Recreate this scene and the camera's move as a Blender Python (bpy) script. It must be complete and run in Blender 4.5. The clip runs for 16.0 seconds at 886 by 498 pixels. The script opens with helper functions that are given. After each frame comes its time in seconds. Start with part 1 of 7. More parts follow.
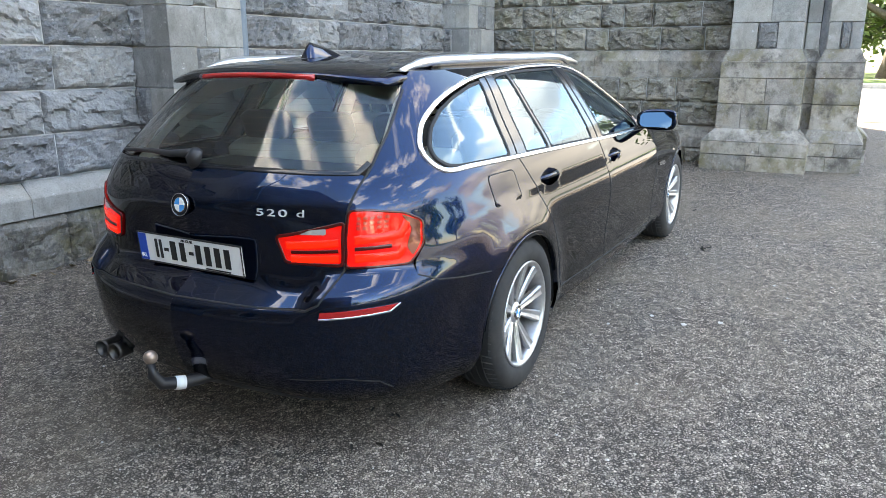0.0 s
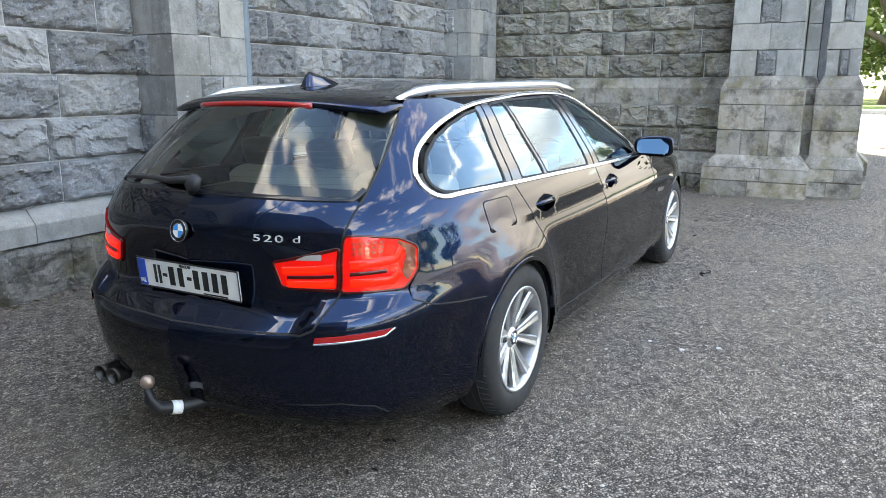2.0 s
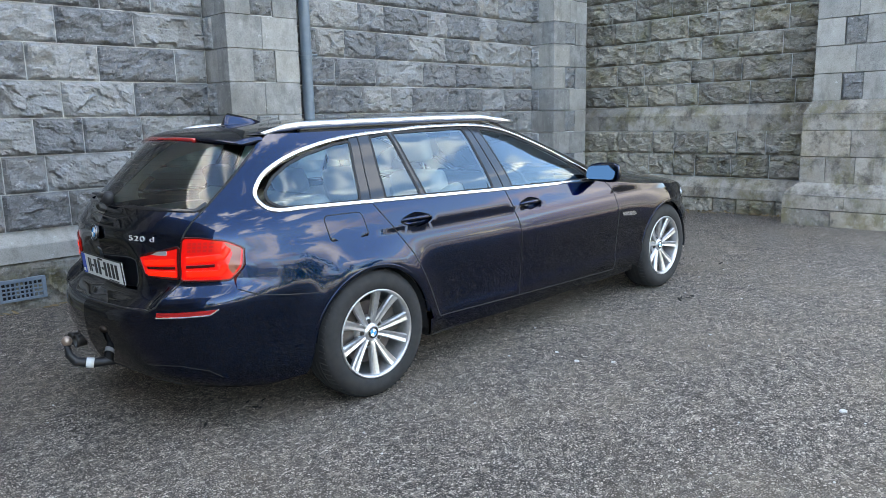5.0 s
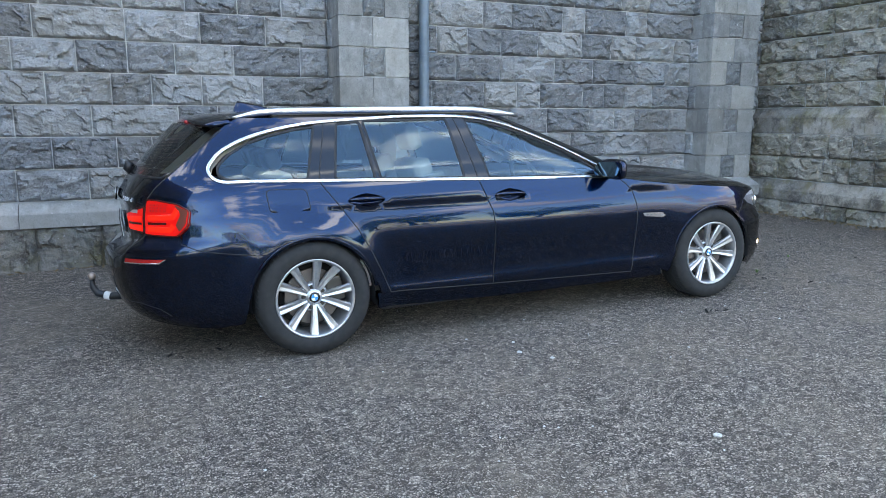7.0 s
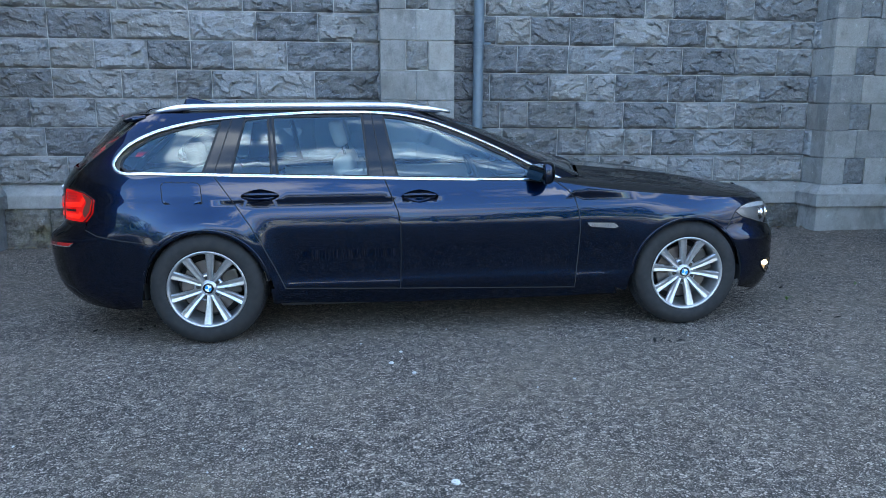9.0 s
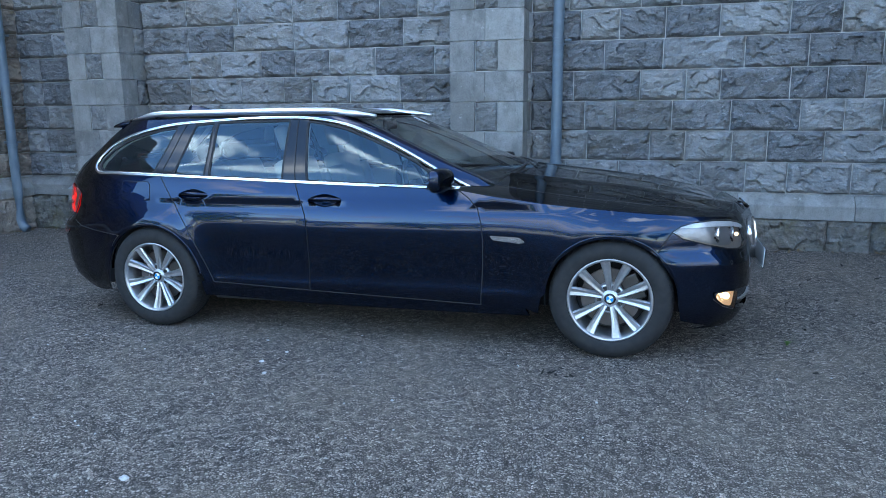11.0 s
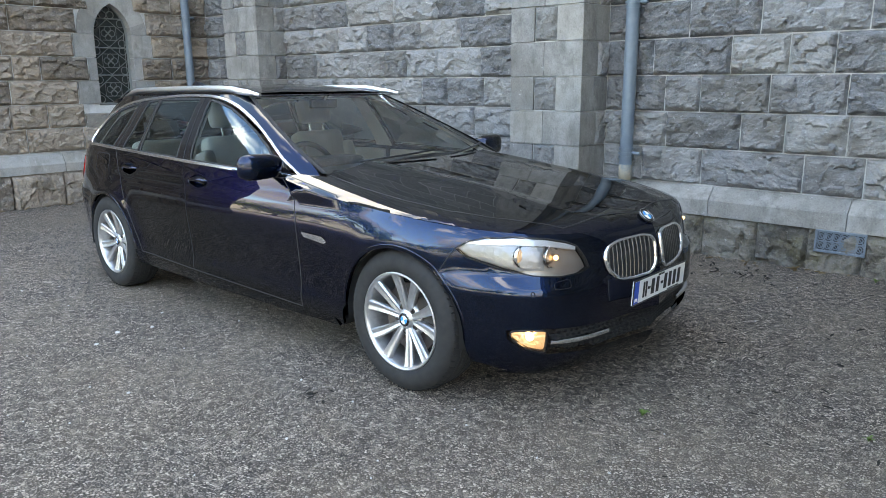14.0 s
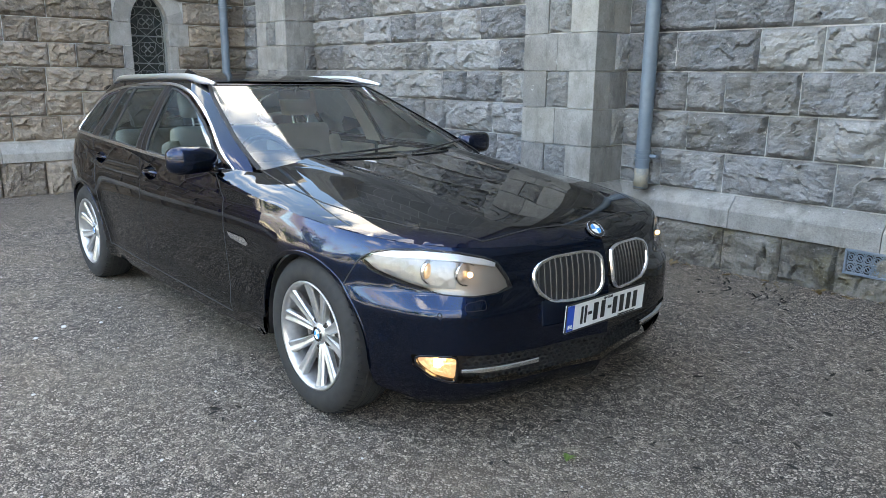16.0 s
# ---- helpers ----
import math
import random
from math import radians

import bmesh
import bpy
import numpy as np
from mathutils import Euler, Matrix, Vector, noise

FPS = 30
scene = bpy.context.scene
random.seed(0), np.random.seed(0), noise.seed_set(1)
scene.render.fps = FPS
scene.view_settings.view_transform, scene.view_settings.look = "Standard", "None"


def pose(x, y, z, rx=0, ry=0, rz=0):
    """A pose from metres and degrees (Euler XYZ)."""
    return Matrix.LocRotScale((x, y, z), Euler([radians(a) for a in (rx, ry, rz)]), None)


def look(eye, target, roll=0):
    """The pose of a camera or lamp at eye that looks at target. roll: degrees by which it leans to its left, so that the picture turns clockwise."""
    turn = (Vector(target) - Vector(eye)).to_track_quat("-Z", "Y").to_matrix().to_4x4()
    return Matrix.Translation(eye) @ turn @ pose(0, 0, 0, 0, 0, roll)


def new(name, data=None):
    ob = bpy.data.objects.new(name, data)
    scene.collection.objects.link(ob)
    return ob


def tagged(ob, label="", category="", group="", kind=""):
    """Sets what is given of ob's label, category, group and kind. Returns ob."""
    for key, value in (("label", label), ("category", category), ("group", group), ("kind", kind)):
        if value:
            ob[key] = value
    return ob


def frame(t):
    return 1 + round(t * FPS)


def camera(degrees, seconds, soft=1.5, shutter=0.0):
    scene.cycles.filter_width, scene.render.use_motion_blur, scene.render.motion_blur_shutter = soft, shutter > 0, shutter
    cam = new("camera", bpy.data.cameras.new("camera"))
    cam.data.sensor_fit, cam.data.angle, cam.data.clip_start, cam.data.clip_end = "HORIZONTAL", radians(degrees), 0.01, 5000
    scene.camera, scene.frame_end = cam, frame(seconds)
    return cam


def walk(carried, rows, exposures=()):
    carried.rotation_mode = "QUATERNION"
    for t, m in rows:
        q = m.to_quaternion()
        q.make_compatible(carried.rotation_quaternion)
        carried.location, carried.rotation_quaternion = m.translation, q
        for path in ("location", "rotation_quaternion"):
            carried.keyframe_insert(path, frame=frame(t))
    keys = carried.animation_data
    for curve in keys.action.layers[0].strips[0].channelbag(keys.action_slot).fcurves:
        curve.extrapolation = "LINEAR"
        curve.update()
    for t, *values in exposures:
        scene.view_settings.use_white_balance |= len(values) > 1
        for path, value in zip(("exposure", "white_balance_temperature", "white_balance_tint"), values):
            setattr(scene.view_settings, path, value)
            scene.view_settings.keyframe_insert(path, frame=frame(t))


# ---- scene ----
cam = camera(63.0, 16.0, soft=0.6)
PATH = [
    (0, (-2.773, -2.019, 1.418), (-1.08, -1.085, 0.908), 0.1),
    (0.5, (-2.773, -2.025, 1.417), (-1.076, -1.082, 0.938), 0.0),
    (1, (-2.776, -2.029, 1.418), (-1.076, -1.082, 0.956), 0.1),
    (1.5, (-2.775, -2.034, 1.418), (-1.074, -1.084, 0.967), 0.0),
    (2, (-2.779, -2.064, 1.425), (-1.078, -1.11, 0.983), 0.0),
    (2.5, (-2.805, -2.097, 1.436), (-1.103, -1.137, 1.011), 0.2),
    (3, (-2.829, -2.196, 1.417), (-1.127, -1.223, 1.018), 0.2),
    (3.5, (-2.829, -2.452, 1.442), (-1.158, -1.426, 1.046), 0.0),
    (4, (-2.706, -2.876, 1.444), (-1.154, -1.674, 1.06), -1.0),
    (4.2, (-2.636, -3.05, 1.45), (-1.126, -1.795, 1.073), -1.3),
    (6.3, (-1.498, -4.59, 1.378), (-0.474, -2.908, 1.027), -0.1),
    (6.5, (-1.361, -4.713, 1.375), (-0.439, -2.974, 1.023), -0.1),
    (7, (-0.962, -4.91, 1.365), (-0.172, -3.106, 1.012), 0.0),
    (7.5, (-0.528, -5.013, 1.381), (0.129, -3.159, 1.023), 0.3),
    (8, (-0.059, -5.133, 1.407), (0.438, -3.23, 1.044), 0.7),
    (8.5, (0.44, -5.176, 1.401), (0.799, -3.244, 1.027), 0.8),
    (8.7, (0.638, -5.198, 1.403), (0.94, -3.257, 1.025), 0.6),
    (10.8, (3.001, -4.923, 1.423), (2.502, -3.024, 1.043), -0.3),
    (11, (3.194, -4.846, 1.44), (2.629, -2.965, 1.057), -0.4),
    (11.5, (3.672, -4.64, 1.458), (2.922, -2.827, 1.068), -0.7),
    (12, (4.074, -4.342, 1.459), (3.185, -2.597, 1.051), -0.8),
    (12.5, (4.471, -4.052, 1.46), (3.431, -2.396, 1.044), -0.4),
    (13, (4.791, -3.738, 1.465), (3.633, -2.166, 1.033), -0.0),
    (13.5, (5.014, -3.404, 1.475), (3.812, -1.87, 1.025), 0.2),
    (14, (5.232, -3.106, 1.474), (3.927, -1.661, 1.019), -0.4),
    (14.5, (5.329, -2.841, 1.455), (3.979, -1.438, 0.996), 0.2),
    (15, (5.371, -2.622, 1.467), (3.99, -1.252, 0.999), 0.6),
    (15.2, (5.395, -2.548, 1.463), (3.993, -1.201, 0.994), 0.5),
    (15.5, (5.423, -2.454, 1.46), (4.001, -1.127, 0.993), 0.6),
    (16, (5.445, -2.384, 1.456), (3.996, -1.087, 0.988), 0.6),
]
EXPOSURES = [(0.0, 4.05, 7950, 9), (3.5, 3.9, 7900, 9), (6.3, 3.72, 7150, 8), (7.5, 3.56, 6720, 7), (8.7, 3.32, 6020, 5), (10.8, 3.22, 5680, 4), (11.6, 3.2, 5720, 4), (12.1, 3.24, 6150, 4), (12.5, 3.38, 7350, 5), (13.5, 3.68, 7600, 7), (14.5, 3.93, 7850, 8), (16.0, 3.96, 7900, 8)]
walk(cam, [(t, look(eye, target, roll)) for t, eye, target, roll in PATH], EXPOSURES)

# ---- sky and sun ----
SUN_ELEVATION, SUN_AZIMUTH = radians(34), radians(52)   # azimuth from +y towards +x
world = bpy.data.worlds.new("sky")
scene.world = world
world.use_nodes = True
wn, wl = world.node_tree.nodes, world.node_tree.links
wn.clear()
w_out = wn.new("ShaderNodeOutputWorld")
w_bg = wn.new("ShaderNodeBackground")
w_sky = wn.new("ShaderNodeTexSky")
w_sky.sky_type = "NISHITA"
w_sky.sun_disc = False
w_sky.sun_elevation, w_sky.sun_rotation = SUN_ELEVATION, SUN_AZIMUTH
w_sky.dust_density, w_sky.ozone_density, w_sky.air_density = 0.25, 3.0, 1.1
w_co = wn.new("ShaderNodeTexCoord")
w_map = wn.new("ShaderNodeMapping")
w_map.inputs["Scale"].default_value = (1.0, 1.0, 2.6)
w_map.inputs["Location"].default_value = (3.4, 1.7, 0.0)
w_noise = wn.new("ShaderNodeTexNoise")
w_noise.inputs["Scale"].default_value, w_noise.inputs["Detail"].default_value = 3.1, 10.0
w_noise.inputs["Roughness"].default_value = 0.58
w_ramp = wn.new("ShaderNodeValToRGB")
w_ramp.color_ramp.elements[0].position, w_ramp.color_ramp.elements[1].position = 0.50, 0.575
w_shade = wn.new("ShaderNodeTexNoise")
w_shade.inputs["Scale"].default_value, w_shade.inputs["Detail"].default_value = 3.6, 6.0
w_tone = wn.new("ShaderNodeValToRGB")
w_tone.color_ramp.elements[0].color, w_tone.color_ramp.elements[1].color = (2.7, 3.0, 3.6, 1), (7.6, 7.6, 7.6, 1)
w_tone.color_ramp.elements[0].position, w_tone.color_ramp.elements[1].position = 0.35, 0.62
w_mix = wn.new("ShaderNodeMix")
w_mix.data_type = "RGBA"
wl.new(w_co.outputs["Generated"], w_map.inputs["Vector"])
wl.new(w_map.outputs["Vector"], w_noise.inputs["Vector"])
wl.new(w_map.outputs["Vector"], w_shade.inputs["Vector"])
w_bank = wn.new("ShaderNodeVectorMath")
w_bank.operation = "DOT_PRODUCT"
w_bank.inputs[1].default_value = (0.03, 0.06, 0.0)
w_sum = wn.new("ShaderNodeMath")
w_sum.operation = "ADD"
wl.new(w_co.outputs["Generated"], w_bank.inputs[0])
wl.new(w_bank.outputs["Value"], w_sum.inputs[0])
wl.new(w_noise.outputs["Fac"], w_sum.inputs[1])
w_xyz = wn.new("ShaderNodeSeparateXYZ")
wl.new(w_co.outputs["Generated"], w_xyz.inputs["Vector"])
# extra cloud added near the horizon, covering its glare in the car's reflections
w_low = wn.new("ShaderNodeMapRange")
for key, value in (("From Min", 0.0), ("From Max", 0.34), ("To Min", 0.15), ("To Max", 0.0)):
    w_low.inputs[key].default_value = value
wl.new(w_xyz.outputs["Z"], w_low.inputs["Value"])
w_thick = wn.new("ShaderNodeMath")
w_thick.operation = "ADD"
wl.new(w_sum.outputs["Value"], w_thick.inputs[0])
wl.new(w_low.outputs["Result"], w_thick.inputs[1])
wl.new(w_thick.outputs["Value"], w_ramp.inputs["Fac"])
# low cloud dimmed so that the paint mirrors a darker horizon
w_grey = wn.new("ShaderNodeMapRange")
for key, value in (("From Min", 0.0), ("From Max", 0.6), ("To Min", 0.24), ("To Max", 1.15)):
    w_grey.inputs[key].default_value = value
wl.new(w_xyz.outputs["Z"], w_grey.inputs["Value"])
w_dim = wn.new("ShaderNodeVectorMath")
w_dim.operation = "SCALE"
wl.new(w_tone.outputs["Color"], w_dim.inputs["Vector"])
wl.new(w_grey.outputs["Result"], w_dim.inputs["Scale"])
wl.new(w_shade.outputs["Fac"], w_tone.inputs["Fac"])
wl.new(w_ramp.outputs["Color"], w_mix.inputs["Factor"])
wl.new(w_sky.outputs["Color"], w_mix.inputs["A"])
wl.new(w_dim.outputs["Vector"], w_mix.inputs["B"])
wl.new(w_mix.outputs["Result"], w_bg.inputs["Color"])
w_bg.inputs["Strength"].default_value = 0.1
wl.new(w_bg.outputs["Background"], w_out.inputs["Surface"])

sun = new("sun", bpy.data.lights.new("sun", "SUN"))
sun.data.energy, sun.data.angle, sun.data.color = 3.2, radians(0.6), (1.0, 0.95, 0.87)
sun_way = Vector((math.sin(SUN_AZIMUTH) * math.cos(SUN_ELEVATION), math.cos(SUN_AZIMUTH) * math.cos(SUN_ELEVATION), math.sin(SUN_ELEVATION)))
sun.matrix_world = look(sun_way * 60, (0, 0, 0))


# ---- materials ----
class Nodes:
    """A small builder for a principled node material."""

    def __init__(self, name):
        self.mat = bpy.data.materials.new(name)
        self.mat.use_nodes = True
        self.tree = self.mat.node_tree
        self.bsdf = self.tree.nodes["Principled BSDF"]

    def add(self, kind, **inputs):
        n = self.tree.nodes.new(kind)
        for k, v in inputs.items():
            self.put(n.inputs[k.replace("_", " ")], v)
        return n

    def put(self, socket, v):
        if isinstance(v, bpy.types.NodeSocket):
            self.tree.links.new(v, socket)
        else:
            socket.default_value = v

    def set(self, **inputs):
        for k, v in inputs.items():
            self.put(self.bsdf.inputs[k.replace("_", " ")], v)
        return self

    def coords(self):
        return self.add("ShaderNodeTexCoord").outputs["Object"]

    def noise(self, scale, detail=4.0, rough=0.55, vector=None):
        n = self.add("ShaderNodeTexNoise", Scale=scale, Detail=detail, Roughness=rough)
        self.put(n.inputs["Vector"], vector if vector is not None else self.coords())
        return n.outputs["Fac"]

    def ramp(self, fac, *stops):
        n = self.add("ShaderNodeValToRGB")
        e = n.color_ramp.elements
        while len(e) < len(stops):
            e.new(0.5)
        for el, (p, c) in zip(e, stops):
            el.position = p
            el.color = (*c, 1) if isinstance(c, tuple) else (c, c, c, 1)
        self.put(n.inputs["Fac"], fac)
        return n.outputs["Color"]

    def mix(self, fac, a, b, blend="MIX"):
        n = self.add("ShaderNodeMix")
        n.data_type, n.blend_type = "RGBA", blend
        for key, v in (("Factor", fac), ("A", a), ("B", b)):
            self.put(n.inputs[key], (*v, 1) if isinstance(v, tuple) else v)
        return n.outputs["Result"]

    def maths(self, op, a, b=0.0):
        n = self.add("ShaderNodeMath")
        n.operation = op
        self.put(n.inputs[0], a)
        self.put(n.inputs[1], b)
        return n.outputs["Value"]

    def bump(self, height, strength=0.4, distance=0.01):
        n = self.add("ShaderNodeBump", Strength=strength, Distance=distance, Height=height)
        self.put(self.bsdf.inputs["Normal"], n.outputs["Normal"])
        return self

    def random(self):
        return self.add("ShaderNodeObjectInfo").outputs["Random"]


def plain(name, colour, rough=0.5, metal=0.0, **more):
    return Nodes(name).set(Base_Color=(*colour, 1), Roughness=rough, Metallic=metal, **more).mat


def stone_material(name, dark, light, stain, tint_spread=0.3, relief=0.012, grain=28.0, moss=0.0, warm=0.0):
    m = Nodes(name)
    world_co = m.add("ShaderNodeNewGeometry").outputs["Position"]
    fine = m.noise(grain * 2.2, 9.0, 0.72, world_co)
    mid = m.noise(9.0, 7.0, 0.66, world_co)
    base = m.ramp(mid, (0.30, dark), (0.68, light))
    base = m.mix(m.ramp(fine, (0.42, 0.0), (0.70, 0.6)), base, tuple(min(1, c * 1.5) for c in light))
    base = m.mix(m.ramp(fine, (0.28, 0.75), (0.44, 0.0)), base, tuple(c * 0.35 for c in dark))
    if tint_spread:
        own = m.ramp(m.random(), (0.0, tuple(c * k for c, k in zip(dark, (0.42, 0.46, 0.52)))), (0.35, dark), (0.6, light), (0.82, tuple(c * k for c, k in zip(light, (1.0, 0.93, 0.82)))), (1.0, tuple(min(1, c * 1.3) for c in light)))
        base = m.mix(tint_spread, base, own)
    big = m.noise(1.3, 4.0, 0.6, world_co)
    base = m.mix(m.ramp(big, (0.50, 0.0), (0.70, 0.55)), base, stain)
    lichen = m.noise(17.0, 6.0, 0.75, world_co)
    base = m.mix(m.ramp(lichen, (0.62, 0.0), (0.67, 0.6)), base, (0.52, 0.51, 0.49))
    if warm:
        rust = m.noise(3.3, 5.0, 0.65, world_co)
        base = m.mix(m.ramp(rust, (0.54, 0.0), (0.68, warm)), base, (0.20, 0.145, 0.085))
    if moss:
        green = m.noise(2.6, 7.0, 0.72, world_co)
        base = m.mix(m.ramp(green, (0.50, 0.0), (0.63, moss)), base, (0.135, 0.115, 0.03))
        soot = m.noise(4.2, 7.0, 0.74, world_co)
        base = m.mix(m.ramp(soot, (0.50, 0.0), (0.64, 0.75)), base, (0.052, 0.046, 0.040))
    m.set(Base_Color=base, Roughness=0.95, Specular_IOR_Level=0.25)
    if relief > 0.02:
        # conchoidal breaks: stepped noise gives crisp little ledges
        warp = m.add("ShaderNodeVectorMath")
        warp.operation = "MULTIPLY_ADD"
        wobble = m.add("ShaderNodeTexNoise", Scale=7.0, Detail=3.0)
        m.put(wobble.inputs["Vector"], world_co)
        m.put(warp.inputs[0], wobble.outputs["Color"])
        warp.inputs[1].default_value = (0.14, 0.14, 0.14)
        m.put(warp.inputs[2], m.add("ShaderNodeMapping", Vector=world_co, Scale=(0.8, 0.8, 1.9)).outputs["Vector"])
        chip = m.noise(8.5, 3.0, 0.5, warp.outputs["Vector"])
        step = m.add("ShaderNodeMath")
        step.operation = "SNAP"
        m.put(step.inputs[0], chip)
        step.inputs[1].default_value = 0.055
        height = m.mix(0.60, m.mix(0.16, mid, fine), m.mix(0.5, step.outputs["Value"], chip))
        base = m.mix(m.ramp(m.noise(21.0, 5.0, 0.7, warp.outputs["Vector"]), (0.58, 0.0), (0.68, 0.45)), base, tuple(min(1, c * 1.6) for c in light))
        m.set(Base_Color=base)
    else:
        streak = m.add("ShaderNodeMapping", Vector=world_co, Scale=(5.0, 5.0, 1.8))
        run_off = m.noise(1.6, 6.0, 0.7, streak.outputs["Vector"])
        base = m.mix(m.ramp(run_off, (0.50, 0.0), (0.70, 0.5)), base, tuple(c * 0.5 for c in dark))
        pale = m.noise(5.5, 6.0, 0.72, world_co)
        base = m.mix(m.ramp(pale, (0.54, 0.0), (0.66, 0.45)), base, tuple(min(1, c * 1.25) for c in light))
        m.set(Base_Color=base)
        height = m.mix(0.4, mid, fine)
    m.bump(height, 1.0, relief)
    return m.mat


M_ROCK = stone_material("rock_faced_limestone", (0.108, 0.108, 0.110), (0.295, 0.295, 0.297), (0.15, 0.137, 0.118), 0.45, 0.07)
M_ROCK_B = stone_material("weathered_brown_limestone", (0.11, 0.102, 0.088), (0.31, 0.288, 0.248), (0.07, 0.075, 0.05), 0.42, 0.06, moss=0.4, warm=0.3)
M_ROCK_C = stone_material("warm_rubble_limestone", (0.105, 0.088, 0.072), (0.30, 0.255, 0.212), (0.12, 0.095, 0.072), 0.45, 0.06, warm=0.3)
M_ROCK_BASE = stone_material("damp_mossy_base_stone", (0.078, 0.074, 0.066), (0.205, 0.197, 0.18), (0.075, 0.068, 0.048), 0.45, 0.08, moss=0.45, warm=0.3)
M_INSET = stone_material("dark_inset_stone", (0.10, 0.10, 0.10), (0.235, 0.235, 0.23), (0.11, 0.105, 0.098), 0.25, 0.06)
M_ASHLAR = stone_material("dressed_limestone", (0.18, 0.175, 0.166), (0.32, 0.312, 0.296), (0.15, 0.138, 0.118), 0.38, 0.008, 45.0)
M_ASHLAR_B = stone_material("dressed_mossy_limestone", (0.17, 0.156, 0.138), (0.36, 0.33, 0.29), (0.10, 0.086, 0.066), 0.4, 0.012, 45.0, moss=0.5, warm=0.35)
M_MORTAR = stone_material("pale_lime_mortar", (0.33, 0.33, 0.325), (0.52, 0.515, 0.50), (0.27, 0.265, 0.24), 0.0, 0.003, 90.0)

am = Nodes("worn_asphalt")
a_co = am.coords()
a_bend = am.add("ShaderNodeVectorMath")
a_bend.operation = "MULTIPLY_ADD"
a_wob = am.add("ShaderNodeTexNoise", Scale=90.0, Detail=2.0, Vector=a_co)
am.put(a_bend.inputs[0], a_wob.outputs["Color"])
a_bend.inputs[1].default_value = (0.010, 0.010, 0.010)
am.put(a_bend.inputs[2], a_co)
a_stones = am.add("ShaderNodeTexVoronoi", Scale=86.0, Vector=a_bend.outputs["Vector"])
a_gap = am.add("ShaderNodeTexVoronoi", Scale=86.0, Vector=a_bend.outputs["Vector"])
a_gap.feature = "DISTANCE_TO_EDGE"
a_big = am.noise(0.7, 6.0, 0.62, a_co)
a_mid = am.noise(7.0, 6.0, 0.68, a_co)
a_fine = am.noise(160.0, 4.0, 0.7, a_co)
a_patch = am.noise(19.0, 5.0, 0.7, a_co)
a_val = am.add("ShaderNodeSeparateColor", Color=a_stones.outputs["Color"]).outputs["Red"]
a_col = am.ramp(a_val, (0.05, (0.125, 0.105, 0.088)), (0.4, (0.285, 0.240, 0.197)), (0.75, (0.43, 0.365, 0.300)), (0.97, (0.70, 0.60, 0.495)))
a_col = am.mix(am.ramp(a_fine, (0.35, 0.5), (0.62, 0.0)), a_col, (0.12, 0.109, 0.10))
a_open = am.ramp(a_patch, (0.36, 0.04), (0.64, 0.195))
a_dark = am.maths("LESS_THAN", a_gap.outputs["Distance"], a_open)
a_col = am.mix(am.maths("MULTIPLY", a_dark, 0.93), a_col, (0.034, 0.029, 0.024))
a_col = am.mix(am.ramp(a_big, (0.44, 0.0), (0.66, 0.34)), a_col, (0.23, 0.185, 0.135))
a_col = am.mix(am.ramp(a_mid, (0.56, 0.0), (0.8, 0.35)), a_col, (0.085, 0.072, 0.066))
am.set(Base_Color=a_col, Roughness=am.ramp(a_mid, (0.3, 0.80), (0.7, 0.96)), Specular_IOR_Level=0.3)
am.bump(am.mix(0.25, am.ramp(a_gap.outputs["Distance"], (0.0, 0.0), (0.28, 1.0)), a_fine), 1.0, 0.007)
M_ASPHALT = am.mat

gm = Nodes("lawn_green")
g_co = gm.coords()
gm.set(Base_Color=gm.ramp(gm.noise(3.0, 6.0, 0.7, g_co), (0.3, (0.06, 0.10, 0.02)), (0.7, (0.14, 0.19, 0.04))), Roughness=0.9)
gm.bump(gm.noise(60.0, 3.0, 0.6, g_co), 0.8, 0.03)
M_GRASS = gm.mat
rm = Nodes("sunlit_road")
rm.set(Base_Color=rm.ramp(rm.noise(2.0, 6.0, 0.6), (0.3, (0.20, 0.19, 0.175)), (0.7, (0.28, 0.265, 0.24))), Roughness=0.9)
M_ROAD = rm.mat
pm = Nodes("blue_grey_pipe_paint")
pm.set(Base_Color=pm.ramp(pm.noise(8.0, 5.0, 0.6), (0.3, (0.115, 0.15, 0.19)), (0.75, (0.17, 0.21, 0.25))), Roughness=0.42)
pm.bump(pm.noise(60.0, 3.0), 0.15, 0.002)
M_PIPE = pm.mat
M_LEAD = plain("window_lead_lattice", (0.16, 0.17, 0.165), 0.6, 0.2)
lm = Nodes("dim_leaded_glass")
lm.set(Base_Color=lm.ramp(lm.noise(14.0, 3.0), (0.3, (0.012, 0.016, 0.016)), (0.7, (0.03, 0.036, 0.034))), Roughness=0.22)
lm.bump(lm.noise(9.0, 2.0), 0.3, 0.01)
M_LEADGLASS = lm.mat
bk = Nodes("tree_bark")
bk.set(Base_Color=bk.ramp(bk.noise(9.0, 7.0, 0.7), (0.3, (0.035, 0.028, 0.02)), (0.7, (0.11, 0.09, 0.065))), Roughness=0.95)
bk.bump(bk.noise(22.0, 5.0), 0.8, 0.03)
M_BARK = bk.mat
lf = Nodes("tree_leaves")
lf.set(Base_Color=lf.ramp(lf.add("ShaderNodeNewGeometry").outputs["Random Per Island"], (0.0, (0.03, 0.055, 0.012)), (0.6, (0.075, 0.12, 0.022)), (1.0, (0.13, 0.17, 0.04))), Roughness=0.6)
M_LEAF = lf.mat
M_RENDER = stone_material("pale_rendered_facade", (0.42, 0.40, 0.35), (0.5, 0.48, 0.43), (0.4, 0.37, 0.3), 0.0, 0.002)
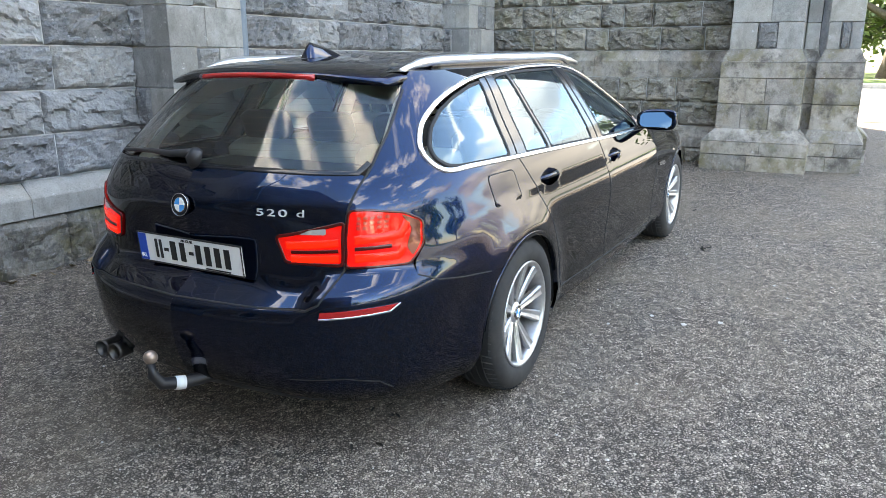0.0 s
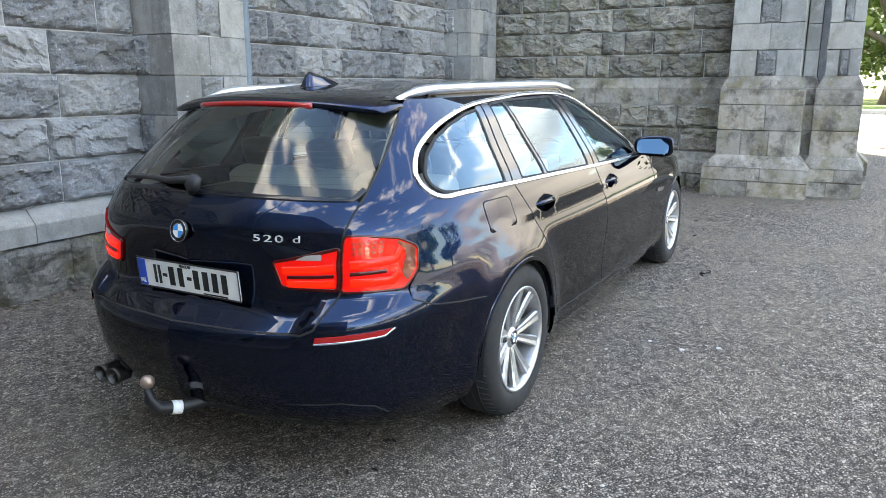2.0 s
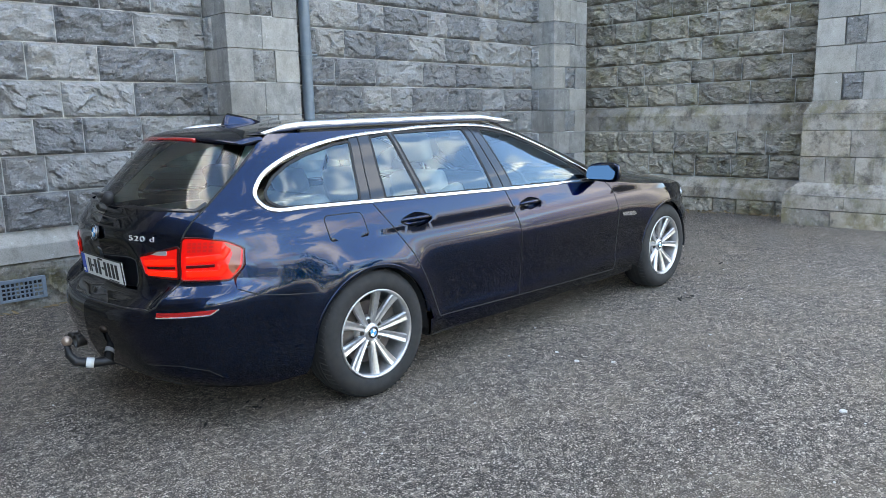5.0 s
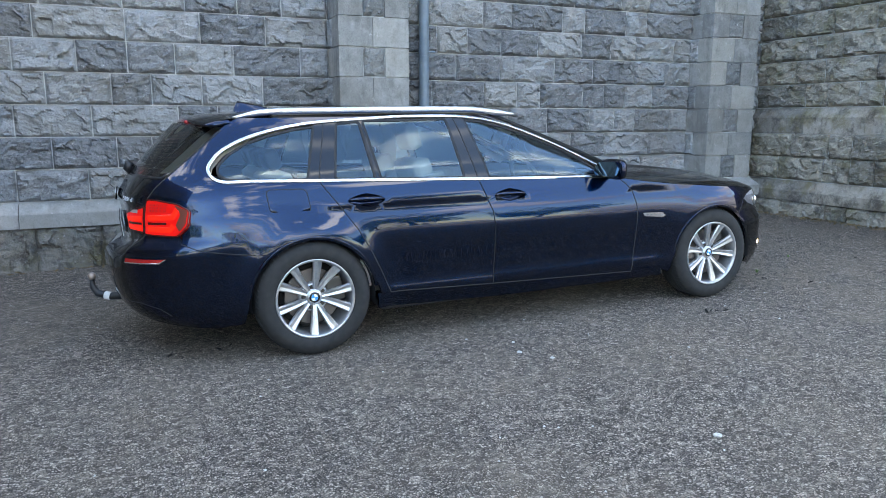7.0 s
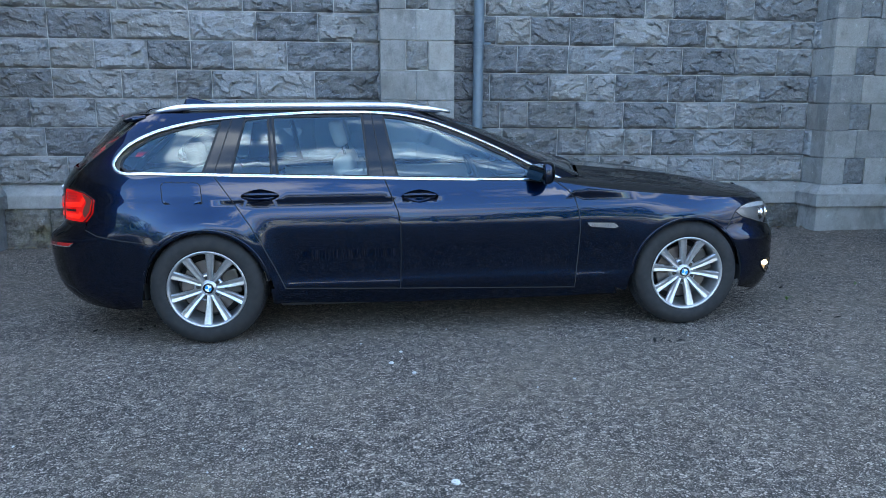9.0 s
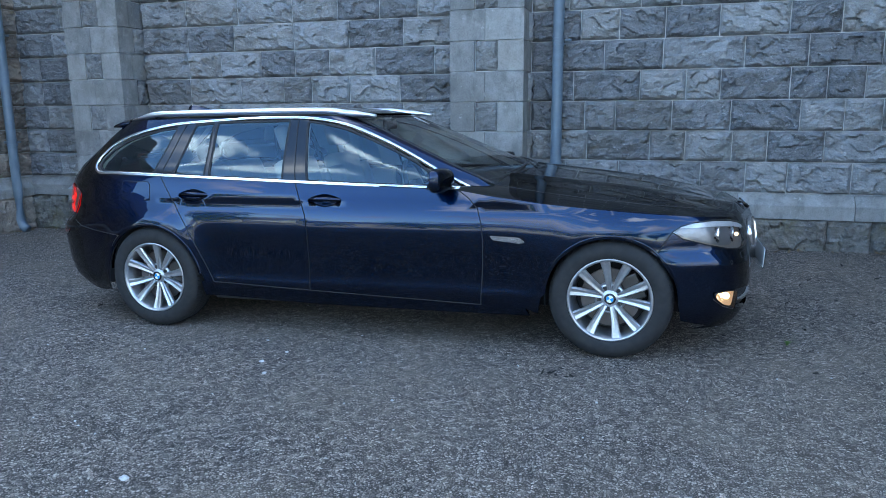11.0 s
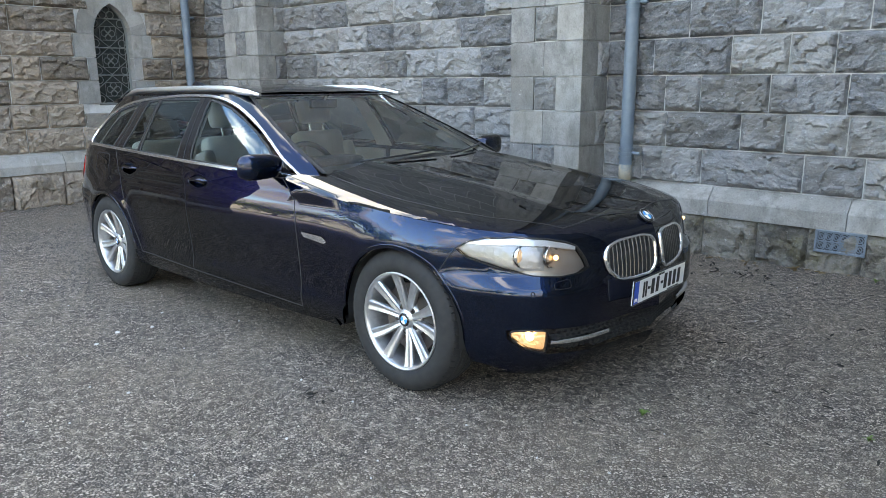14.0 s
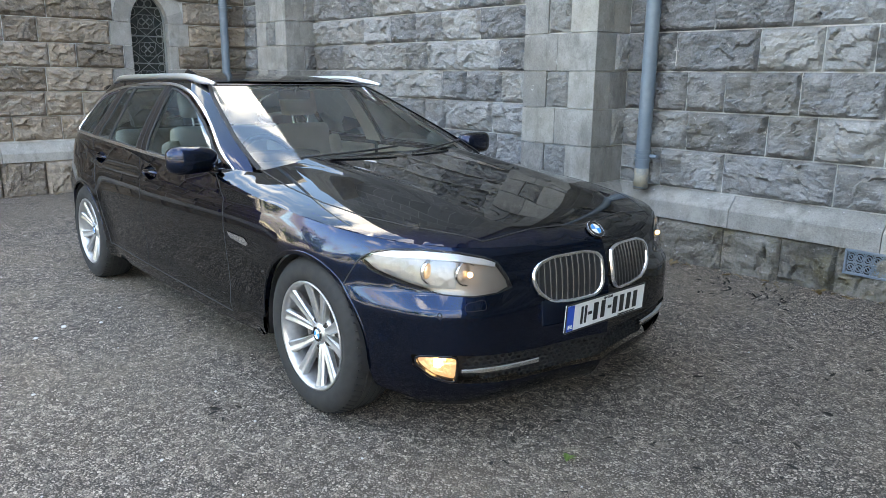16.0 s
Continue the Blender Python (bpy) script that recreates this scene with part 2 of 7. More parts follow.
M_SLATE = plain("roof_slate", (0.07, 0.075, 0.085), 0.6)
M_DARKPANE = plain("dim_window_pane", (0.14, 0.15, 0.16), 0.15)
M_WHITE = plain("white_frame_paint", (0.75, 0.75, 0.73), 0.4)
M_GRIT = stone_material("pale_grit", (0.35, 0.34, 0.32), (0.6, 0.59, 0.56), (0.3, 0.28, 0.25), 0.0, 0.002)
M_DEBRIS = plain("dark_leaf_debris", (0.02, 0.018, 0.014), 0.9)
M_WEED = plain("small_weed", (0.09, 0.15, 0.03), 0.7)


# ---- mesh helpers ----
def mesh_of(name, bm, material, smooth=False):
    me = bpy.data.meshes.new(name)
    bm.to_mesh(me)
    bm.free()
    me.materials.append(material)
    if smooth:
        me.polygons.foreach_set("use_smooth", [True] * len(me.polygons))
    return me


def part(name, bm, material, parent=None, label="", smooth=False, at=None):
    """One bmesh as one mesh object under a thing or a part."""
    ob = new(name, bm if isinstance(bm, bpy.types.Mesh) else mesh_of(name, bm, material, smooth))
    ob.parent = parent
    if at is not None:
        ob.matrix_basis = at
    return tagged(ob, label)


def box(bm, lo, hi, bevel=0.0, m=None):
    g = bmesh.ops.create_cube(bm, size=1.0)
    vs = g["verts"]
    for v in vs:
        v.co = Vector([lo[i] + (v.co[i] + 0.5) * (hi[i] - lo[i]) for i in range(3)])
    if bevel:
        es = list({e for v in vs for e in v.link_edges})
        r = bmesh.ops.bevel(bm, geom=es, offset=bevel, segments=2, affect="EDGES", profile=0.6)
        vs = list({v for f in r["faces"] for v in f.verts} | {v for v in vs if v.is_valid})
    if m is not None:
        for v in vs:
            v.co = m @ v.co
    return vs


def new_box(lo, hi, bevel=0.0):
    bm = bmesh.new()
    box(bm, lo, hi, bevel)
    return bm


def sweep(bm, pts, radius, n=10, close=False, flat=1.0):
    """A round tube along points; radius may be a list. flat squeezes it along z."""
    rings = []
    pts = [Vector(p) for p in pts]
    k = len(pts)
    last = None
    for i, p in enumerate(pts):
        a = pts[(i - 1) % k] if close or i else pts[0]
        b = pts[(i + 1) % k] if close or i < k - 1 else pts[-1]
        d = (b - a).normalized()
        side = d.cross(Vector((0, 0, 1)))
        if side.length < 0.05:
            side = d.cross(Vector((0, 1, 0)))
        side.normalize()
        if last is not None and side.dot(last) < 0:
            side = -side
        last = side
        up = side.cross(d).normalized()
        r = radius[i] if isinstance(radius, (list, tuple)) else radius
        rings.append([bm.verts.new(p + side * r * math.cos(t) + up * r * flat * math.sin(t)) for t in (2 * math.pi * j / n for j in range(n))])
    for i in range(k if close else k - 1):
        a, b = rings[i], rings[(i + 1) % k]
        for j in range(n):
            bm.faces.new((a[j], a[(j + 1) % n], b[(j + 1) % n], b[j]))
    if not close:
        bm.faces.new(rings[0][::-1])
        bm.faces.new(rings[-1])
    bmesh.ops.recalc_face_normals(bm, faces=bm.faces)


def lathe(bm, profile, n=48, axis_y=True):
    """Turns (radius, along) pairs about the y axis."""
    rings = [[bm.verts.new((r * math.cos(2 * math.pi * j / n), a, r * math.sin(2 * math.pi * j / n))) for j in range(n)] for r, a in profile]
    for a, b in zip(rings, rings[1:]):
        for j in range(n):
            bm.faces.new((a[j], b[j], b[(j + 1) % n], a[(j + 1) % n]))


def root(name, label, category, group="", at=None):
    ob = new(name)
    if at is not None:
        ob.matrix_basis = at
    return tagged(ob, label, category, group)


# ---- ground ----
TILT = pose(0, 0, 0, -0.395, -0.935, 0)       # the yard climbs gently towards the east wall


def ground_z(x, y):
    return 0.01632 * max(-30, min(30, x)) - 0.0069 * max(-30, min(30, y))


bm = bmesh.new()
xs = sorted(set([-900, -300, -120, -60, -30, 30, 60, 120, 300, 900] + list(range(-28, 29, 2))))
grid = [[bm.verts.new((x, y, ground_z(x, y))) for x in xs] for y in xs]
for r0, r1 in zip(grid, grid[1:]):
    for i in range(len(xs) - 1):
        bm.faces.new((r0[i], r0[i + 1], r1[i + 1], r1[i]))
ground = tagged(new("ground", mesh_of("ground", bm, M_ASPHALT)), "worn grey asphalt yard with loose chippings", "ground", kind="structure")


def patch(name, x0, x1, y0, y1, lift, material, label, category):
    bm = bmesh.new()
    nx, ny = max(1, int((x1 - x0) / 3)), max(1, int((y1 - y0) / 3))
    g = [[bm.verts.new((x0 + (x1 - x0) * i / nx, y0 + (y1 - y0) * j / ny, ground_z(x0 + (x1 - x0) * i / nx, y0 + (y1 - y0) * j / ny) + lift)) for i in range(nx + 1)] for j in range(ny + 1)]
    for a, b in zip(g, g[1:]):
        for i in range(nx):
            bm.faces.new((a[i], a[i + 1], b[i + 1], b[i]))
    return tagged(new(name, mesh_of(name, bm, material)), label, category, kind="structure")


patch("road", 13.5, 26, -40, 40, 0.012, M_ROAD, "pale sunlit road crossing behind the church", "road")
patch("lawn", 27, 110, -60, 60, 0.09, M_GRASS, "sunlit mown lawn beyond the road", "lawn")
patch("road_2", -60, 13, -34, -17, 0.012, M_ROAD, "pale sunlit tarmac across the yard", "road")
patch("lawn_2", -60, 26, -90, -36, 0.09, M_GRASS, "mown lawn along the far side of the yard", "lawn")
kerb = tagged(new("kerb", mesh_of("kerb", new_box((26.0, -40, 0.30), (26.25, 40, 0.62), 0.02), M_ASHLAR)), "pale stone kerb along the lawn", "kerb", kind="structure")
kerb_b = tagged(new("kerb_2", mesh_of("kerb_2", new_box((-60, -36.2, 0.1), (13, -36.0, 0.42), 0.02), M_ASHLAR)), "pale stone kerb along the lawn", "kerb", kind="structure")

# ---- church walls ----
COURSE, JOINT = 0.30, 0.010
rng = random.Random(11)
WIDTHS = (0.26, 0.32, 0.38, 0.44, 0.5, 0.56, 0.62, 0.7, 0.78)


def rough_stone(w, h, seed, proud=0.078, depth=0.10):
    """A rock-faced block: face towards -y, drafted edges in the plane y = 0, broken in ledges and scallops."""
    bm = bmesh.new()
    nx, nz = max(9, round(w / 0.0175)), 17
    off = Vector((seed * 7.31, seed * 3.17, seed * 1.7))
    r = random.Random(seed)
    slant, tilt = r.uniform(-0.5, 0.5), r.uniform(-0.35, 0.35)
    face = []
    for j in range(nz + 1):
        row = []
        for i in range(nx + 1):
            x, z = -w / 2 + w * i / nx, -h / 2 + h * j / nz
            p = Vector((x * 2.6, z * 3.4, 0)) + off
            warp = Vector((noise.noise(p * 2.0), noise.noise(p * 2.0 + Vector((5, 5, 5))), 0)) * 0.35
            edge = min(x + w / 2, w / 2 - x, z + h / 2, h / 2 - z) + 0.010 * noise.noise(p * 6)
            k = max(0.0, min(1.0, edge / 0.024))
            lump = 0.5 + 0.8 * noise.noise((p + warp) * 1.3) + slant * z / h + tilt * x / w
            q = Vector((x * 8.0, z * 10.5, 0)) + warp * 1.2 + off
            cell = noise.voronoi(q)[1][0]
            turn = noise.cell_vector(cell * 3.7)
            facet = 0.5 + 0.55 * noise.noise(cell * 0.9) + (turn.x - 0.5) * 1.1 * (q.x - cell.x) + (turn.y - 0.35) * 1.3 * (q.y - cell.y)
            mixd = 0.42 * lump + 0.58 * facet + 0.16 * noise.noise((p + warp) * 6.0) + 0.09 * noise.noise(p * 13.0)
            y = -proud * k * max(0.02, min(1.35, mixd)) - 0.001
            if 0 < i < nx and 0 < j < nz:
                x += 0.006 * noise.noise(p * 9 + Vector((9, 1, 4)))
                z += 0.006 * noise.noise(p * 9 + Vector((3, 8, 2)))
            row.append(bm.verts.new((x, y, z)))
        face.append(row)
    for a, b in zip(face, face[1:]):
        for i in range(nx):
            bm.faces.new((a[i], a[i + 1], b[i + 1], b[i]))
    rim = face[0] + [q[-1] for q in face[1:]] + face[-1][-2::-1] + [q[0] for q in face[-2:0:-1]]
    back = [bm.verts.new((v.co.x, depth, v.co.z)) for v in rim]
    for i in range(len(rim)):
        j = (i + 1) % len(rim)
        bm.faces.new((rim[j], rim[i], back[i], back[j]))
    return bm


ROCKS = {}


def rock_mesh(w, material):
    """One of a few shared rock-faced blocks of the nearest stock width."""
    stock = min(WIDTHS, key=lambda s: abs(s - w))
    key = (stock, rng.randrange(4), material.name)
    if key not in ROCKS:
        ROCKS[key] = mesh_of("rock_block", rough_stone(stock - JOINT, COURSE - JOINT, WIDTHS.index(stock) * 10 + key[1] + 1), material)
    return ROCKS[key], (w - JOINT) / (stock - JOINT)


def lay_course(parent, facing, z, a, b, material, joints=(), height=COURSE):
    """One course of rock-faced blocks from a to b along the wall. facing(s, z) gives the pose at s."""
    cuts = [a]
    for j in sorted(joints):
        if a + 0.1 < j < b - 0.1:
            while j - cuts[-1] > 0.85:
                cuts.append(cuts[-1] + rng.choice(WIDTHS[1:8]))
                if j - cuts[-1] < 0.2:
                    cuts[-1] = j - 0.28
            cuts.append(j)
    while b - cuts[-1] > 0.85:
        cuts.append(cuts[-1] + rng.choice(WIDTHS[1:8]))
    if b - cuts[-1] < 0.2 and len(cuts) > 1:
        cuts.pop()
    cuts.append(b)
    for s0, s1 in zip(cuts, cuts[1:]):
        w = s1 - s0
        if w < 0.06:
            continue
        me, k = rock_mesh(w, material)
        flip = rng.choice((1, -1))
        part("stone", me, material, parent, at=facing((s0 + s1) / 2, z + height / 2) @ Matrix.Diagonal((k, 1, flip * (height - JOINT) / (COURSE - JOINT), 1)))


def backing(name, lo, hi, label, category="wall", material=None):
    return tagged(new(name, mesh_of(name, new_box(lo, hi), material or M_MORTAR)), label, category, kind="structure")


Y_A, X_B, X_C, TOP, LOW_TOP = 2.85, 7.27, -4.83, 16.0, 5.1
END_C = -5.0
ROWS_Z = [0.60 + COURSE * k for k in range(9)]
um = Nodes("upper_coursed_limestone")
u_co = um.add("ShaderNodeNewGeometry").outputs["Position"]
u_brick = um.add("ShaderNodeTexBrick", Scale=1.0, Mortar_Size=0.008, Brick_Width=0.55, Row_Height=0.3, Color1=(0.15, 0.15, 0.155, 1), Color2=(0.25, 0.25, 0.25, 1), Mortar=(0.42, 0.42, 0.41, 1))
u_split = um.add("ShaderNodeSeparateXYZ", Vector=u_co)
u_join = um.add("ShaderNodeCombineXYZ", X=um.maths("ADD", u_split.outputs["X"], u_split.outputs["Y"]), Y=u_split.outputs["Z"])
um.put(u_brick.inputs["Vector"], u_join.outputs["Vector"])
um.set(Base_Color=um.mix(um.ramp(um.noise(7.0, 6.0, 0.6, u_co), (0.3, 0.0), (0.8, 0.5)), u_brick.outputs["Color"], (0.12, 0.12, 0.118)), Roughness=0.9)
um.bump(um.noise(9.0, 6.0, 0.6, u_co), 1.0, 0.04)
M_UPPER = um.mat

wall_a = backing("wall_north", (X_C - 1.2, Y_A + 0.004, -0.4), (X_B + 4.5, Y_A + 0.7, 3.3), "coursed rock-faced grey limestone church wall with pale joints")
wall_b = backing("wall_east", (X_B + 0.004, -1.0, -0.3), (X_B + 0.8, Y_A, 3.3), "coursed brown-grey rock-faced limestone wall with moss")
# out-of-view upper walls and flanks; the east flank is added to shade the yard
for nm, lo, hi in (("wall_east_upper", (X_B, -2.1, 3.3), (X_B + 0.8, Y_A, TOP)), ("wall_west_upper", (X_C - 0.8, END_C, 3.3), (X_C, Y_A - 0.01, 5.6)),
                   ("wall_east_flank", (X_B + 0.8, -2.05, -0.2), (X_B + 5.5, Y_A, TOP)), ("wall_west_flank", (X_C - 6, END_C, -0.6), (X_C - 0.8, Y_A, LOW_TOP))):
    tagged(new(nm, mesh_of(nm, new_box(lo, hi), M_UPPER)), "out-of-view upper coursed limestone church wall", "wall", kind="structure")

# the north wall rises in a raking gable from the west corner
bm = bmesh.new()
# unseen above the courses; rake set to edge the sky mirrored in the windscreen
rake = [(X_C - 1.2, 3.302), (X_B + 4.5, 3.302), (X_B + 4.5, TOP), (4.4, TOP), (X_C - 1.2, 3.72)]
sheets = [[bm.verts.new((x, y, z)) for x, z in rake] for y in (Y_A, Y_A + 0.7)]
for i in range(5):
    bm.faces.new((sheets[0][i], sheets[0][(i + 1) % 5], sheets[1][(i + 1) % 5], sheets[1][i]))
bm.faces.new(sheets[0])
bm.faces.new(sheets[1][::-1])
bmesh.ops.recalc_face_normals(bm, faces=bm.faces)
tagged(new("wall_north_upper", mesh_of("wall_north_upper", bm, M_UPPER)), "out-of-view upper coursed limestone church wall", "wall", kind="structure")

# dark square openings under the parapet
upper_a = bpy.data.objects["wall_north_upper"]
for k in range(10):
    part("parapet_opening", new_box((-1.4 + 0.95 * k, Y_A - 0.012, 5.5), (-0.95 + 0.95 * k, Y_A + 0.02, 6.1), 0.004), M_DARKPANE, upper_a)


def face_a(s, z):
    return Matrix.Translation((s, Y_A, z))


def face_b(s, z, x=X_B):
    return Matrix.Translation((x, s, z)) @ pose(0, 0, 0, 0, 0, -90)


def face_c(s, z, x=X_C):
    return Matrix.Translation((x, s, z)) @ pose(0, 0, 0, 0, 0, 90)


# joints along the north wall that can be told apart, course by course
SEEN = {0.6: (-1.9, -1.29, 2.78, 3.58, 4.0), 0.9: (-1.58, -1.02, 2.45, 3.08, 3.42), 1.2: (-1.87, -1.22, -0.44, 2.73, 3.28, 3.83),
        1.5: (-1.59, -1.03, -0.67, -0.2, 0.4, 2.3, 2.96, 3.4, 3.72), 1.8: (-1.31, -0.44, 0.12, 0.8, 2.6, 3.17, 3.92), 2.1: (-1.65, -0.87, -0.19, 0.45)}
B1, B2, B3 = (-3.66, -2.90), (1.10, 1.86), (6.02, 6.80)      # buttresses along the north wall
BAYS = ((X_C, B1[0]), (B1[1], B2[0]), (B2[1], B3[0]), (B3[1], X_B))
for z in ROWS_Z:
    for a, b in BAYS:
        lay_course(wall_a, face_a, z, a, b, M_ROCK, SEEN.get(round(z, 1), ()))


def plinth_block(run, out0, out1, z0, z1, z2):
    """A chamfered plinth stone: run long along x, face at y = -out1 up to z1, sloping back to -out0 at z2."""
    bm = bmesh.new()
    prof = [(0.12, z0), (-out1, z0), (-out1, z1 - 0.012), (-out1 + 0.006, z1), (-out0 - 0.004, z2 - 0.006), (-out0 + 0.02, z2), (0.12, z2)]
    ends = [[bm.verts.new((sx * run / 2, y, z)) for y, z in prof] for sx in (-1, 1)]
    n = len(prof)
    for i in range(n):
        bm.faces.new((ends[0][i], ends[0][(i + 1) % n], ends[1][(i + 1) % n], ends[1][i]))
    bm.faces.new(ends[0][::-1])
    bm.faces.new(ends[1])
    bmesh.ops.recalc_face_normals(bm, faces=bm.faces)
    return bm


def plinth_run(parent, facing, a, b, out0, out1, z0, z1, z2, material, step=1.05):
    n = max(1, round((b - a) / step))
    me = mesh_of("plinth_block", plinth_block((b - a) / n - 0.006, out0, out1, z0, z1, z2), material)
    for i in range(n):
        part("plinth_stone", me, material, parent, at=facing(a + (b - a) * (i + 0.5) / n, 0))


def base_run(parent, facing, a, b, z0, z1, material):
    lay_course(parent, facing, z0, a, b, material, height=z1 - z0)


for a, b in BAYS:
    plinth_run(wall_a, face_a, a, b, 0.0, 0.10, 0.36, 0.50, 0.60, M_ASHLAR)
    base_run(wall_a, lambda s, z: face_a(s, z) @ Matrix.Translation((0, -0.065, 0)), a, b, -0.12, 0.36, M_ROCK_BASE)
backing("wall_north_base", (X_C, Y_A - 0.06, -0.4), (X_B, Y_A, 0.36), "rough mossy stone base of the church wall", "wall base", M_ROCK_BASE)


def buttress(name, x0, x1, y_front, label, odd=0, tops=9):
    """A shallow dressed buttress with dark rock-faced insets in alternate courses."""
    ob = tagged(new(name, mesh_of(name, new_box((x0 + 0.02, y_front + 0.02, -0.3), (x1 - 0.02, Y_A, 3.3)), M_MORTAR)), label, "buttress", "wall buttresses", "structure")
    w = x1 - x0
    for k, z in enumerate(ROWS_Z[:tops]):
        zt = z + COURSE - 0.006
        if (k + odd) % 2 == 0:
            for c0, c1, mat in ((x0, x0 + 0.34 * w, M_ASHLAR), (x0 + 0.34 * w, x0 + 0.65 * w, M_INSET), (x0 + 0.65 * w, x1, M_ASHLAR)):
                if mat is M_INSET:
                    me, kx = rock_mesh(c1 - c0, M_INSET)
                    part("stone", me, mat, ob, at=Matrix.Translation(((c0 + c1) / 2, y_front + 0.016, z + COURSE / 2)) @ Matrix.Diagonal((kx, 0.6, 1, 1)))
                else:
                    part("dressed_stone", new_box((c0, y_front, z), (c1 - 0.004, y_front + 0.2, zt), 0.004), mat, ob)
            part("dressed_stone", new_box((x0 + 0.003, y_front + 0.204, z), (x1 - 0.003, Y_A + 0.02, zt), 0.004), M_ASHLAR, ob)
        else:
            mid = x0 + 0.48 * w
            for c0, c1 in ((x0, mid), (mid, x1)):
                part("dressed_stone", new_box((c0, y_front, z), (c1 - 0.004, y_front + 0.26, zt), 0.004), M_ASHLAR, ob)
            for side, xx in ((-90, x0 + 0.006), (90, x1 - 0.006)):
                me, kx = rock_mesh(0.17, M_ROCK)
                part("stone", me, M_ROCK, ob, at=Matrix.Translation((xx, (y_front + 0.264 + Y_A) / 2, z + COURSE / 2)) @ pose(0, 0, 0, 0, 0, side) @ Matrix.Diagonal((kx, 0.6, 1, 1)))
    # chamfered plinth round three sides, and a rough foot
    bm = bmesh.new()
    for lo, hi in (((x0 - 0.10, y_front - 0.10, 0.36), (x1 + 0.10, Y_A, 0.50)), ((x0 - 0.055, y_front - 0.055, -0.25), (x1 + 0.055, Y_A, 0.356))):
        box(bm, lo, hi, 0.008)
    lo = [bm.verts.new(p) for p in ((x0 - 0.10, Y_A, 0.502), (x0 - 0.10, y_front - 0.10, 0.502), (x1 + 0.10, y_front - 0.10, 0.502), (x1 + 0.10, Y_A, 0.502))]
    hi = [bm.verts.new(p) for p in ((x0, Y_A, 0.598), (x0, y_front, 0.598), (x1, y_front, 0.598), (x1, Y_A, 0.598))]
    for i in range(3):
        bm.faces.new((lo[i], lo[i + 1], hi[i + 1], hi[i]))
    bmesh.ops.recalc_face_normals(bm, faces=bm.faces)
    part("plinth_stone", bm, M_ASHLAR, ob)
    part("shaft", new_box((x0, y_front, 3.3), (x1, Y_A, LOW_TOP if x0 < -3.3 else TOP - 6)), M_ASHLAR, ob)
    return ob


buttress("buttress_1", *B1, 2.41, "pale dressed limestone buttress with dark inset blocks")
buttress("buttress_2", *B2, 2.42, "pale dressed limestone buttress with dark inset blocks")
buttress("buttress_3", *B3, 2.45, "pale dressed limestone buttress with dark inset blocks")

# east wall: plain upper courses, a weathered string course, lower courses set forward
for z in [1.52 + COURSE * k for k in range(6)]:
    lay_course(wall_b, face_b, z, -0.62, Y_A - 0.02, M_ROCK_B)
face_b_low = lambda s, z: face_b(s, z, X_B - 0.065)
for z in (0.57, 0.87):
    lay_course(wall_b, face_b_low, z, -0.62, Y_A - 0.02, M_ROCK_B, height=0.31)
backing("wall_east_low", (X_B - 0.06, -0.62, -0.2), (X_B, Y_A, 1.18), "mossy brown-grey lower wall", "wall base")
plinth_run(wall_b, face_b, -0.62, Y_A, 0.0, 0.075, 1.18, 1.40, 1.52, M_ASHLAR_B, 0.9)
plinth_run(wall_b, face_b, -0.62, Y_A, 0.07, 0.15, 0.30, 0.44, 0.565, M_ASHLAR_B, 1.1)
lay_course(wall_b, lambda s, z: face_b(s, z, X_B - 0.12), -0.05, -0.62, Y_A - 0.1, M_ROCK_B, height=0.345)


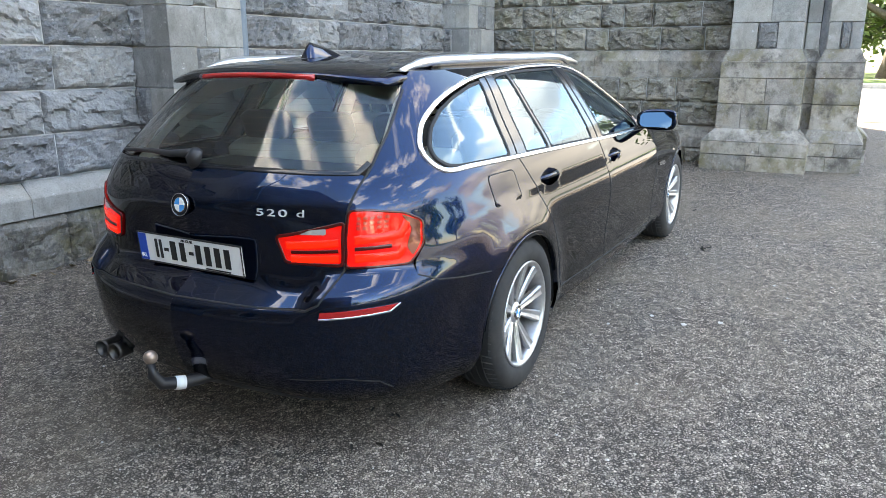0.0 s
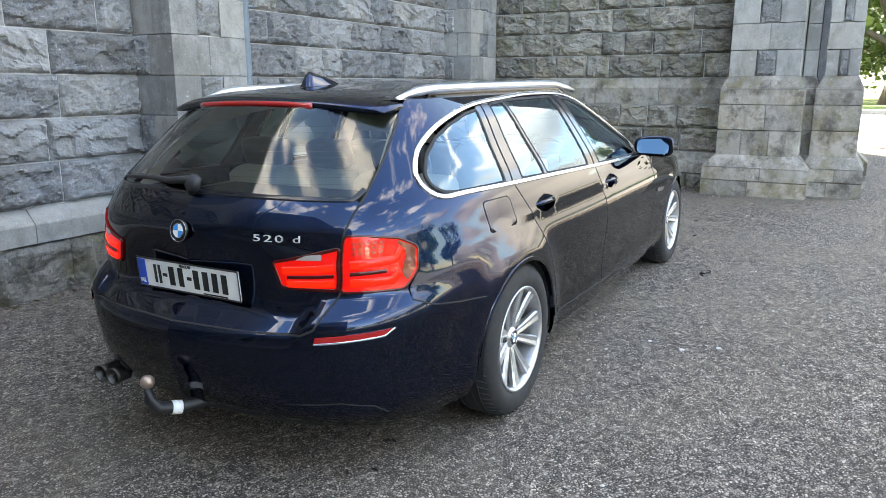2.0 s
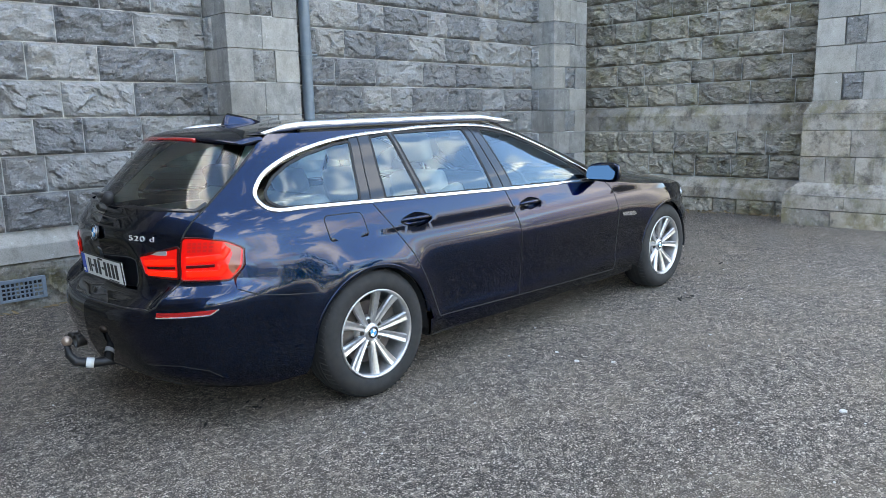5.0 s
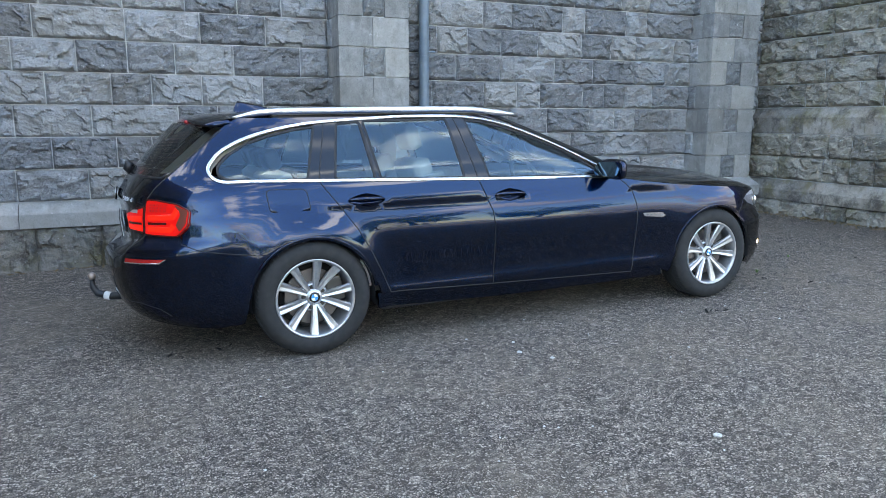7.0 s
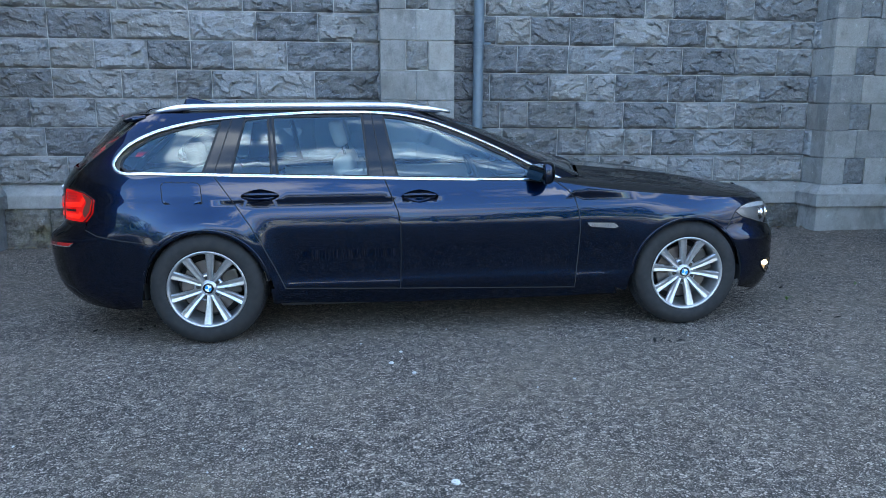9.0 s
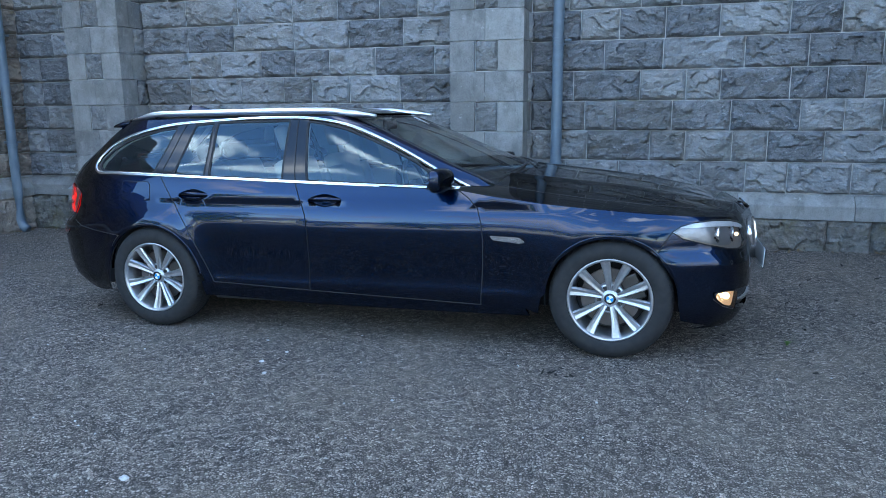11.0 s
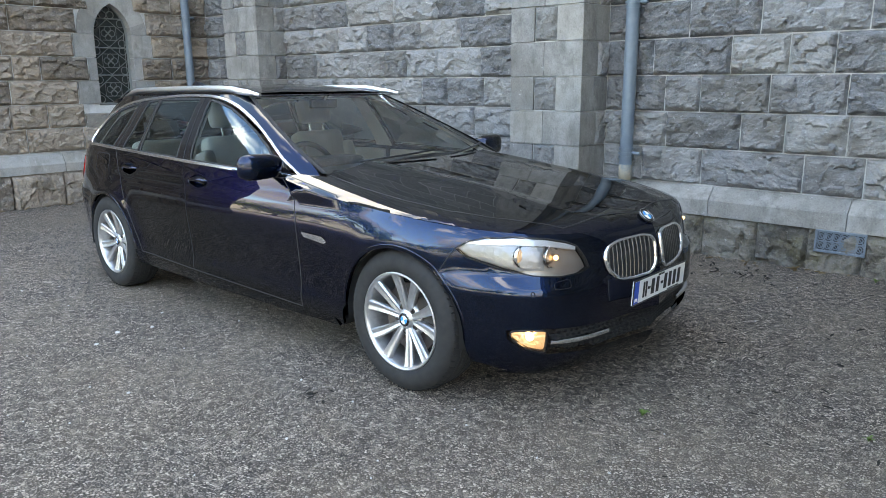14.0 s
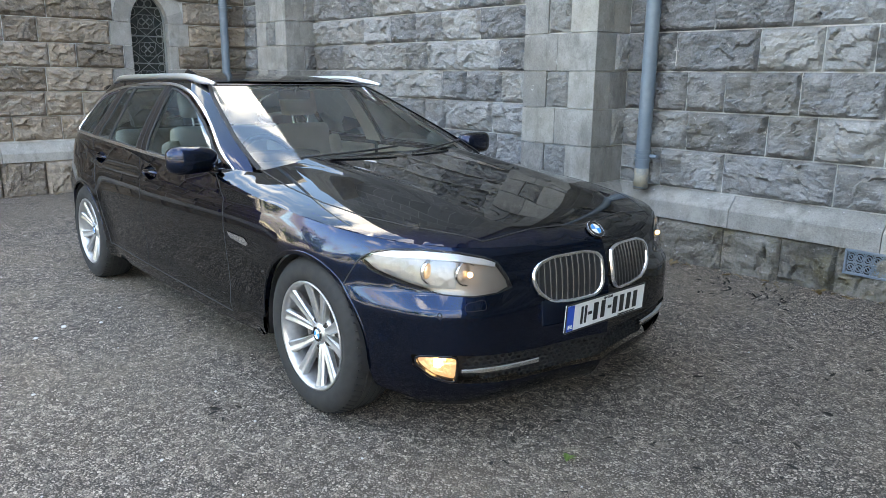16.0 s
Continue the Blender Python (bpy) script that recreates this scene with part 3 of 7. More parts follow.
def pier(parent, x_face, y0, y1, outs, x_back, seed, insets=True):
    """A tall dressed pier: base, chamfer, body, chamfer, shaft. outs: how far base and body stand out of the shaft."""
    r = random.Random(seed)
    base, body = outs
    z_base, z_cham, z_body, z_cap = 0.46, 0.60, 1.385, 1.53

    def row(d, z0, z1, widths, material):
        s = y1 + d
        total = sum(widths)
        for wd in widths:
            e = s - (y1 - y0 + 2 * d) * wd / total
            part("dressed_stone", new_box((x_face - d, e + 0.003, z0), (x_back, s, z1 - 0.006), 0.007), material, parent)
            s = e

    def splay(d0, d1, z0, z1):
        bm = bmesh.new()
        a = [bm.verts.new(p) for p in ((x_back, y1 + d0, z0), (x_face - d0, y1 + d0, z0), (x_face - d0, y0 - d0, z0), (x_back, y0 - d0, z0))]
        b = [bm.verts.new(p) for p in ((x_back, y1 + d1, z1), (x_face - d1, y1 + d1, z1), (x_face - d1, y0 - d1, z1), (x_back, y0 - d1, z1))]
        for i in range(3):
            bm.faces.new((a[i], a[i + 1], b[i + 1], b[i]))
        bm.faces.new(b)
        bmesh.ops.recalc_face_normals(bm, faces=bm.faces)
        part("weathering", bm, M_ASHLAR_B, parent)

    row(base, -0.2, 0.30, [1, 1.2], M_ASHLAR_B)
    row(base, 0.302, z_base, [1.3, 1], M_ASHLAR_B)
    splay(base, body, z_base, z_cham)
    row(body, z_cham, 0.90, [1, 1.1, 1.2] if y1 - y0 > 0.5 else [1], M_ASHLAR_B)
    row(body, 0.90, 1.20, [1.6, 1.2] if y1 - y0 > 0.5 else [1], M_ASHLAR_B)
    row(body, 1.20, z_body, [1], M_ASHLAR_B)
    splay(body, 0.0, z_body, z_cap)
    for k in range(6):
        z = z_cap + 0.302 * k
        w = y1 - y0
        if insets and k % 2 == 0:
            cuts = (0.0, 0.38, 0.66, 1.0)
            for c, (a, b) in enumerate(zip(cuts, cuts[1:])):
                if c == 1:
                    me, kx = rock_mesh((b - a) * w, M_INSET)
                    part("stone", me, M_INSET, parent, at=face_b(y1 - (a + b) / 2 * w, z + 0.15, x_face + 0.014) @ Matrix.Diagonal((kx, 0.6, 1, 1)))
                    part("dressed_stone", new_box((x_face + 0.04, y1 - b * w, z), (x_back, y1 - a * w, z + 0.296)), M_MORTAR, parent)
                else:
                    part("dressed_stone", new_box((x_face, y1 - b * w + 0.003, z), (x_back, y1 - a * w, z + 0.296), 0.006), M_ASHLAR, parent)
        else:
            row(0.0, z, z + 0.302, [1.2, 1] if w > 0.5 else [1], M_ASHLAR)


big = tagged(new("corner_pier", mesh_of("corner_pier", new_box((7.3, -2.0, -0.2), (X_B + 1.1, -0.72, 6.0)), M_MORTAR)), "tall weathered limestone corner pier with splayed base", "pier", kind="structure")
pier(big, 6.75, -1.46, -0.68, (0.20, 0.07), X_B + 0.2, 3)
pier(big, 7.12, -1.62, -1.47, (0.12, 0.05), X_B + 0.2, 4, insets=False)
pier(big, 7.02, -2.06, -1.70, (0.16, 0.07), X_B + 0.6, 5)
pier(big, 8.05, -2.02, -1.4, (0.25, 0.10), X_B + 1.1, 6, insets=False)

# ---- estate car: materials ----
pt = Nodes("dark_blue_metallic_paint")
flake = pt.noise(900.0, 1.0)
speck = pt.add("ShaderNodeTexVoronoi", Scale=26.0, Vector=pt.coords())
speck_on = pt.maths("MULTIPLY", pt.ramp(speck.outputs["Distance"], (0.03, 1.0), (0.06, 0.0)), pt.ramp(pt.add("ShaderNodeSeparateColor", Color=speck.outputs["Color"]).outputs["Red"], (0.84, 0.0), (0.88, 0.8)))
body_blue = pt.mix(pt.ramp(flake, (0.45, 0.0), (0.7, 0.4)), (0.0004, 0.0072, 0.030), (0.0012, 0.0210, 0.084))
pt.set(Base_Color=pt.mix(speck_on, body_blue, (0.22, 0.22, 0.21)), Metallic=1.0, Roughness=0.25, Specular_Tint=(0.02, 0.04, 0.12, 1), Coat_Weight=1.0, Coat_Roughness=0.008, Coat_IOR=1.46)
pt_coat = pt.add("ShaderNodeBump", Strength=0.006, Distance=0.01, Height=pt.noise(5.0, 2.0))
pt.put(pt.bsdf.inputs["Coat Normal"], pt_coat.outputs["Normal"])
M_PAINT = pt.mat
M_TRIM = plain("gloss_black_trim", (0.008, 0.008, 0.01), 0.12)
M_RUBBER_AND_SHADE = plain("matt_black_rubber_and_shade", (0.012, 0.012, 0.013), 0.75)
M_PLASTIC = Nodes("grained_black_plastic").set(Base_Color=(0.015, 0.015, 0.017, 1), Roughness=0.5).mat
M_CHROME = plain("satin_chrome", (0.82, 0.82, 0.83), 0.16, 1.0)
M_RAIL = plain("brushed_aluminium_rail", (0.80, 0.80, 0.81), 0.3, 1.0)
al = Nodes("silver_alloy")
al.set(Base_Color=al.ramp(al.noise(40.0, 4.0), (0.3, (0.42, 0.42, 0.425)), (0.7, (0.53, 0.53, 0.535))), Metallic=0.8, Roughness=0.3)
M_ALLOY = al.mat
ty = Nodes("tyre_rubber")
ty.set(Base_Color=ty.ramp(ty.noise(25.0, 5.0), (0.3, (0.009, 0.009, 0.01)), (0.75, (0.021, 0.0205, 0.02))), Roughness=0.8)
M_TYRE = ty.mat
M_DISC = plain("brake_steel", (0.16, 0.14, 0.13), 0.45, 0.8)
ct = Nodes("cream_leather")
ct.set(Base_Color=ct.ramp(ct.noise(6.0, 4.0), (0.3, (0.44, 0.40, 0.33)), (0.7, (0.52, 0.48, 0.40))), Roughness=0.5)
ct.bump(ct.noise(220.0, 3.0), 0.25, 0.002)
M_CREAM = ct.mat
M_CARPET = plain("beige_interior_trim", (0.50, 0.47, 0.40), 0.9)
M_DASH = plain("dark_dashboard", (0.03, 0.028, 0.027), 0.6)
M_WHITEPLATE = plain("white_number_plate", (0.78, 0.78, 0.76), 0.35)
M_INK = plain("black_ink", (0.012, 0.012, 0.012), 0.5)
M_EUBLUE = plain("blue_plate_band", (0.01, 0.07, 0.42), 0.4)
M_BADGEBLUE = plain("badge_blue", (0.04, 0.27, 0.62), 0.25)
M_TOWBALL = plain("worn_steel_ball", (0.35, 0.27, 0.22), 0.4, 0.7)
# dark blue tint dims the mirrored sky in place of its true brightness
M_MIRROR = plain("mirror_glass", (0.075, 0.12, 0.155), 0.02, 1.0)
M_PIPEBLACK = plain("sooty_steel", (0.08, 0.075, 0.07), 0.4, 0.8)


def glass(name, tint, gloss=0.02, ior=1.52, sheen=(1.0, 1.0, 1.0)):
    m = Nodes(name)
    clear = m.add("ShaderNodeBsdfTransparent", Color=(*tint, 1))
    shine = m.add("ShaderNodeBsdfGlossy", Roughness=gloss, Color=(*sheen, 1))
    fres = m.add("ShaderNodeFresnel", IOR=ior)
    mixed = m.add("ShaderNodeMixShader", Fac=fres.outputs["Fac"])
    m.tree.links.new(clear.outputs["BSDF"], mixed.inputs[1])
    m.tree.links.new(shine.outputs["BSDF"], mixed.inputs[2])
    m.tree.links.new(mixed.outputs["Shader"], m.tree.nodes["Material Output"].inputs["Surface"])
    return m.mat


# sheen colours the side windows' reflections blue, standing in for a bluer sky
M_GLASS = glass("tinted_car_glass", (0.68, 0.78, 0.80), ior=1.84, sheen=(0.74, 0.90, 1.0))
M_SCREEN = glass("windscreen_glass", (0.95, 0.98, 0.965), ior=1.72)
M_REARGLASS = glass("green_rear_glass", (0.84, 0.96, 0.90), ior=1.53)
M_WIRE = plain("bronze_heating_wire", (0.16, 0.10, 0.06), 0.5)
M_LENS = glass("clear_lamp_lens", (0.95, 0.95, 0.95), ior=1.45)
rd = Nodes("red_lamp_lens")
rd.set(Base_Color=(0.42, 0.004, 0.004, 1), Roughness=0.06, Specular_IOR_Level=0.35, Emission_Color=(1.0, 0.010, 0.006, 1), Emission_Strength=0.034)
M_RED = rd.mat
M_REDBAR = plain("glowing_red_light_bar", (0.5, 0.006, 0.004), 0.1, Specular_IOR_Level=0.3, Emission_Color=(1.0, 0.020, 0.006, 1), Emission_Strength=0.085)
M_LAMPDARK = plain("dark_red_lamp_band", (0.055, 0.002, 0.002), 0.08)
M_SMOKED = plain("smoked_lamp_corner", (0.16, 0.05, 0.035), 0.06, 0.3)
M_SILVERLENS = plain("silver_lamp_glass", (0.55, 0.53, 0.52), 0.15, 0.6)
M_REDDARK = plain("dark_red_reflector", (0.35, 0.01, 0.01), 0.15, Coat_Weight=1.0)
M_REFLECT = plain("lamp_reflector", (0.8, 0.8, 0.8), 0.12, 1.0)
M_WARM = plain("lit_side_light", (1.0, 0.75, 0.45), 0.3, Emission_Color=(1.0, 0.6, 0.25, 1), Emission_Strength=0.6)
fg = Nodes("lit_fog_lamp")
fg_wave = fg.noise(38.0, 3.0, 0.6)
fg.set(Base_Color=(0.85, 0.66, 0.46, 1), Metallic=0.8, Roughness=0.3, Emission_Color=fg.ramp(fg_wave, (0.35, (0.5, 0.2, 0.06)), (0.7, (1.0, 0.62, 0.3))), Emission_Strength=0.06)
fg.bump(fg_wave, 0.8, 0.02)
M_FOGLIT = fg.mat
M_FOGHOT = plain("fog_lamp_bulb", (1.0, 0.85, 0.6), 0.3, Emission_Color=(1.0, 0.65, 0.3, 1), Emission_Strength=2.0)


# ---- estate car: body surfaces (x ahead of the rear axle, right side is -y) ----
def curve(*pts):
    """A smooth function through (t, value) pairs, straight beyond the ends."""
    ts, vs = [p[0] for p in pts], [p[1] for p in pts]
    n = len(ts)
    sl = [(vs[i + 1] - vs[i]) / (ts[i + 1] - ts[i]) for i in range(n - 1)]
    d = [sl[0]] + [0 if sl[i - 1] * sl[i] <= 0 else 2 * sl[i - 1] * sl[i] / (sl[i - 1] + sl[i]) for i in range(1, n - 1)] + [sl[-1]]

    def f(t):
        if t <= ts[0]:
            return vs[0] + d[0] * (t - ts[0])
        if t >= ts[-1]:
            return vs[-1] + d[-1] * (t - ts[-1])
        i = max(k for k in range(n - 1) if ts[k] <= t)
        h = ts[i + 1] - ts[i]
        s = (t - ts[i]) / h
        return (2 * s ** 3 - 3 * s * s + 1) * vs[i] + (s ** 3 - 2 * s * s + s) * h * d[i] + (3 * s * s - 2 * s ** 3) * vs[i + 1] + (s ** 3 - s * s) * h * d[i + 1]
    return f


width_at = curve((0.12, 0.82), (0.22, 0.874), (0.30, 0.898), (0.42, 0.904), (0.52, 0.912), (0.62, 0.922), (0.70, 0.9262), (0.76, 0.9205), (0.80, 0.9125), (0.853, 0.8975), (0.92, 0.884), (0.99, 0.8645),
                 (1.05, 0.841), (1.12, 0.803), (1.2, 0.755), (1.3, 0.690), (1.38, 0.622), (1.46, 0.54))
rear_at = curve((0.16, -0.86), (0.24, -0.99), (0.33, -1.065), (0.45, -1.10), (0.58, -1.107), (0.645, -1.100), (0.668, -1.083), (0.70, -1.040), (0.735, -1.002), (0.77, -0.998), (0.84, -1.004), (0.93, -1.0), (1.0, -0.965),
                (1.06, -0.922), (1.2, -0.80), (1.3, -0.705), (1.37, -0.63), (1.43, -0.55))
nose_at = curve((0.12, 3.66), (0.18, 3.745), (0.26, 3.785), (0.40, 3.805), (0.55, 3.80), (0.65, 3.788), (0.72, 3.768), (0.78, 3.735), (0.84, 3.66), (0.90, 3.54), (0.96, 3.38))
screen_at = curve((0.88, 2.67), (1.0, 2.40), (1.1, 2.155), (1.2, 1.90), (1.3, 1.637), (1.38, 1.42), (1.43, 1.28))
SPAN_F, SPAN_R = 1.35, 1.10
WHEELBASE, HUB, ARCH = 2.968, 0.33, 0.358


def ease(t, a, b):
    t = max(0.0, min(1.0, (t - a) / (b - a)))
    return t * t * (3 - 2 * t)


def side_y(x, z):
    """Half width of the flank: tapering to the rear, flared over the wheels, with a shoulder crease and an outward sill lip."""
    y = width_at(z) * (1 - (0.036 + 0.028 * ease(z, 0.98, 1.2)) * ease(1.3 - x, 0.0, 1.6))
    if z < 0.95:
        for cx, f in ((0.0, 0.030), (WHEELBASE, 0.014)):
            d = math.hypot(x - cx, z - HUB)
            y += f * (1.0 if d < 0.36 else math.exp(-((d - 0.36) / 0.10) ** 2))
    if z > 0.83:
        y += 0.0095 * ease(z, 0.838, 0.866) * math.exp(-max(0.0, z - 0.866) / 0.05) * ease(2.8 - x, 0.0, 0.4) * ease(x, -0.62, -0.4)
    if z < 0.45:
        y += 0.006 * math.exp(-((z - 0.335) / 0.034) ** 2) * ease(x, 0.36, 0.5) * ease(2.6 - x, 0.0, 0.14)
    return y


class Wrap:
    """The body's flanks wound round nose and tail. Its first coordinate is x along the flank and winds on round the corners."""

    def __init__(self, x0f, nf, front, x0r=0.2, nr=3.4):
        self.x0f, self.nf, self.front, self.x0r, self.nr = x0f, nf, front, x0r, nr

    def turn(self, th, z, front):
        """The point th round the corner, from the flank (0) to the middle of nose or tail."""
        if front:
            x0, n, end, bow = self.x0f, self.nf, self.front(z), 0.0
            if self.front is nose_at:
                n, bow = 4.2 - 0.6 * ease(z, 0.54, 0.63), 0.055
        else:
            x0, n, bow = self.x0r, self.nr, -0.024
            y = width_at(z) * max(0.0, math.cos(th)) ** (2 / n)
            low = 1 - ease(y, 0.50, 0.60)
            # the shelf over the bumper lies lower between the lamps, and the plate sits in a hollow
            end = rear_at(z + 0.052 * low * ease(z, 0.40, 0.55) * ease(0.82 - z, 0.0, 0.12))
            end += 0.022 * (1 - ease(y, 0.20, 0.46)) * ease(z, 0.58, 0.72) * ease(0.95 - z, 0.0, 0.15)
        r = max(0.0, math.cos(th)) ** (2 / n)
        x = x0 + (end - x0) * math.sin(th) ** (2 / n) - bow * 4 * r * (1 - r)
        return Vector((x, side_y(x, z) * r, z))

    def raw(self, u, z):
        if self.x0r <= u <= self.x0f:
            return Vector((u, side_y(u, z), z))
        front = u > self.x0f
        th = min(math.pi / 2, (u - self.x0f) / SPAN_F * math.pi / 2 if front else (self.x0r - u) / SPAN_R * math.pi / 2)
        return self.turn(th, z, front)

    def normal(self, u, z):
        e = 0.004
        lo, hi = self.x0r - SPAN_R, self.x0f + SPAN_F
        a = self.raw(min(hi, u + e), z) - self.raw(max(lo, u - e), z)
        b = self.raw(u, z + e) - self.raw(u, z - e)
        n = b.cross(a)
        return n.normalized() if n.length > 1e-12 else Vector((1 if u > 1 else -1, 0, 0))

    def at(self, u, z, off=0.0):
        return self.raw(u, z) + self.normal(u, z) * off, self.normal(u, z)

    def seek(self, test, z, front):
        lo, hi = 0.0, math.pi / 2
        for _ in range(22):
            mid_th = (lo + hi) / 2
            if test(self.turn(mid_th, z, front)):
                hi = mid_th
            else:
                lo = mid_th
        return self.x0f + SPAN_F * lo * 2 / math.pi if front else self.x0r - SPAN_R * lo * 2 / math.pi

    def of_x(self, x, z):
        if self.x0r <= x <= self.x0f:
            return x
        if x > self.x0f:
            return self.seek(lambda p: p.x > x, z, True)
        return self.seek(lambda p: p.x < x, z, False)

    def of_y(self, y, z, front):
        if abs(y) < 1e-6:
            return self.x0f + SPAN_F if front else self.x0r - SPAN_R
        return self.seek(lambda p: p.y < abs(y), z, front)


LOW, HIGH = Wrap(2.4, 3.2, nose_at), Wrap(0.7, 5.0, screen_at)


class Top:
    """A lid over (x, y)."""

    def __init__(self, height):
        self.height = height

    def raw(self, x, y):
        return Vector((x, y, self.height(x, y)))

    def normal(self, x, y):
        e = 0.004
        return Vector((-(self.height(x + e, y) - self.height(x - e, y)) / (2 * e), -(self.height(x, y + e) - self.height(x, y - e)) / (2 * e), 1)).normalized()

    def at(self, x, y, off=0.0):
        n = self.normal(x, y)
        return self.raw(x, y) + n * off, n


shoulder_at = curve((1.9, 0.947), (2.11, 0.937), (2.25, 0.914), (2.4, 0.891), (2.6, 0.868), (2.97, 0.834), (3.2, 0.815), (3.4, 0.798), (3.55, 0.783), (3.68, 0.766), (3.74, 0.757))
crown_at = curve((2.1, 1.035), (2.3, 1.012), (2.7, 0.968), (3.1, 0.918), (3.4, 0.868), (3.6, 0.828), (3.7, 0.797), (3.745, 0.772))


def flank_y(wrap, x, z):
    return side_y(x, z) if wrap.x0r <= x <= wrap.x0f else wrap.raw(wrap.of_x(x, z), z).y


def tabled(f, a, b, step=0.01):
    """f worked out once at even steps, and read off between them."""
    vals = [f(a + step * i) for i in range(int((b - a) / step) + 2)]

    def g(x):
        k = max(0.0, min(len(vals) - 1.001, (x - a) / step))
        i = int(k)
        return vals[i] + (vals[i + 1] - vals[i]) * (k - i)
    return g


hood_edge = tabled(lambda x: max(0.02, flank_y(LOW, x, shoulder_at(x))), 1.9, 3.74)


def hood_height(x, y):
    zs = shoulder_at(x)
    r = min(1.0, abs(y) / hood_edge(x))
    rib = 0.010 * math.exp(-((abs(y) - 0.50 + 0.10 * (x - 2.3)) / 0.05) ** 2) * max(0.0, min(1.0, (3.6 - x) / 0.6))
    # nearly flat between the two creases, then falling ever steeper to the wings
    g = max(0.0, (r - 0.55) / 0.45)
    lid = (1 - 0.10 * (r / 0.7) ** 2) * (1 - 0.72 * g - 0.28 * g ** 3) ** 0.86 if r < 1 else 0.0
    return zs + (crown_at(x) - zs) * lid + rib * (1 - r ** 6)


roof_line = curve((-0.75, 1.365), (-0.6, 1.392), (-0.2, 1.424), (0.3, 1.441), (0.8, 1.441), (1.15, 1.424), (1.35, 1.40), (1.45, 1.38))
ROOF_Z = 1.372
roof_edge = tabled(lambda x: max(0.02, flank_y(HIGH, x, ROOF_Z)), -0.75, 1.5)


def roof_height(x, y):
    r = min(1.0, abs(y) / roof_edge(x))
    return ROOF_Z + (roof_line(x) - ROOF_Z) * (1 - r ** 2.8) ** 0.9


HOOD, ROOF = Top(hood_height), Top(roof_height)


class Pane:
    """A screen over (y, z), at the front or the rear: one even bow between the two pillars."""

    def __init__(self, front, edge, zs, middle):
        self.edge, self.middle, self.way = edge, middle, 1 if front else -1
        a, b, c = (HIGH.raw(HIGH.of_y(self.edge(z), z, front), z).x for z in zs)
        self.side = lambda z: (a * (z - zs[1]) * (z - zs[2]) / ((zs[0] - zs[1]) * (zs[0] - zs[2])) + b * (z - zs[0]) * (z - zs[2]) / ((zs[1] - zs[0]) * (zs[1] - zs[2])) + c * (z - zs[0]) * (z - zs[1]) / ((zs[2] - zs[0]) * (zs[2] - zs[1])))

    def raw(self, y, z):
        mid_x = self.middle(z)
        return Vector((mid_x - (mid_x - self.side(z)) * min(1.3, abs(y) / self.edge(z)) ** 2.2, y, z))

    def normal(self, y, z):
        e = 0.006
        return self.way * (self.raw(y + e, z) - self.raw(y - e, z)).cross(self.raw(y, z + e) - self.raw(y, z - e)).normalized()

    def at(self, y, z, off=0.0):
        n = self.normal(y, z)
        return self.raw(y, z) + n * off, n


SCREEN = Pane(True, curve((0.94, 0.745), (0.965, 0.738), (1.1, 0.697), (1.2, 0.654), (1.3, 0.595), (1.366, 0.545), (1.40, 0.515)), (0.965, 1.17, 1.366), screen_at)
REAR = Pane(False, curve((1.04, 0.615), (1.08, 0.612), (1.18, 0.60), (1.27, 0.578), (1.32, 0.562), (1.38, 0.54)), (1.06, 1.19, 1.32), lambda z: HIGH.raw(HIGH.x0r - SPAN_R, z).x)


def fine(pts, step=0.025, closed=True):
    """Points put in along a run of straight pieces."""
    out = []
    for i in range(len(pts) if closed else len(pts) - 1):
        a, b = Vector(pts[i]), Vector(pts[(i + 1) % len(pts)])
        k = max(1, math.ceil((b - a).length / step))
        out += [a.lerp(b, j / k) for j in range(k)]
    if not closed:
        out.append(Vector(pts[-1]))
    return out


def rounded(pts, r=0.02, steps=4):
    """Corners of a closed outline rounded."""
    out, n = [], len(pts)
    for i in range(n):
        p, a, b = Vector(pts[i]), Vector(pts[i - 1]), Vector(pts[(i + 1) % n])
        ra, rb = min(r, (a - p).length * 0.45), min(r, (b - p).length * 0.45)
        a, b = p + (a - p).normalized() * ra, p + (b - p).normalized() * rb
        for k in range(steps + 1):
            t = k / steps
            out.append(a * (1 - t) ** 2 + p * 2 * t * (1 - t) + b * t * t)
    return out


def inside(p, poly):
    hit, n = False, len(poly)
    for i in range(n):
        a, b = poly[i], poly[i - 1]
        if (a[1] > p[1]) != (b[1] > p[1]) and p[0] < (b[0] - a[0]) * (p[1] - a[1]) / (b[1] - a[1]) + a[0]:
            hit = not hit
    return hit


from mathutils.geometry import delaunay_2d_cdt


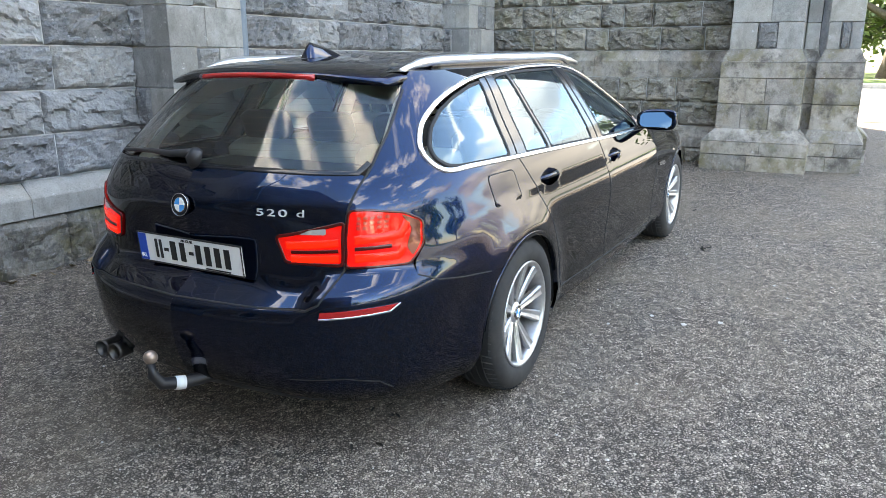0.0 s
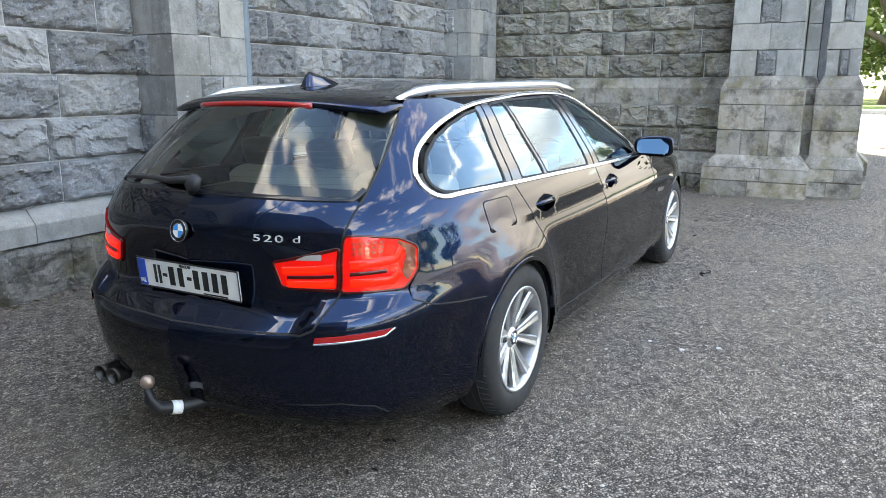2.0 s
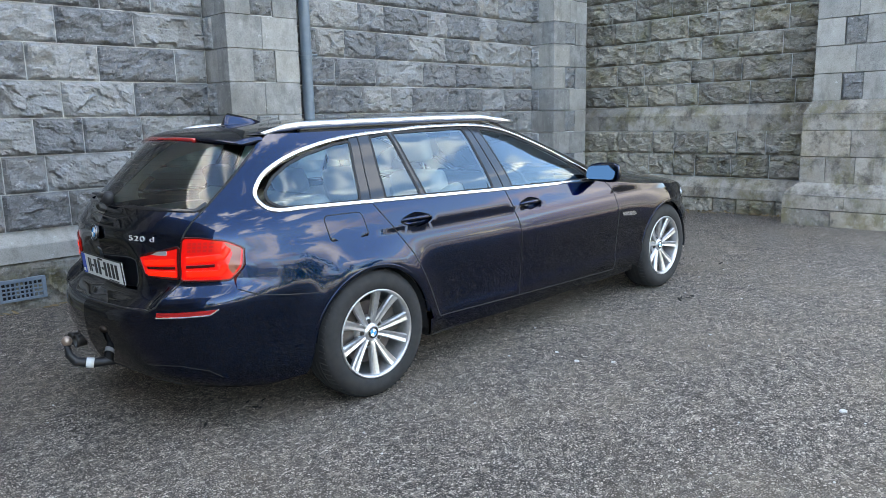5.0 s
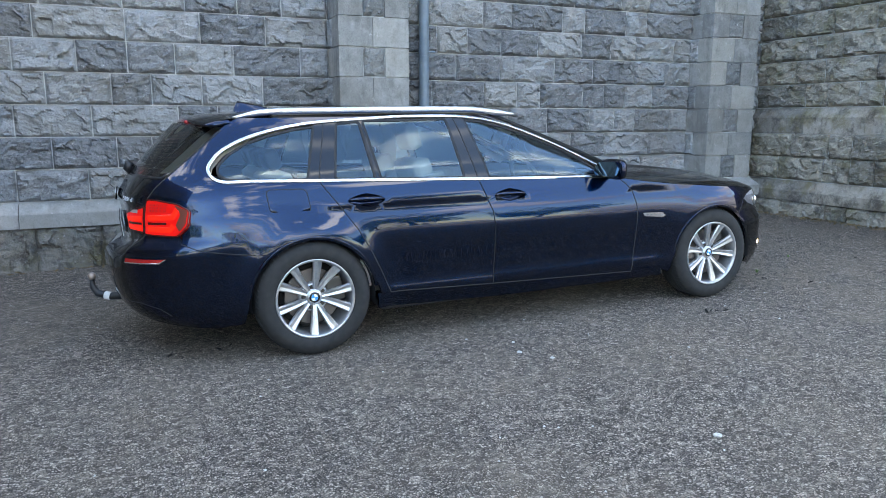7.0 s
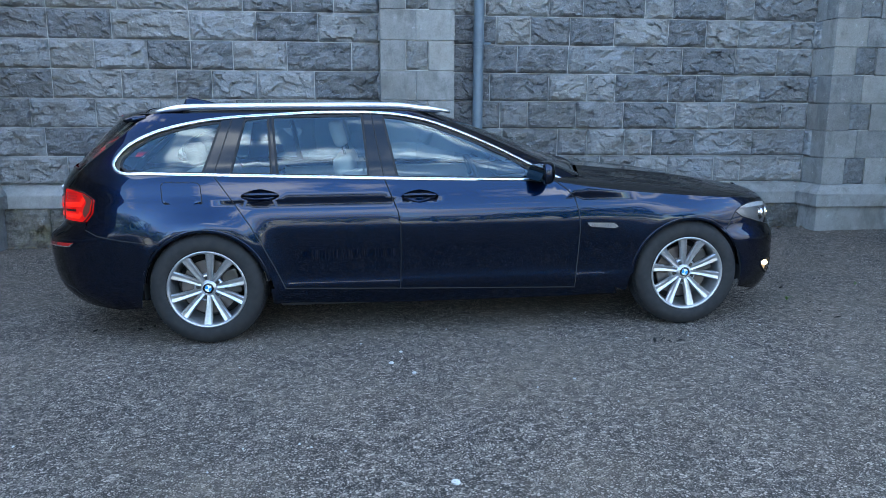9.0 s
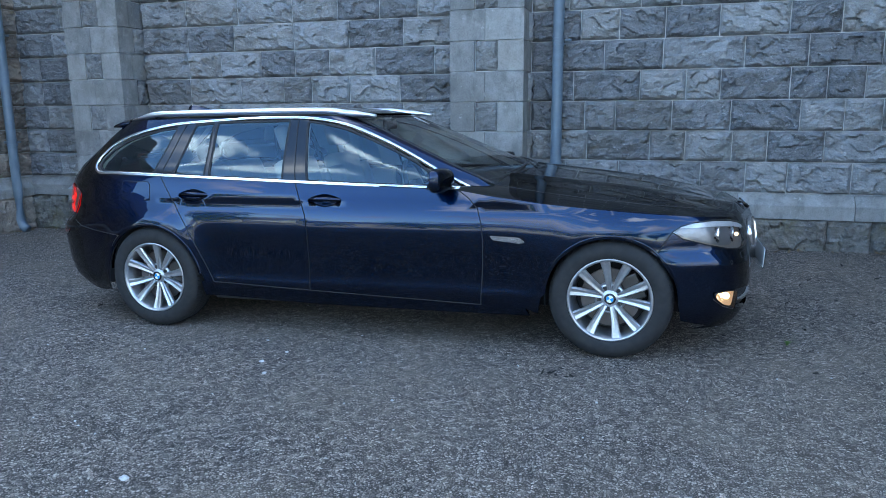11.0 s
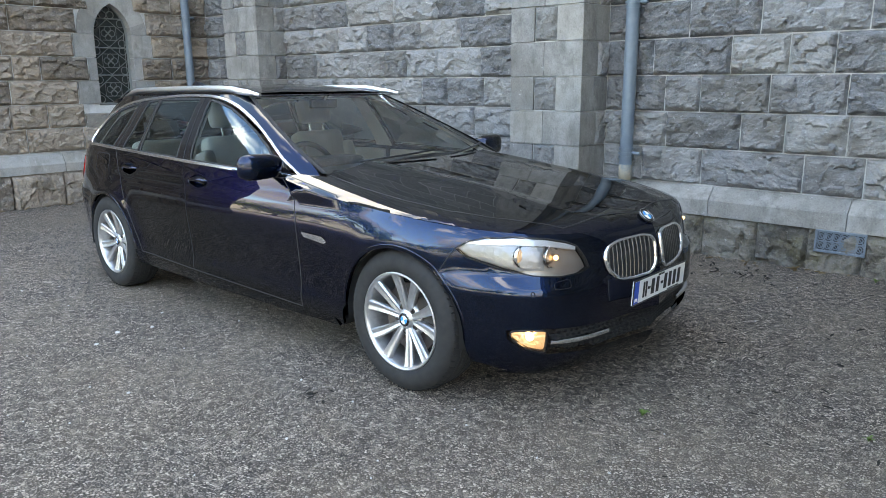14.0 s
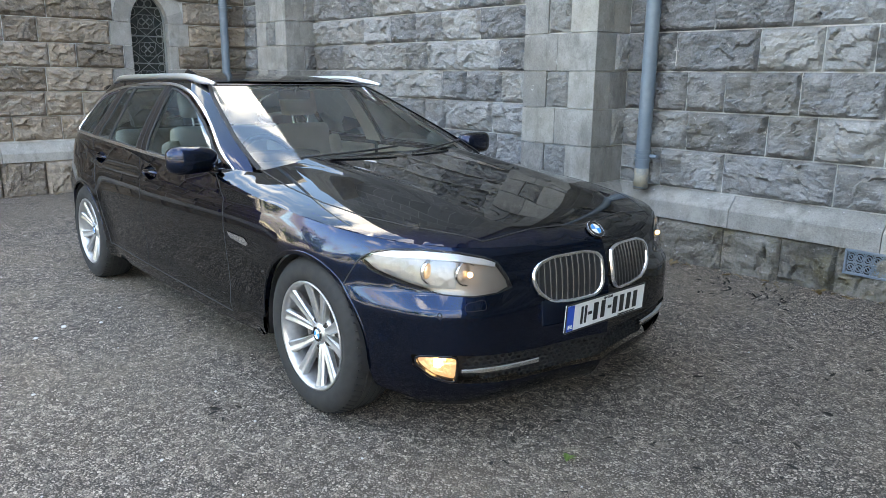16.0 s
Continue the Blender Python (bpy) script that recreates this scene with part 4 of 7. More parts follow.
def skin(name, surf, outline, material, parent, side=1, cell=0.05, off=0.0, flange=0.014, label="", hole=None):
    """A sheet over a closed outline in the surface's own coordinates, with its edge turned in. side -1 keeps it at -y, +1 mirrors it."""
    pts = [Vector(p) for p in outline]
    x0, x1 = min(p.x for p in pts), max(p.x for p in pts)
    z0, z1 = min(p.y for p in pts), max(p.y for p in pts)
    inner = []
    nx, nz = max(2, int((x1 - x0) / cell)), max(2, int((z1 - z0) / cell))
    for i in range(1, nx):
        for j in range(1, nz):
            p = Vector((x0 + (x1 - x0) * i / nx, z0 + (z1 - z0) * j / nz))
            if inside(p, pts) and min((p - q).length for q in pts) > cell * 0.35:
                if not hole or (not inside(p, hole) and min((p - q).length for q in hole) > 0.012):
                    inner.append(p)
    cut_out = [Vector(p) for p in hole] if hole else []
    k, m = len(pts), len(cut_out)
    ring_edges = [(k + i, k + (i + 1) % m) for i in range(m)]
    vs, _, faces, _, _, _ = delaunay_2d_cdt(pts + cut_out + inner, ring_edges, [list(range(k))], 1, 1e-6)
    if hole:
        faces = [f for f in faces if not inside(sum((vs[i] for i in f), Vector((0, 0))) / len(f), cut_out)]
    flip = -1 if isinstance(surf, Wrap) else 1
    co, no = [], []
    for v in vs:
        p, n = surf.at(v.x, v.y, off)
        sy = side if isinstance(surf, Wrap) else 1
        co.append(Vector((p.x, p.y * sy, p.z)))
        no.append(Vector((n.x, n.y * sy, n.z)))
    tris = []
    for f in faces:
        a, b, c = (co[i] for i in f[:3])
        m = (b - a).cross(c - a)
        tris.append(tuple(f) if m.dot(no[f[0]] + no[f[1]] + no[f[2]]) > 0 else tuple(f[::-1]))
    if flange:
        k = len(pts)
        rim = []
        for p in pts:
            q, n = surf.at(p.x, p.y, off)
            sy = side if isinstance(surf, Wrap) else 1
            rim.append((Vector((q.x, q.y * sy, q.z)), Vector((n.x, n.y * sy, n.z))))
        base = len(co)
        for i, (q, n) in enumerate(rim):
            t = rim[(i + 1) % k][0] - rim[i - 1][0]
            s = t.cross(n).normalized() if t.length > 1e-9 else n
            mid = sum((r[0] for r in rim), Vector()) / k
            if s.dot(q - mid) < 0:
                s = -s
            co += [q, q - n * flange]
            no += [s, s]
        for i in range(k):
            j = (i + 1) % k
            tris.append((base + 2 * i, base + 2 * j, base + 2 * j + 1, base + 2 * i + 1))
    me = bpy.data.meshes.new(name)
    me.from_pydata([tuple(c) for c in co], [], tris)
    me.polygons.foreach_set("use_smooth", [True] * len(me.polygons))
    me.normals_split_custom_set_from_vertices([tuple(n) for n in no])
    me.materials.append(material)
    return part(name, me, material, parent, label)


def ribbon(name, surf, line, material, parent, side=1, width=0.004, off=0.001, thick=0.003, closed=False, label=""):
    """A narrow strip laid along a line of the surface."""
    bm = bmesh.new()
    rows = []
    sy = side if isinstance(surf, Wrap) else 1
    ps = [surf.at(p[0], p[1], 0.0) for p in line]
    k = len(ps)
    for i, (p, n) in enumerate(ps):
        a = ps[i - 1][0] if closed or i else p
        b = ps[(i + 1) % k][0] if closed or i < k - 1 else p
        w = width[i] if isinstance(width, list) else width
        s = (b - a).normalized().cross(n)
        row = []
        for q in (p - s * w / 2 + n * (off - thick), p - s * w / 2 + n * off, p - s * w * 0.3 + n * (off + w * 0.06), p + s * w * 0.3 + n * (off + w * 0.06), p + s * w / 2 + n * off, p + s * w / 2 + n * (off - thick)):
            row.append(bm.verts.new((q.x, q.y * sy, q.z)))
        rows.append(row)
    for i in range(k if closed else k - 1):
        a, b = rows[i], rows[(i + 1) % k]
        for j in range(5):
            bm.faces.new((a[j], a[j + 1], b[j + 1], b[j]))
    bmesh.ops.recalc_face_normals(bm, faces=bm.faces)
    return part(name, bm, material, parent, label, smooth=True)


def spread(wrap, pts, front, step, closed):
    """Points in metres (x, height), or ('y', half width, height), filled in evenly and put into the wrap's coordinates."""
    out = []
    n = len(pts)
    for i in range(n if closed else n - 1):
        a, b = pts[i], pts[(i + 1) % n]
        if a[0] != "y" and b[0] != "y":
            out += [(wrap.of_x(q[0], q[1]), q[1]) for q in fine([a, b], step, False)[:-1]]
        elif a[0] == "y" and b[0] == "y":
            out += [(wrap.of_y(q[0], q[1], front), q[1]) for q in fine([a[1:3], b[1:3]], step, False)[:-1]]
        else:
            ua, ub = ((wrap.of_y(q[1], q[2], front), q[2]) if q[0] == "y" else (wrap.of_x(q[0], q[1]), q[1]) for q in (a, b))
            out += [tuple(q) for q in fine([ua, ub], step, False)[:-1]]
    if not closed:
        q = pts[-1]
        out.append((wrap.of_y(q[1], q[2], front), q[2]) if q[0] == "y" else (wrap.of_x(q[0], q[1]), q[1]))
    return [Vector(q) for q in out]


def side_line(wrap, pts, step=0.025, closed=True):
    front = next((p[3] for p in pts if p[0] == "y"), False)
    return spread(wrap, [p[:3] if p[0] == "y" else tuple(p) for p in pts], front, step, closed)


def arc(cx, cz, r, a0, a1, n=22):
    return [(cx + r * math.cos(radians(a0 + (a1 - a0) * i / n)), cz + r * math.sin(radians(a0 + (a1 - a0) * i / n))) for i in range(n + 1)]


def belt(x):
    return 1.012 - 0.034 * x


car = root("estate_car", "dark blue metallic estate car parked on the asphalt", "car", at=TILT)

# the window line: rear tip, over the roof, down the windscreen pillar
DLO_TOP = [(2.17, 0.945), (1.99, 1.03), (1.84, 1.108), (1.69, 1.18), (1.52, 1.252), (1.35, 1.312), (1.18, 1.348), (0.98, 1.365), (0.6, 1.366), (0.2, 1.347), (-0.02, 1.325), (-0.20, 1.289), (-0.33, 1.248), (-0.44, 1.192), (-0.51, 1.125), (-0.525, 1.08)]
DLO_LOW = [(-0.50, 1.042), (-0.44, 1.024)] + [(x, belt(x) + 0.002) for x in (-0.3, 0.06, 0.5, 1.07, 1.6, 2.0)]
DOOR_LOW = lambda x: 0.343 - 0.0305 * x
B_SHUT = [(1.068, belt(1.068)), (1.105, 0.88), (1.145, 0.78), (1.158, 0.69), (1.157, 0.5), (1.149, DOOR_LOW(1.149))]
C_SHUT = [(0.066, belt(0.066)), (0.165, 0.875), (0.275, 0.715), (0.345, 0.585), (0.40, 0.47), (0.46, DOOR_LOW(0.46))]
A_SHUT = [(2.11, 0.936), (2.18, 0.89), (2.228, 0.835), (2.252, 0.75), (2.261, 0.658), (2.255, 0.5), (2.239, DOOR_LOW(2.239))]


def flank(side):
    """All that belongs to one flank of the car."""
    S = dict(side=side)
    rear_door_line = [(x, belt(x)) for x in (1.068, 0.7, 0.35, 0.066)] + C_SHUT[1:] + [(x, DOOR_LOW(x)) for x in (0.8, 1.149)] + B_SHUT[-2:0:-1]
    front_door_line = [(x, belt(x)) for x in (2.11, 1.7, 1.35, 1.068)] + B_SHUT[1:] + [(x, DOOR_LOW(x)) for x in (1.6, 2.0)] + A_SHUT[::-1][:-1]
    def cup_line(x, k=1.0):
        z = 0.895 - 0.02 * x
        return [Vector((x + 0.112 * k * math.cos(t), z + 0.040 * k * math.sin(t) * (1 - 0.3 * abs(math.cos(t))))) for t in (2 * math.pi * i / 32 for i in range(32))]

    rear_door = skin("rear_door", LOW, side_line(LOW, rear_door_line), M_PAINT, car, hole=cup_line(0.335), **S)
    front_door = skin("front_door", LOW, side_line(LOW, front_door_line), M_PAINT, car, hole=cup_line(1.277), **S)
    for d, line in ((rear_door, rear_door_line), (front_door, front_door_line)):
        ribbon("door_seal", LOW, side_line(LOW, line), M_RUBBER_AND_SHADE, d, width=0.006, off=0.0008, closed=True, **S)
    # sill
    sill = [(x, DOOR_LOW(x)) for x in (2.50, 2.0, 1.2, 0.46, 0.375)] + [(0.385, 0.235), (1.2, 0.215), (2.0, 0.215), (2.52, 0.22)]
    skin("sill", LOW, side_line(LOW, sill), M_PAINT, car, **S)
    # quarter panel with the rear pillar
    # rear quarter below the belt
    tail_low = [(-0.60, 0.735), (-0.68, 0.70)]
    quarter = [(x, belt(x)) for x in (0.066, -0.2, -0.44)] + [(-0.62, 1.03), ("y", 0.625, 1.04, False), ("y", 0.618, 1.0, False), ("y", 0.610, 0.94, False), (-0.80, 0.935), (-0.70, 0.908), (-0.635, 0.875), (-0.645, 0.80), (-0.69, 0.745), (-0.70, 0.70), (-0.62, 0.665), (-0.48, 0.64), (-0.33, 0.625)]
    quarter += [p for p in arc(0.0, HUB, ARCH, 127, 20)][0:] + [(0.375, 0.40), (0.40, DOOR_LOW(0.4))] + C_SHUT[::-1][:-1]
    q = skin("quarter_panel", LOW, side_line(LOW, quarter, 0.02), M_PAINT, car, cell=0.04, **S)
    # rear pillar round the quarter window up to the roof
    pillar = [(-0.44, belt(-0.44)), (-0.62, 1.03), ("y", 0.625, 1.04, False), ("y", 0.622, 1.10, False), ("y", 0.607, 1.18, False), ("y", 0.587, 1.26, False), ("y", 0.57, 1.31, False), ("y", 0.545, ROOF_Z, False)]
    pillar += [(x, ROOF_Z) for x in (-0.3, 0.0, 0.3, 0.6, 0.9, 1.12)] + [(x, z + 0.004) for x, z in DLO_TOP[6:]] + [(-0.50, 1.04)]
    skin("rear_pillar", HIGH, side_line(HIGH, pillar, 0.02), M_PAINT, car, cell=0.04, **S)
    skin("pillar_trim", HIGH, side_line(HIGH, pillar, 0.03), M_CARPET, car, cell=0.08, off=-0.06, flange=0.0, **S)
    # windscreen pillar
    apillar = [(2.17, 0.94)] + [(x, z + 0.004) for x, z in DLO_TOP[1:7]] + [(1.12, ROOF_Z), (1.22, ROOF_Z), ("y", 0.545, ROOF_Z, True), ("y", 0.60, 1.30, True), ("y", 0.655, 1.2, True), ("y", 0.705, 1.1, True), ("y", 0.745, 1.0, True), ("y", 0.77, 0.94, True)]
    skin("windscreen_pillar", HIGH, side_line(HIGH, apillar, 0.02), M_PAINT, car, cell=0.04, **S)
    skin("pillar_trim", HIGH, side_line(HIGH, apillar, 0.03), M_CARPET, car, cell=0.06, off=-0.03, flange=0.0, **S)
    # front wing
    top = [(x, shoulder_at(x)) for x in (2.11, 2.3, 2.6, 2.9, 3.1, 3.3, 3.42)]
    wing = top + [(3.40, 0.770), (3.33, 0.752), (3.285, 0.722), (3.24, 0.655)] + arc(WHEELBASE, HUB, ARCH, 47, 175) + [(2.59, 0.34), (2.57, 0.24), (2.5, DOOR_LOW(2.5)), (2.3, DOOR_LOW(2.3))] + A_SHUT[::-1][:-1]
    w = skin("front_wing", LOW, side_line(LOW, wing, 0.02), M_PAINT, car, cell=0.04, **S)
    # gill on the wing
    gill = rounded([(2.300, 0.687), (2.322, 0.662), (2.475, 0.646), (2.505, 0.656), (2.47, 0.681)], 0.008)
    skin("wing_gill", LOW, side_line(LOW, [tuple(p) for p in gill], 0.02), M_CHROME, car, off=0.004, cell=0.03, label="chrome indicator gill", **S)
    # sharp crease where wing and quarter lines meet
    ribbon("panel_gap", LOW, side_line(LOW, [(-0.70, 0.70), (-0.62, 0.665), (-0.48, 0.64), (-0.325, 0.622)], 0.02, False), M_RUBBER_AND_SHADE, q, width=0.005, off=0.0008, **S)
    ribbon("panel_gap", LOW, side_line(LOW, [(3.285, 0.722), (3.24, 0.655), (3.21, 0.605)], 0.02, False), M_RUBBER_AND_SHADE, w, width=0.005, off=0.0008, **S)
    # wheel arch lips
    for cx in (0.0, WHEELBASE):
        ribbon("arch_lip", LOW, side_line(LOW, arc(cx, HUB, ARCH + 0.012, 172, 8, 40), 0.02, False), M_PAINT, q if cx == 0 else w, width=0.014, off=0.0008, thick=0.03, **S)
    # fuel flap on the right flank only
    if side < 0:
        flap = rounded([(-0.238, 0.975), (-0.012, 0.970), (0.004, 0.842), (-0.224, 0.848)], 0.03)
        flap = [tuple(p) for p in flap]
        fl = skin("fuel_flap", LOW, side_line(LOW, flap), M_PAINT, q, off=0.001, **S)
        ribbon("flap_gap", LOW, side_line(LOW, flap), M_RUBBER_AND_SHADE, fl, width=0.005, off=0.0012, closed=True, **S)
    # windows: panes, black pillars, bright frame
    panes = {"quarter_window": [(0.005, belt(0.0) + 0.012), (0.095, 1.318), (-0.02, 1.305), (-0.19, 1.268), (-0.31, 1.228), (-0.41, 1.172), (-0.475, 1.11), (-0.48, 1.07), (-0.44, 1.042), (-0.38, 1.034)],
             "rear_door_vent_window": [(0.165, belt(0.16) + 0.012), (0.405, belt(0.4) + 0.012), (0.375, 1.345), (0.235, 1.332)],
             "rear_door_window": [(0.44, belt(0.44) + 0.012), (0.976, belt(0.97) + 0.012), (0.945, 1.35), (0.40, 1.347)],
             "front_door_window": [(1.147, belt(1.14) + 0.012), (1.98, belt(1.98) + 0.012), (2.0, 0.985), (1.84, 1.085), (1.68, 1.162), (1.51, 1.232), (1.345, 1.292), (1.18, 1.33), (1.072, 1.342)]}
    for nm, line in panes.items():
        pane = skin(nm, HIGH, side_line(HIGH, [tuple(p) for p in rounded(line, 0.018)]), M_GLASS, car, off=-0.004, flange=0.0, cell=0.08, **S)
        pane.visible_shadow = False
        ribbon("window_seal", HIGH, side_line(HIGH, [tuple(p) for p in rounded(line, 0.018)]), M_RUBBER_AND_SHADE, pane, width=0.014, off=-0.001, thick=0.01, closed=True, **S)
    for nm, line in (("centre_pillar", [(0.976, belt(0.97)), (1.15, belt(1.15)), (1.075, 1.352), (0.945, 1.355)]), ("rear_door_pillar", [(0.005, belt(0.0)), (0.165, belt(0.16)), (0.235, 1.342), (0.095, 1.328)]),
                     ("window_divider", [(0.405, belt(0.4)), (0.44, belt(0.44)), (0.40, 1.355), (0.375, 1.355)]), ("mirror_triangle", [(1.98, belt(1.98)), (2.13, 0.95), (2.0, 1.0)])):
        pl = skin(nm, HIGH, side_line(HIGH, line), M_TRIM, car, off=-0.001, cell=0.06, **S)
        if nm == "centre_pillar":
            skin("pillar_trim", HIGH, side_line(HIGH, line), M_CARPET, car, off=-0.03, cell=0.08, flange=0.0, **S)
            ribbon("door_gap", HIGH, side_line(HIGH, [(1.068, belt(1.068)), (1.0, 1.36)], 0.03, False), M_RUBBER_AND_SHADE, pl, width=0.006, off=0.001, **S)
        if nm == "rear_door_pillar":
            ribbon("door_gap", HIGH, side_line(HIGH, [(0.066, belt(0.066)), (0.16, 1.34)], 0.03, False), M_RUBBER_AND_SHADE, pl, width=0.006, off=0.001, **S)
    ring = DLO_TOP + DLO_LOW
    soft = []
    for i in range(len(ring)):
        a, b, c, d = (Vector(ring[(i + k) % len(ring)]) for k in (-1, 0, 1, 2))
        bend = (c - b).length < 0.4 and b.x < 1.9 and c.x < 1.9
        for k in range(6 if bend else 1):
            t = k / 6
            soft.append(tuple(b * (2 * t ** 3 - 3 * t * t + 1) + c * (3 * t * t - 2 * t ** 3) + ((c - a) * (t ** 3 - 2 * t * t + t) + (d - b) * (t ** 3 - t * t)) * 0.45))
    frame_line = side_line(HIGH, soft, 0.02)
    ribbon("window_frame", HIGH, frame_line, M_CHROME, car, width=[0.015 if p.x > 1.2 else 0.019 if p.x > -0.2 else 0.019 + 0.016 * min(1, (-0.2 - p.x) / 0.25) for p in frame_line], off=0.006, thick=0.012, closed=True, label="satin chrome window surround", **S)
    # door handles in their cups
    for x, d in ((0.335, rear_door), (1.277, front_door)):
        z = 0.895 - 0.02 * x
        bm = bmesh.new()
        rings = []
        for k, deep in ((1.0, 0.0), (0.96, 0.008), (0.80, 0.022), (0.5, 0.030), (0.15, 0.032)):
            row = [LOW.at(q.x, q.y, -deep)[0] for q in cup_line(x, k)]
            rings.append([bm.verts.new((q.x, q.y * side, q.z)) for q in row])
        for a, b in zip(rings, rings[1:]):
            for i in range(32):
                bm.faces.new((a[i], a[(i + 1) % 32], b[(i + 1) % 32], b[i]))
        bm.faces.new(rings[-1])
        bmesh.ops.recalc_face_normals(bm, faces=bm.faces)
        part("handle_cup", bm, M_PAINT, d, smooth=True)
        bm = bmesh.new()
        pts = []
        for k in range(11):
            t = -1 + k / 5
            p, n = LOW.at(x + 0.112 * t, z + 0.006, -0.006 + 0.018 * (1 - t * t))
            pts.append((p.x, p.y * side, p.z))
        sweep(bm, pts, [0.004 + 0.0085 * (1 - (-1 + k / 5) ** 4) for k in range(11)], 10)
        part("door_handle", bm, M_PAINT, d, smooth=True)
    # roof rail
    bm = bmesh.new()
    pts, rad = [], []
    for k in range(29):
        x = 1.50 - 1.85 * k / 28
        y = roof_edge(min(1.0, max(-0.25, x))) - 0.045
        lift = 0.030 * min(1.0, (k / 28) / 0.16, (1 - k / 28) / 0.12) ** 0.7
        pts.append((x, y * side, roof_height(x, y) + lift - 0.006))
        rad.append(0.024 if 1 < k < 27 else 0.014)
    sweep(bm, pts, rad, 12, flat=0.85)
    rail = part("roof_rail", bm, M_RAIL, car, "brushed aluminium roof rail", smooth=True)
    bm = bmesh.new()
    sweep(bm, [(x, y, z - 0.022) for x, y, z in pts[3:-3]], 0.013, 8, flat=1.3)
    part("rail_base", bm, M_TRIM, rail, smooth=True)
    # door mirror
    bm = bmesh.new()
    bmesh.ops.create_icosphere(bm, subdivisions=4, radius=1.0)
    for v in bm.verts:
        c = v.co.copy()
        for ax in range(3):
            v.co[ax] = math.copysign(abs(c[ax]) ** 0.62, c[ax])
        v.co.x = v.co.x * 0.075 * (1.0 - 0.25 * v.co.y) if v.co.x > 0 else v.co.x * 0.018
        v.co.y *= 0.132
        v.co.z = v.co.z * (0.072 + 0.010 * c.y)
        v.co.x -= 0.03 * abs(c.y) * 0.3
    bmesh.ops.transform(bm, matrix=Matrix.Translation((2.015, 0.958 * side, 1.002)) @ Matrix.Diagonal((0.95, side * 0.95, 0.92, 1)), verts=bm.verts)
    if side < 0:
        bmesh.ops.reverse_faces(bm, faces=bm.faces)
    mir = part("door_mirror", bm, M_PAINT, car, smooth=True)
    bm = bmesh.new()
    line = rounded([(-0.105, -0.05), (0.105, -0.058), (0.112, 0.058), (-0.10, 0.05)], 0.035, 5)
    f = bm.faces.new([bm.verts.new((1.973, (0.958 + p[0] * 0.93) * side, 1.002 + p[1] * 0.9)) for p in line])
    bmesh.ops.recalc_face_normals(bm, faces=bm.faces)
    ex = bmesh.ops.extrude_face_region(bm, geom=[f])
    for v in ex["geom"]:
        if isinstance(v, bmesh.types.BMVert):
            v.co.x += 0.02
    bmesh.ops.transform(bm, matrix=Matrix.Translation((1.973, 0.958 * side, 1.002)) @ pose(0, 0, 0, 0, 23, -15 * side) @ Matrix.Translation((-1.98, -0.958 * side, -1.002)), verts=bm.verts)
    part("mirror_glass", bm, M_MIRROR, mir, "door mirror glass")
    bm = bmesh.new()
    sweep(bm, [(2.01, 0.80 * side, 0.95), (2.015, 0.87 * side, 0.953), (2.015, 0.92 * side, 0.965)], [0.03, 0.024, 0.03], 10, flat=0.5)
    part("mirror_arm", bm, M_TRIM, mir, smooth=True)
    # wheel arch liners
    for cx in (0.0, WHEELBASE):
        bm = bmesh.new()
        rings = []
        for yy in (0.895, 0.55):
            rings.append([bm.verts.new((cx + (ARCH + 0.004) * math.cos(a), yy * side, HUB + (ARCH + 0.004) * math.sin(a))) for a in (math.pi * k / 24 for k in range(-1, 26))])
        for a, b in zip(rings[0], rings[0][1:]):
            i = rings[0].index(a)
            bm.faces.new((a, b, rings[1][i + 1], rings[1][i]))
        bm.faces.new(rings[1])
        bmesh.ops.recalc_face_normals(bm, faces=bm.faces)
        part("arch_liner", bm, M_RUBBER_AND_SHADE, car)


for sd in (-1, 1):
    flank(sd)


def end_skin(name, wrap, half, front, material, cell=0.04, off=0.0, flange=0.014, label="", parent=None):
    """A sheet across nose or tail, as one mesh over both halves. half goes from the middle below to the middle above."""
    obs = [skin(name, wrap, half, material, parent or car, sd, cell, off, 0.0) for sd in (-1, 1)]
    a, b = obs
    bm = bmesh.new()
    bm.from_mesh(a.data)
    bm.from_mesh(b.data)
    me = bpy.data.meshes.new(name)
    bm.to_mesh(me)
    bm.free()
    me.polygons.foreach_set("use_smooth", [True] * len(me.polygons))
    nrm = []
    for o in obs:
        k = len(o.data.vertices)
        buf = [None] * k
        for lp, cn in zip(o.data.loops, o.data.corner_normals):
            buf[lp.vertex_index] = tuple(cn.vector)
        nrm += [x or (0, 0, 1) for x in buf]
    me.normals_split_custom_set_from_vertices(nrm)
    me.materials.append(material)
    for o in obs:
        bpy.data.objects.remove(o)
    return part(name, me, material, parent or car, label)


def mid(wrap, z, front):
    return (wrap.x0f + SPAN_F if front else wrap.x0r - SPAN_R, z)


def run(wrap, pts, front, step=0.02):
    """A half outline across nose or tail; points as (half width, height), or ('x', x, height)."""
    return spread(wrap, [(p[1], p[2]) if p[0] == "x" else ("y", p[0], p[1]) for p in pts], front, step, True)


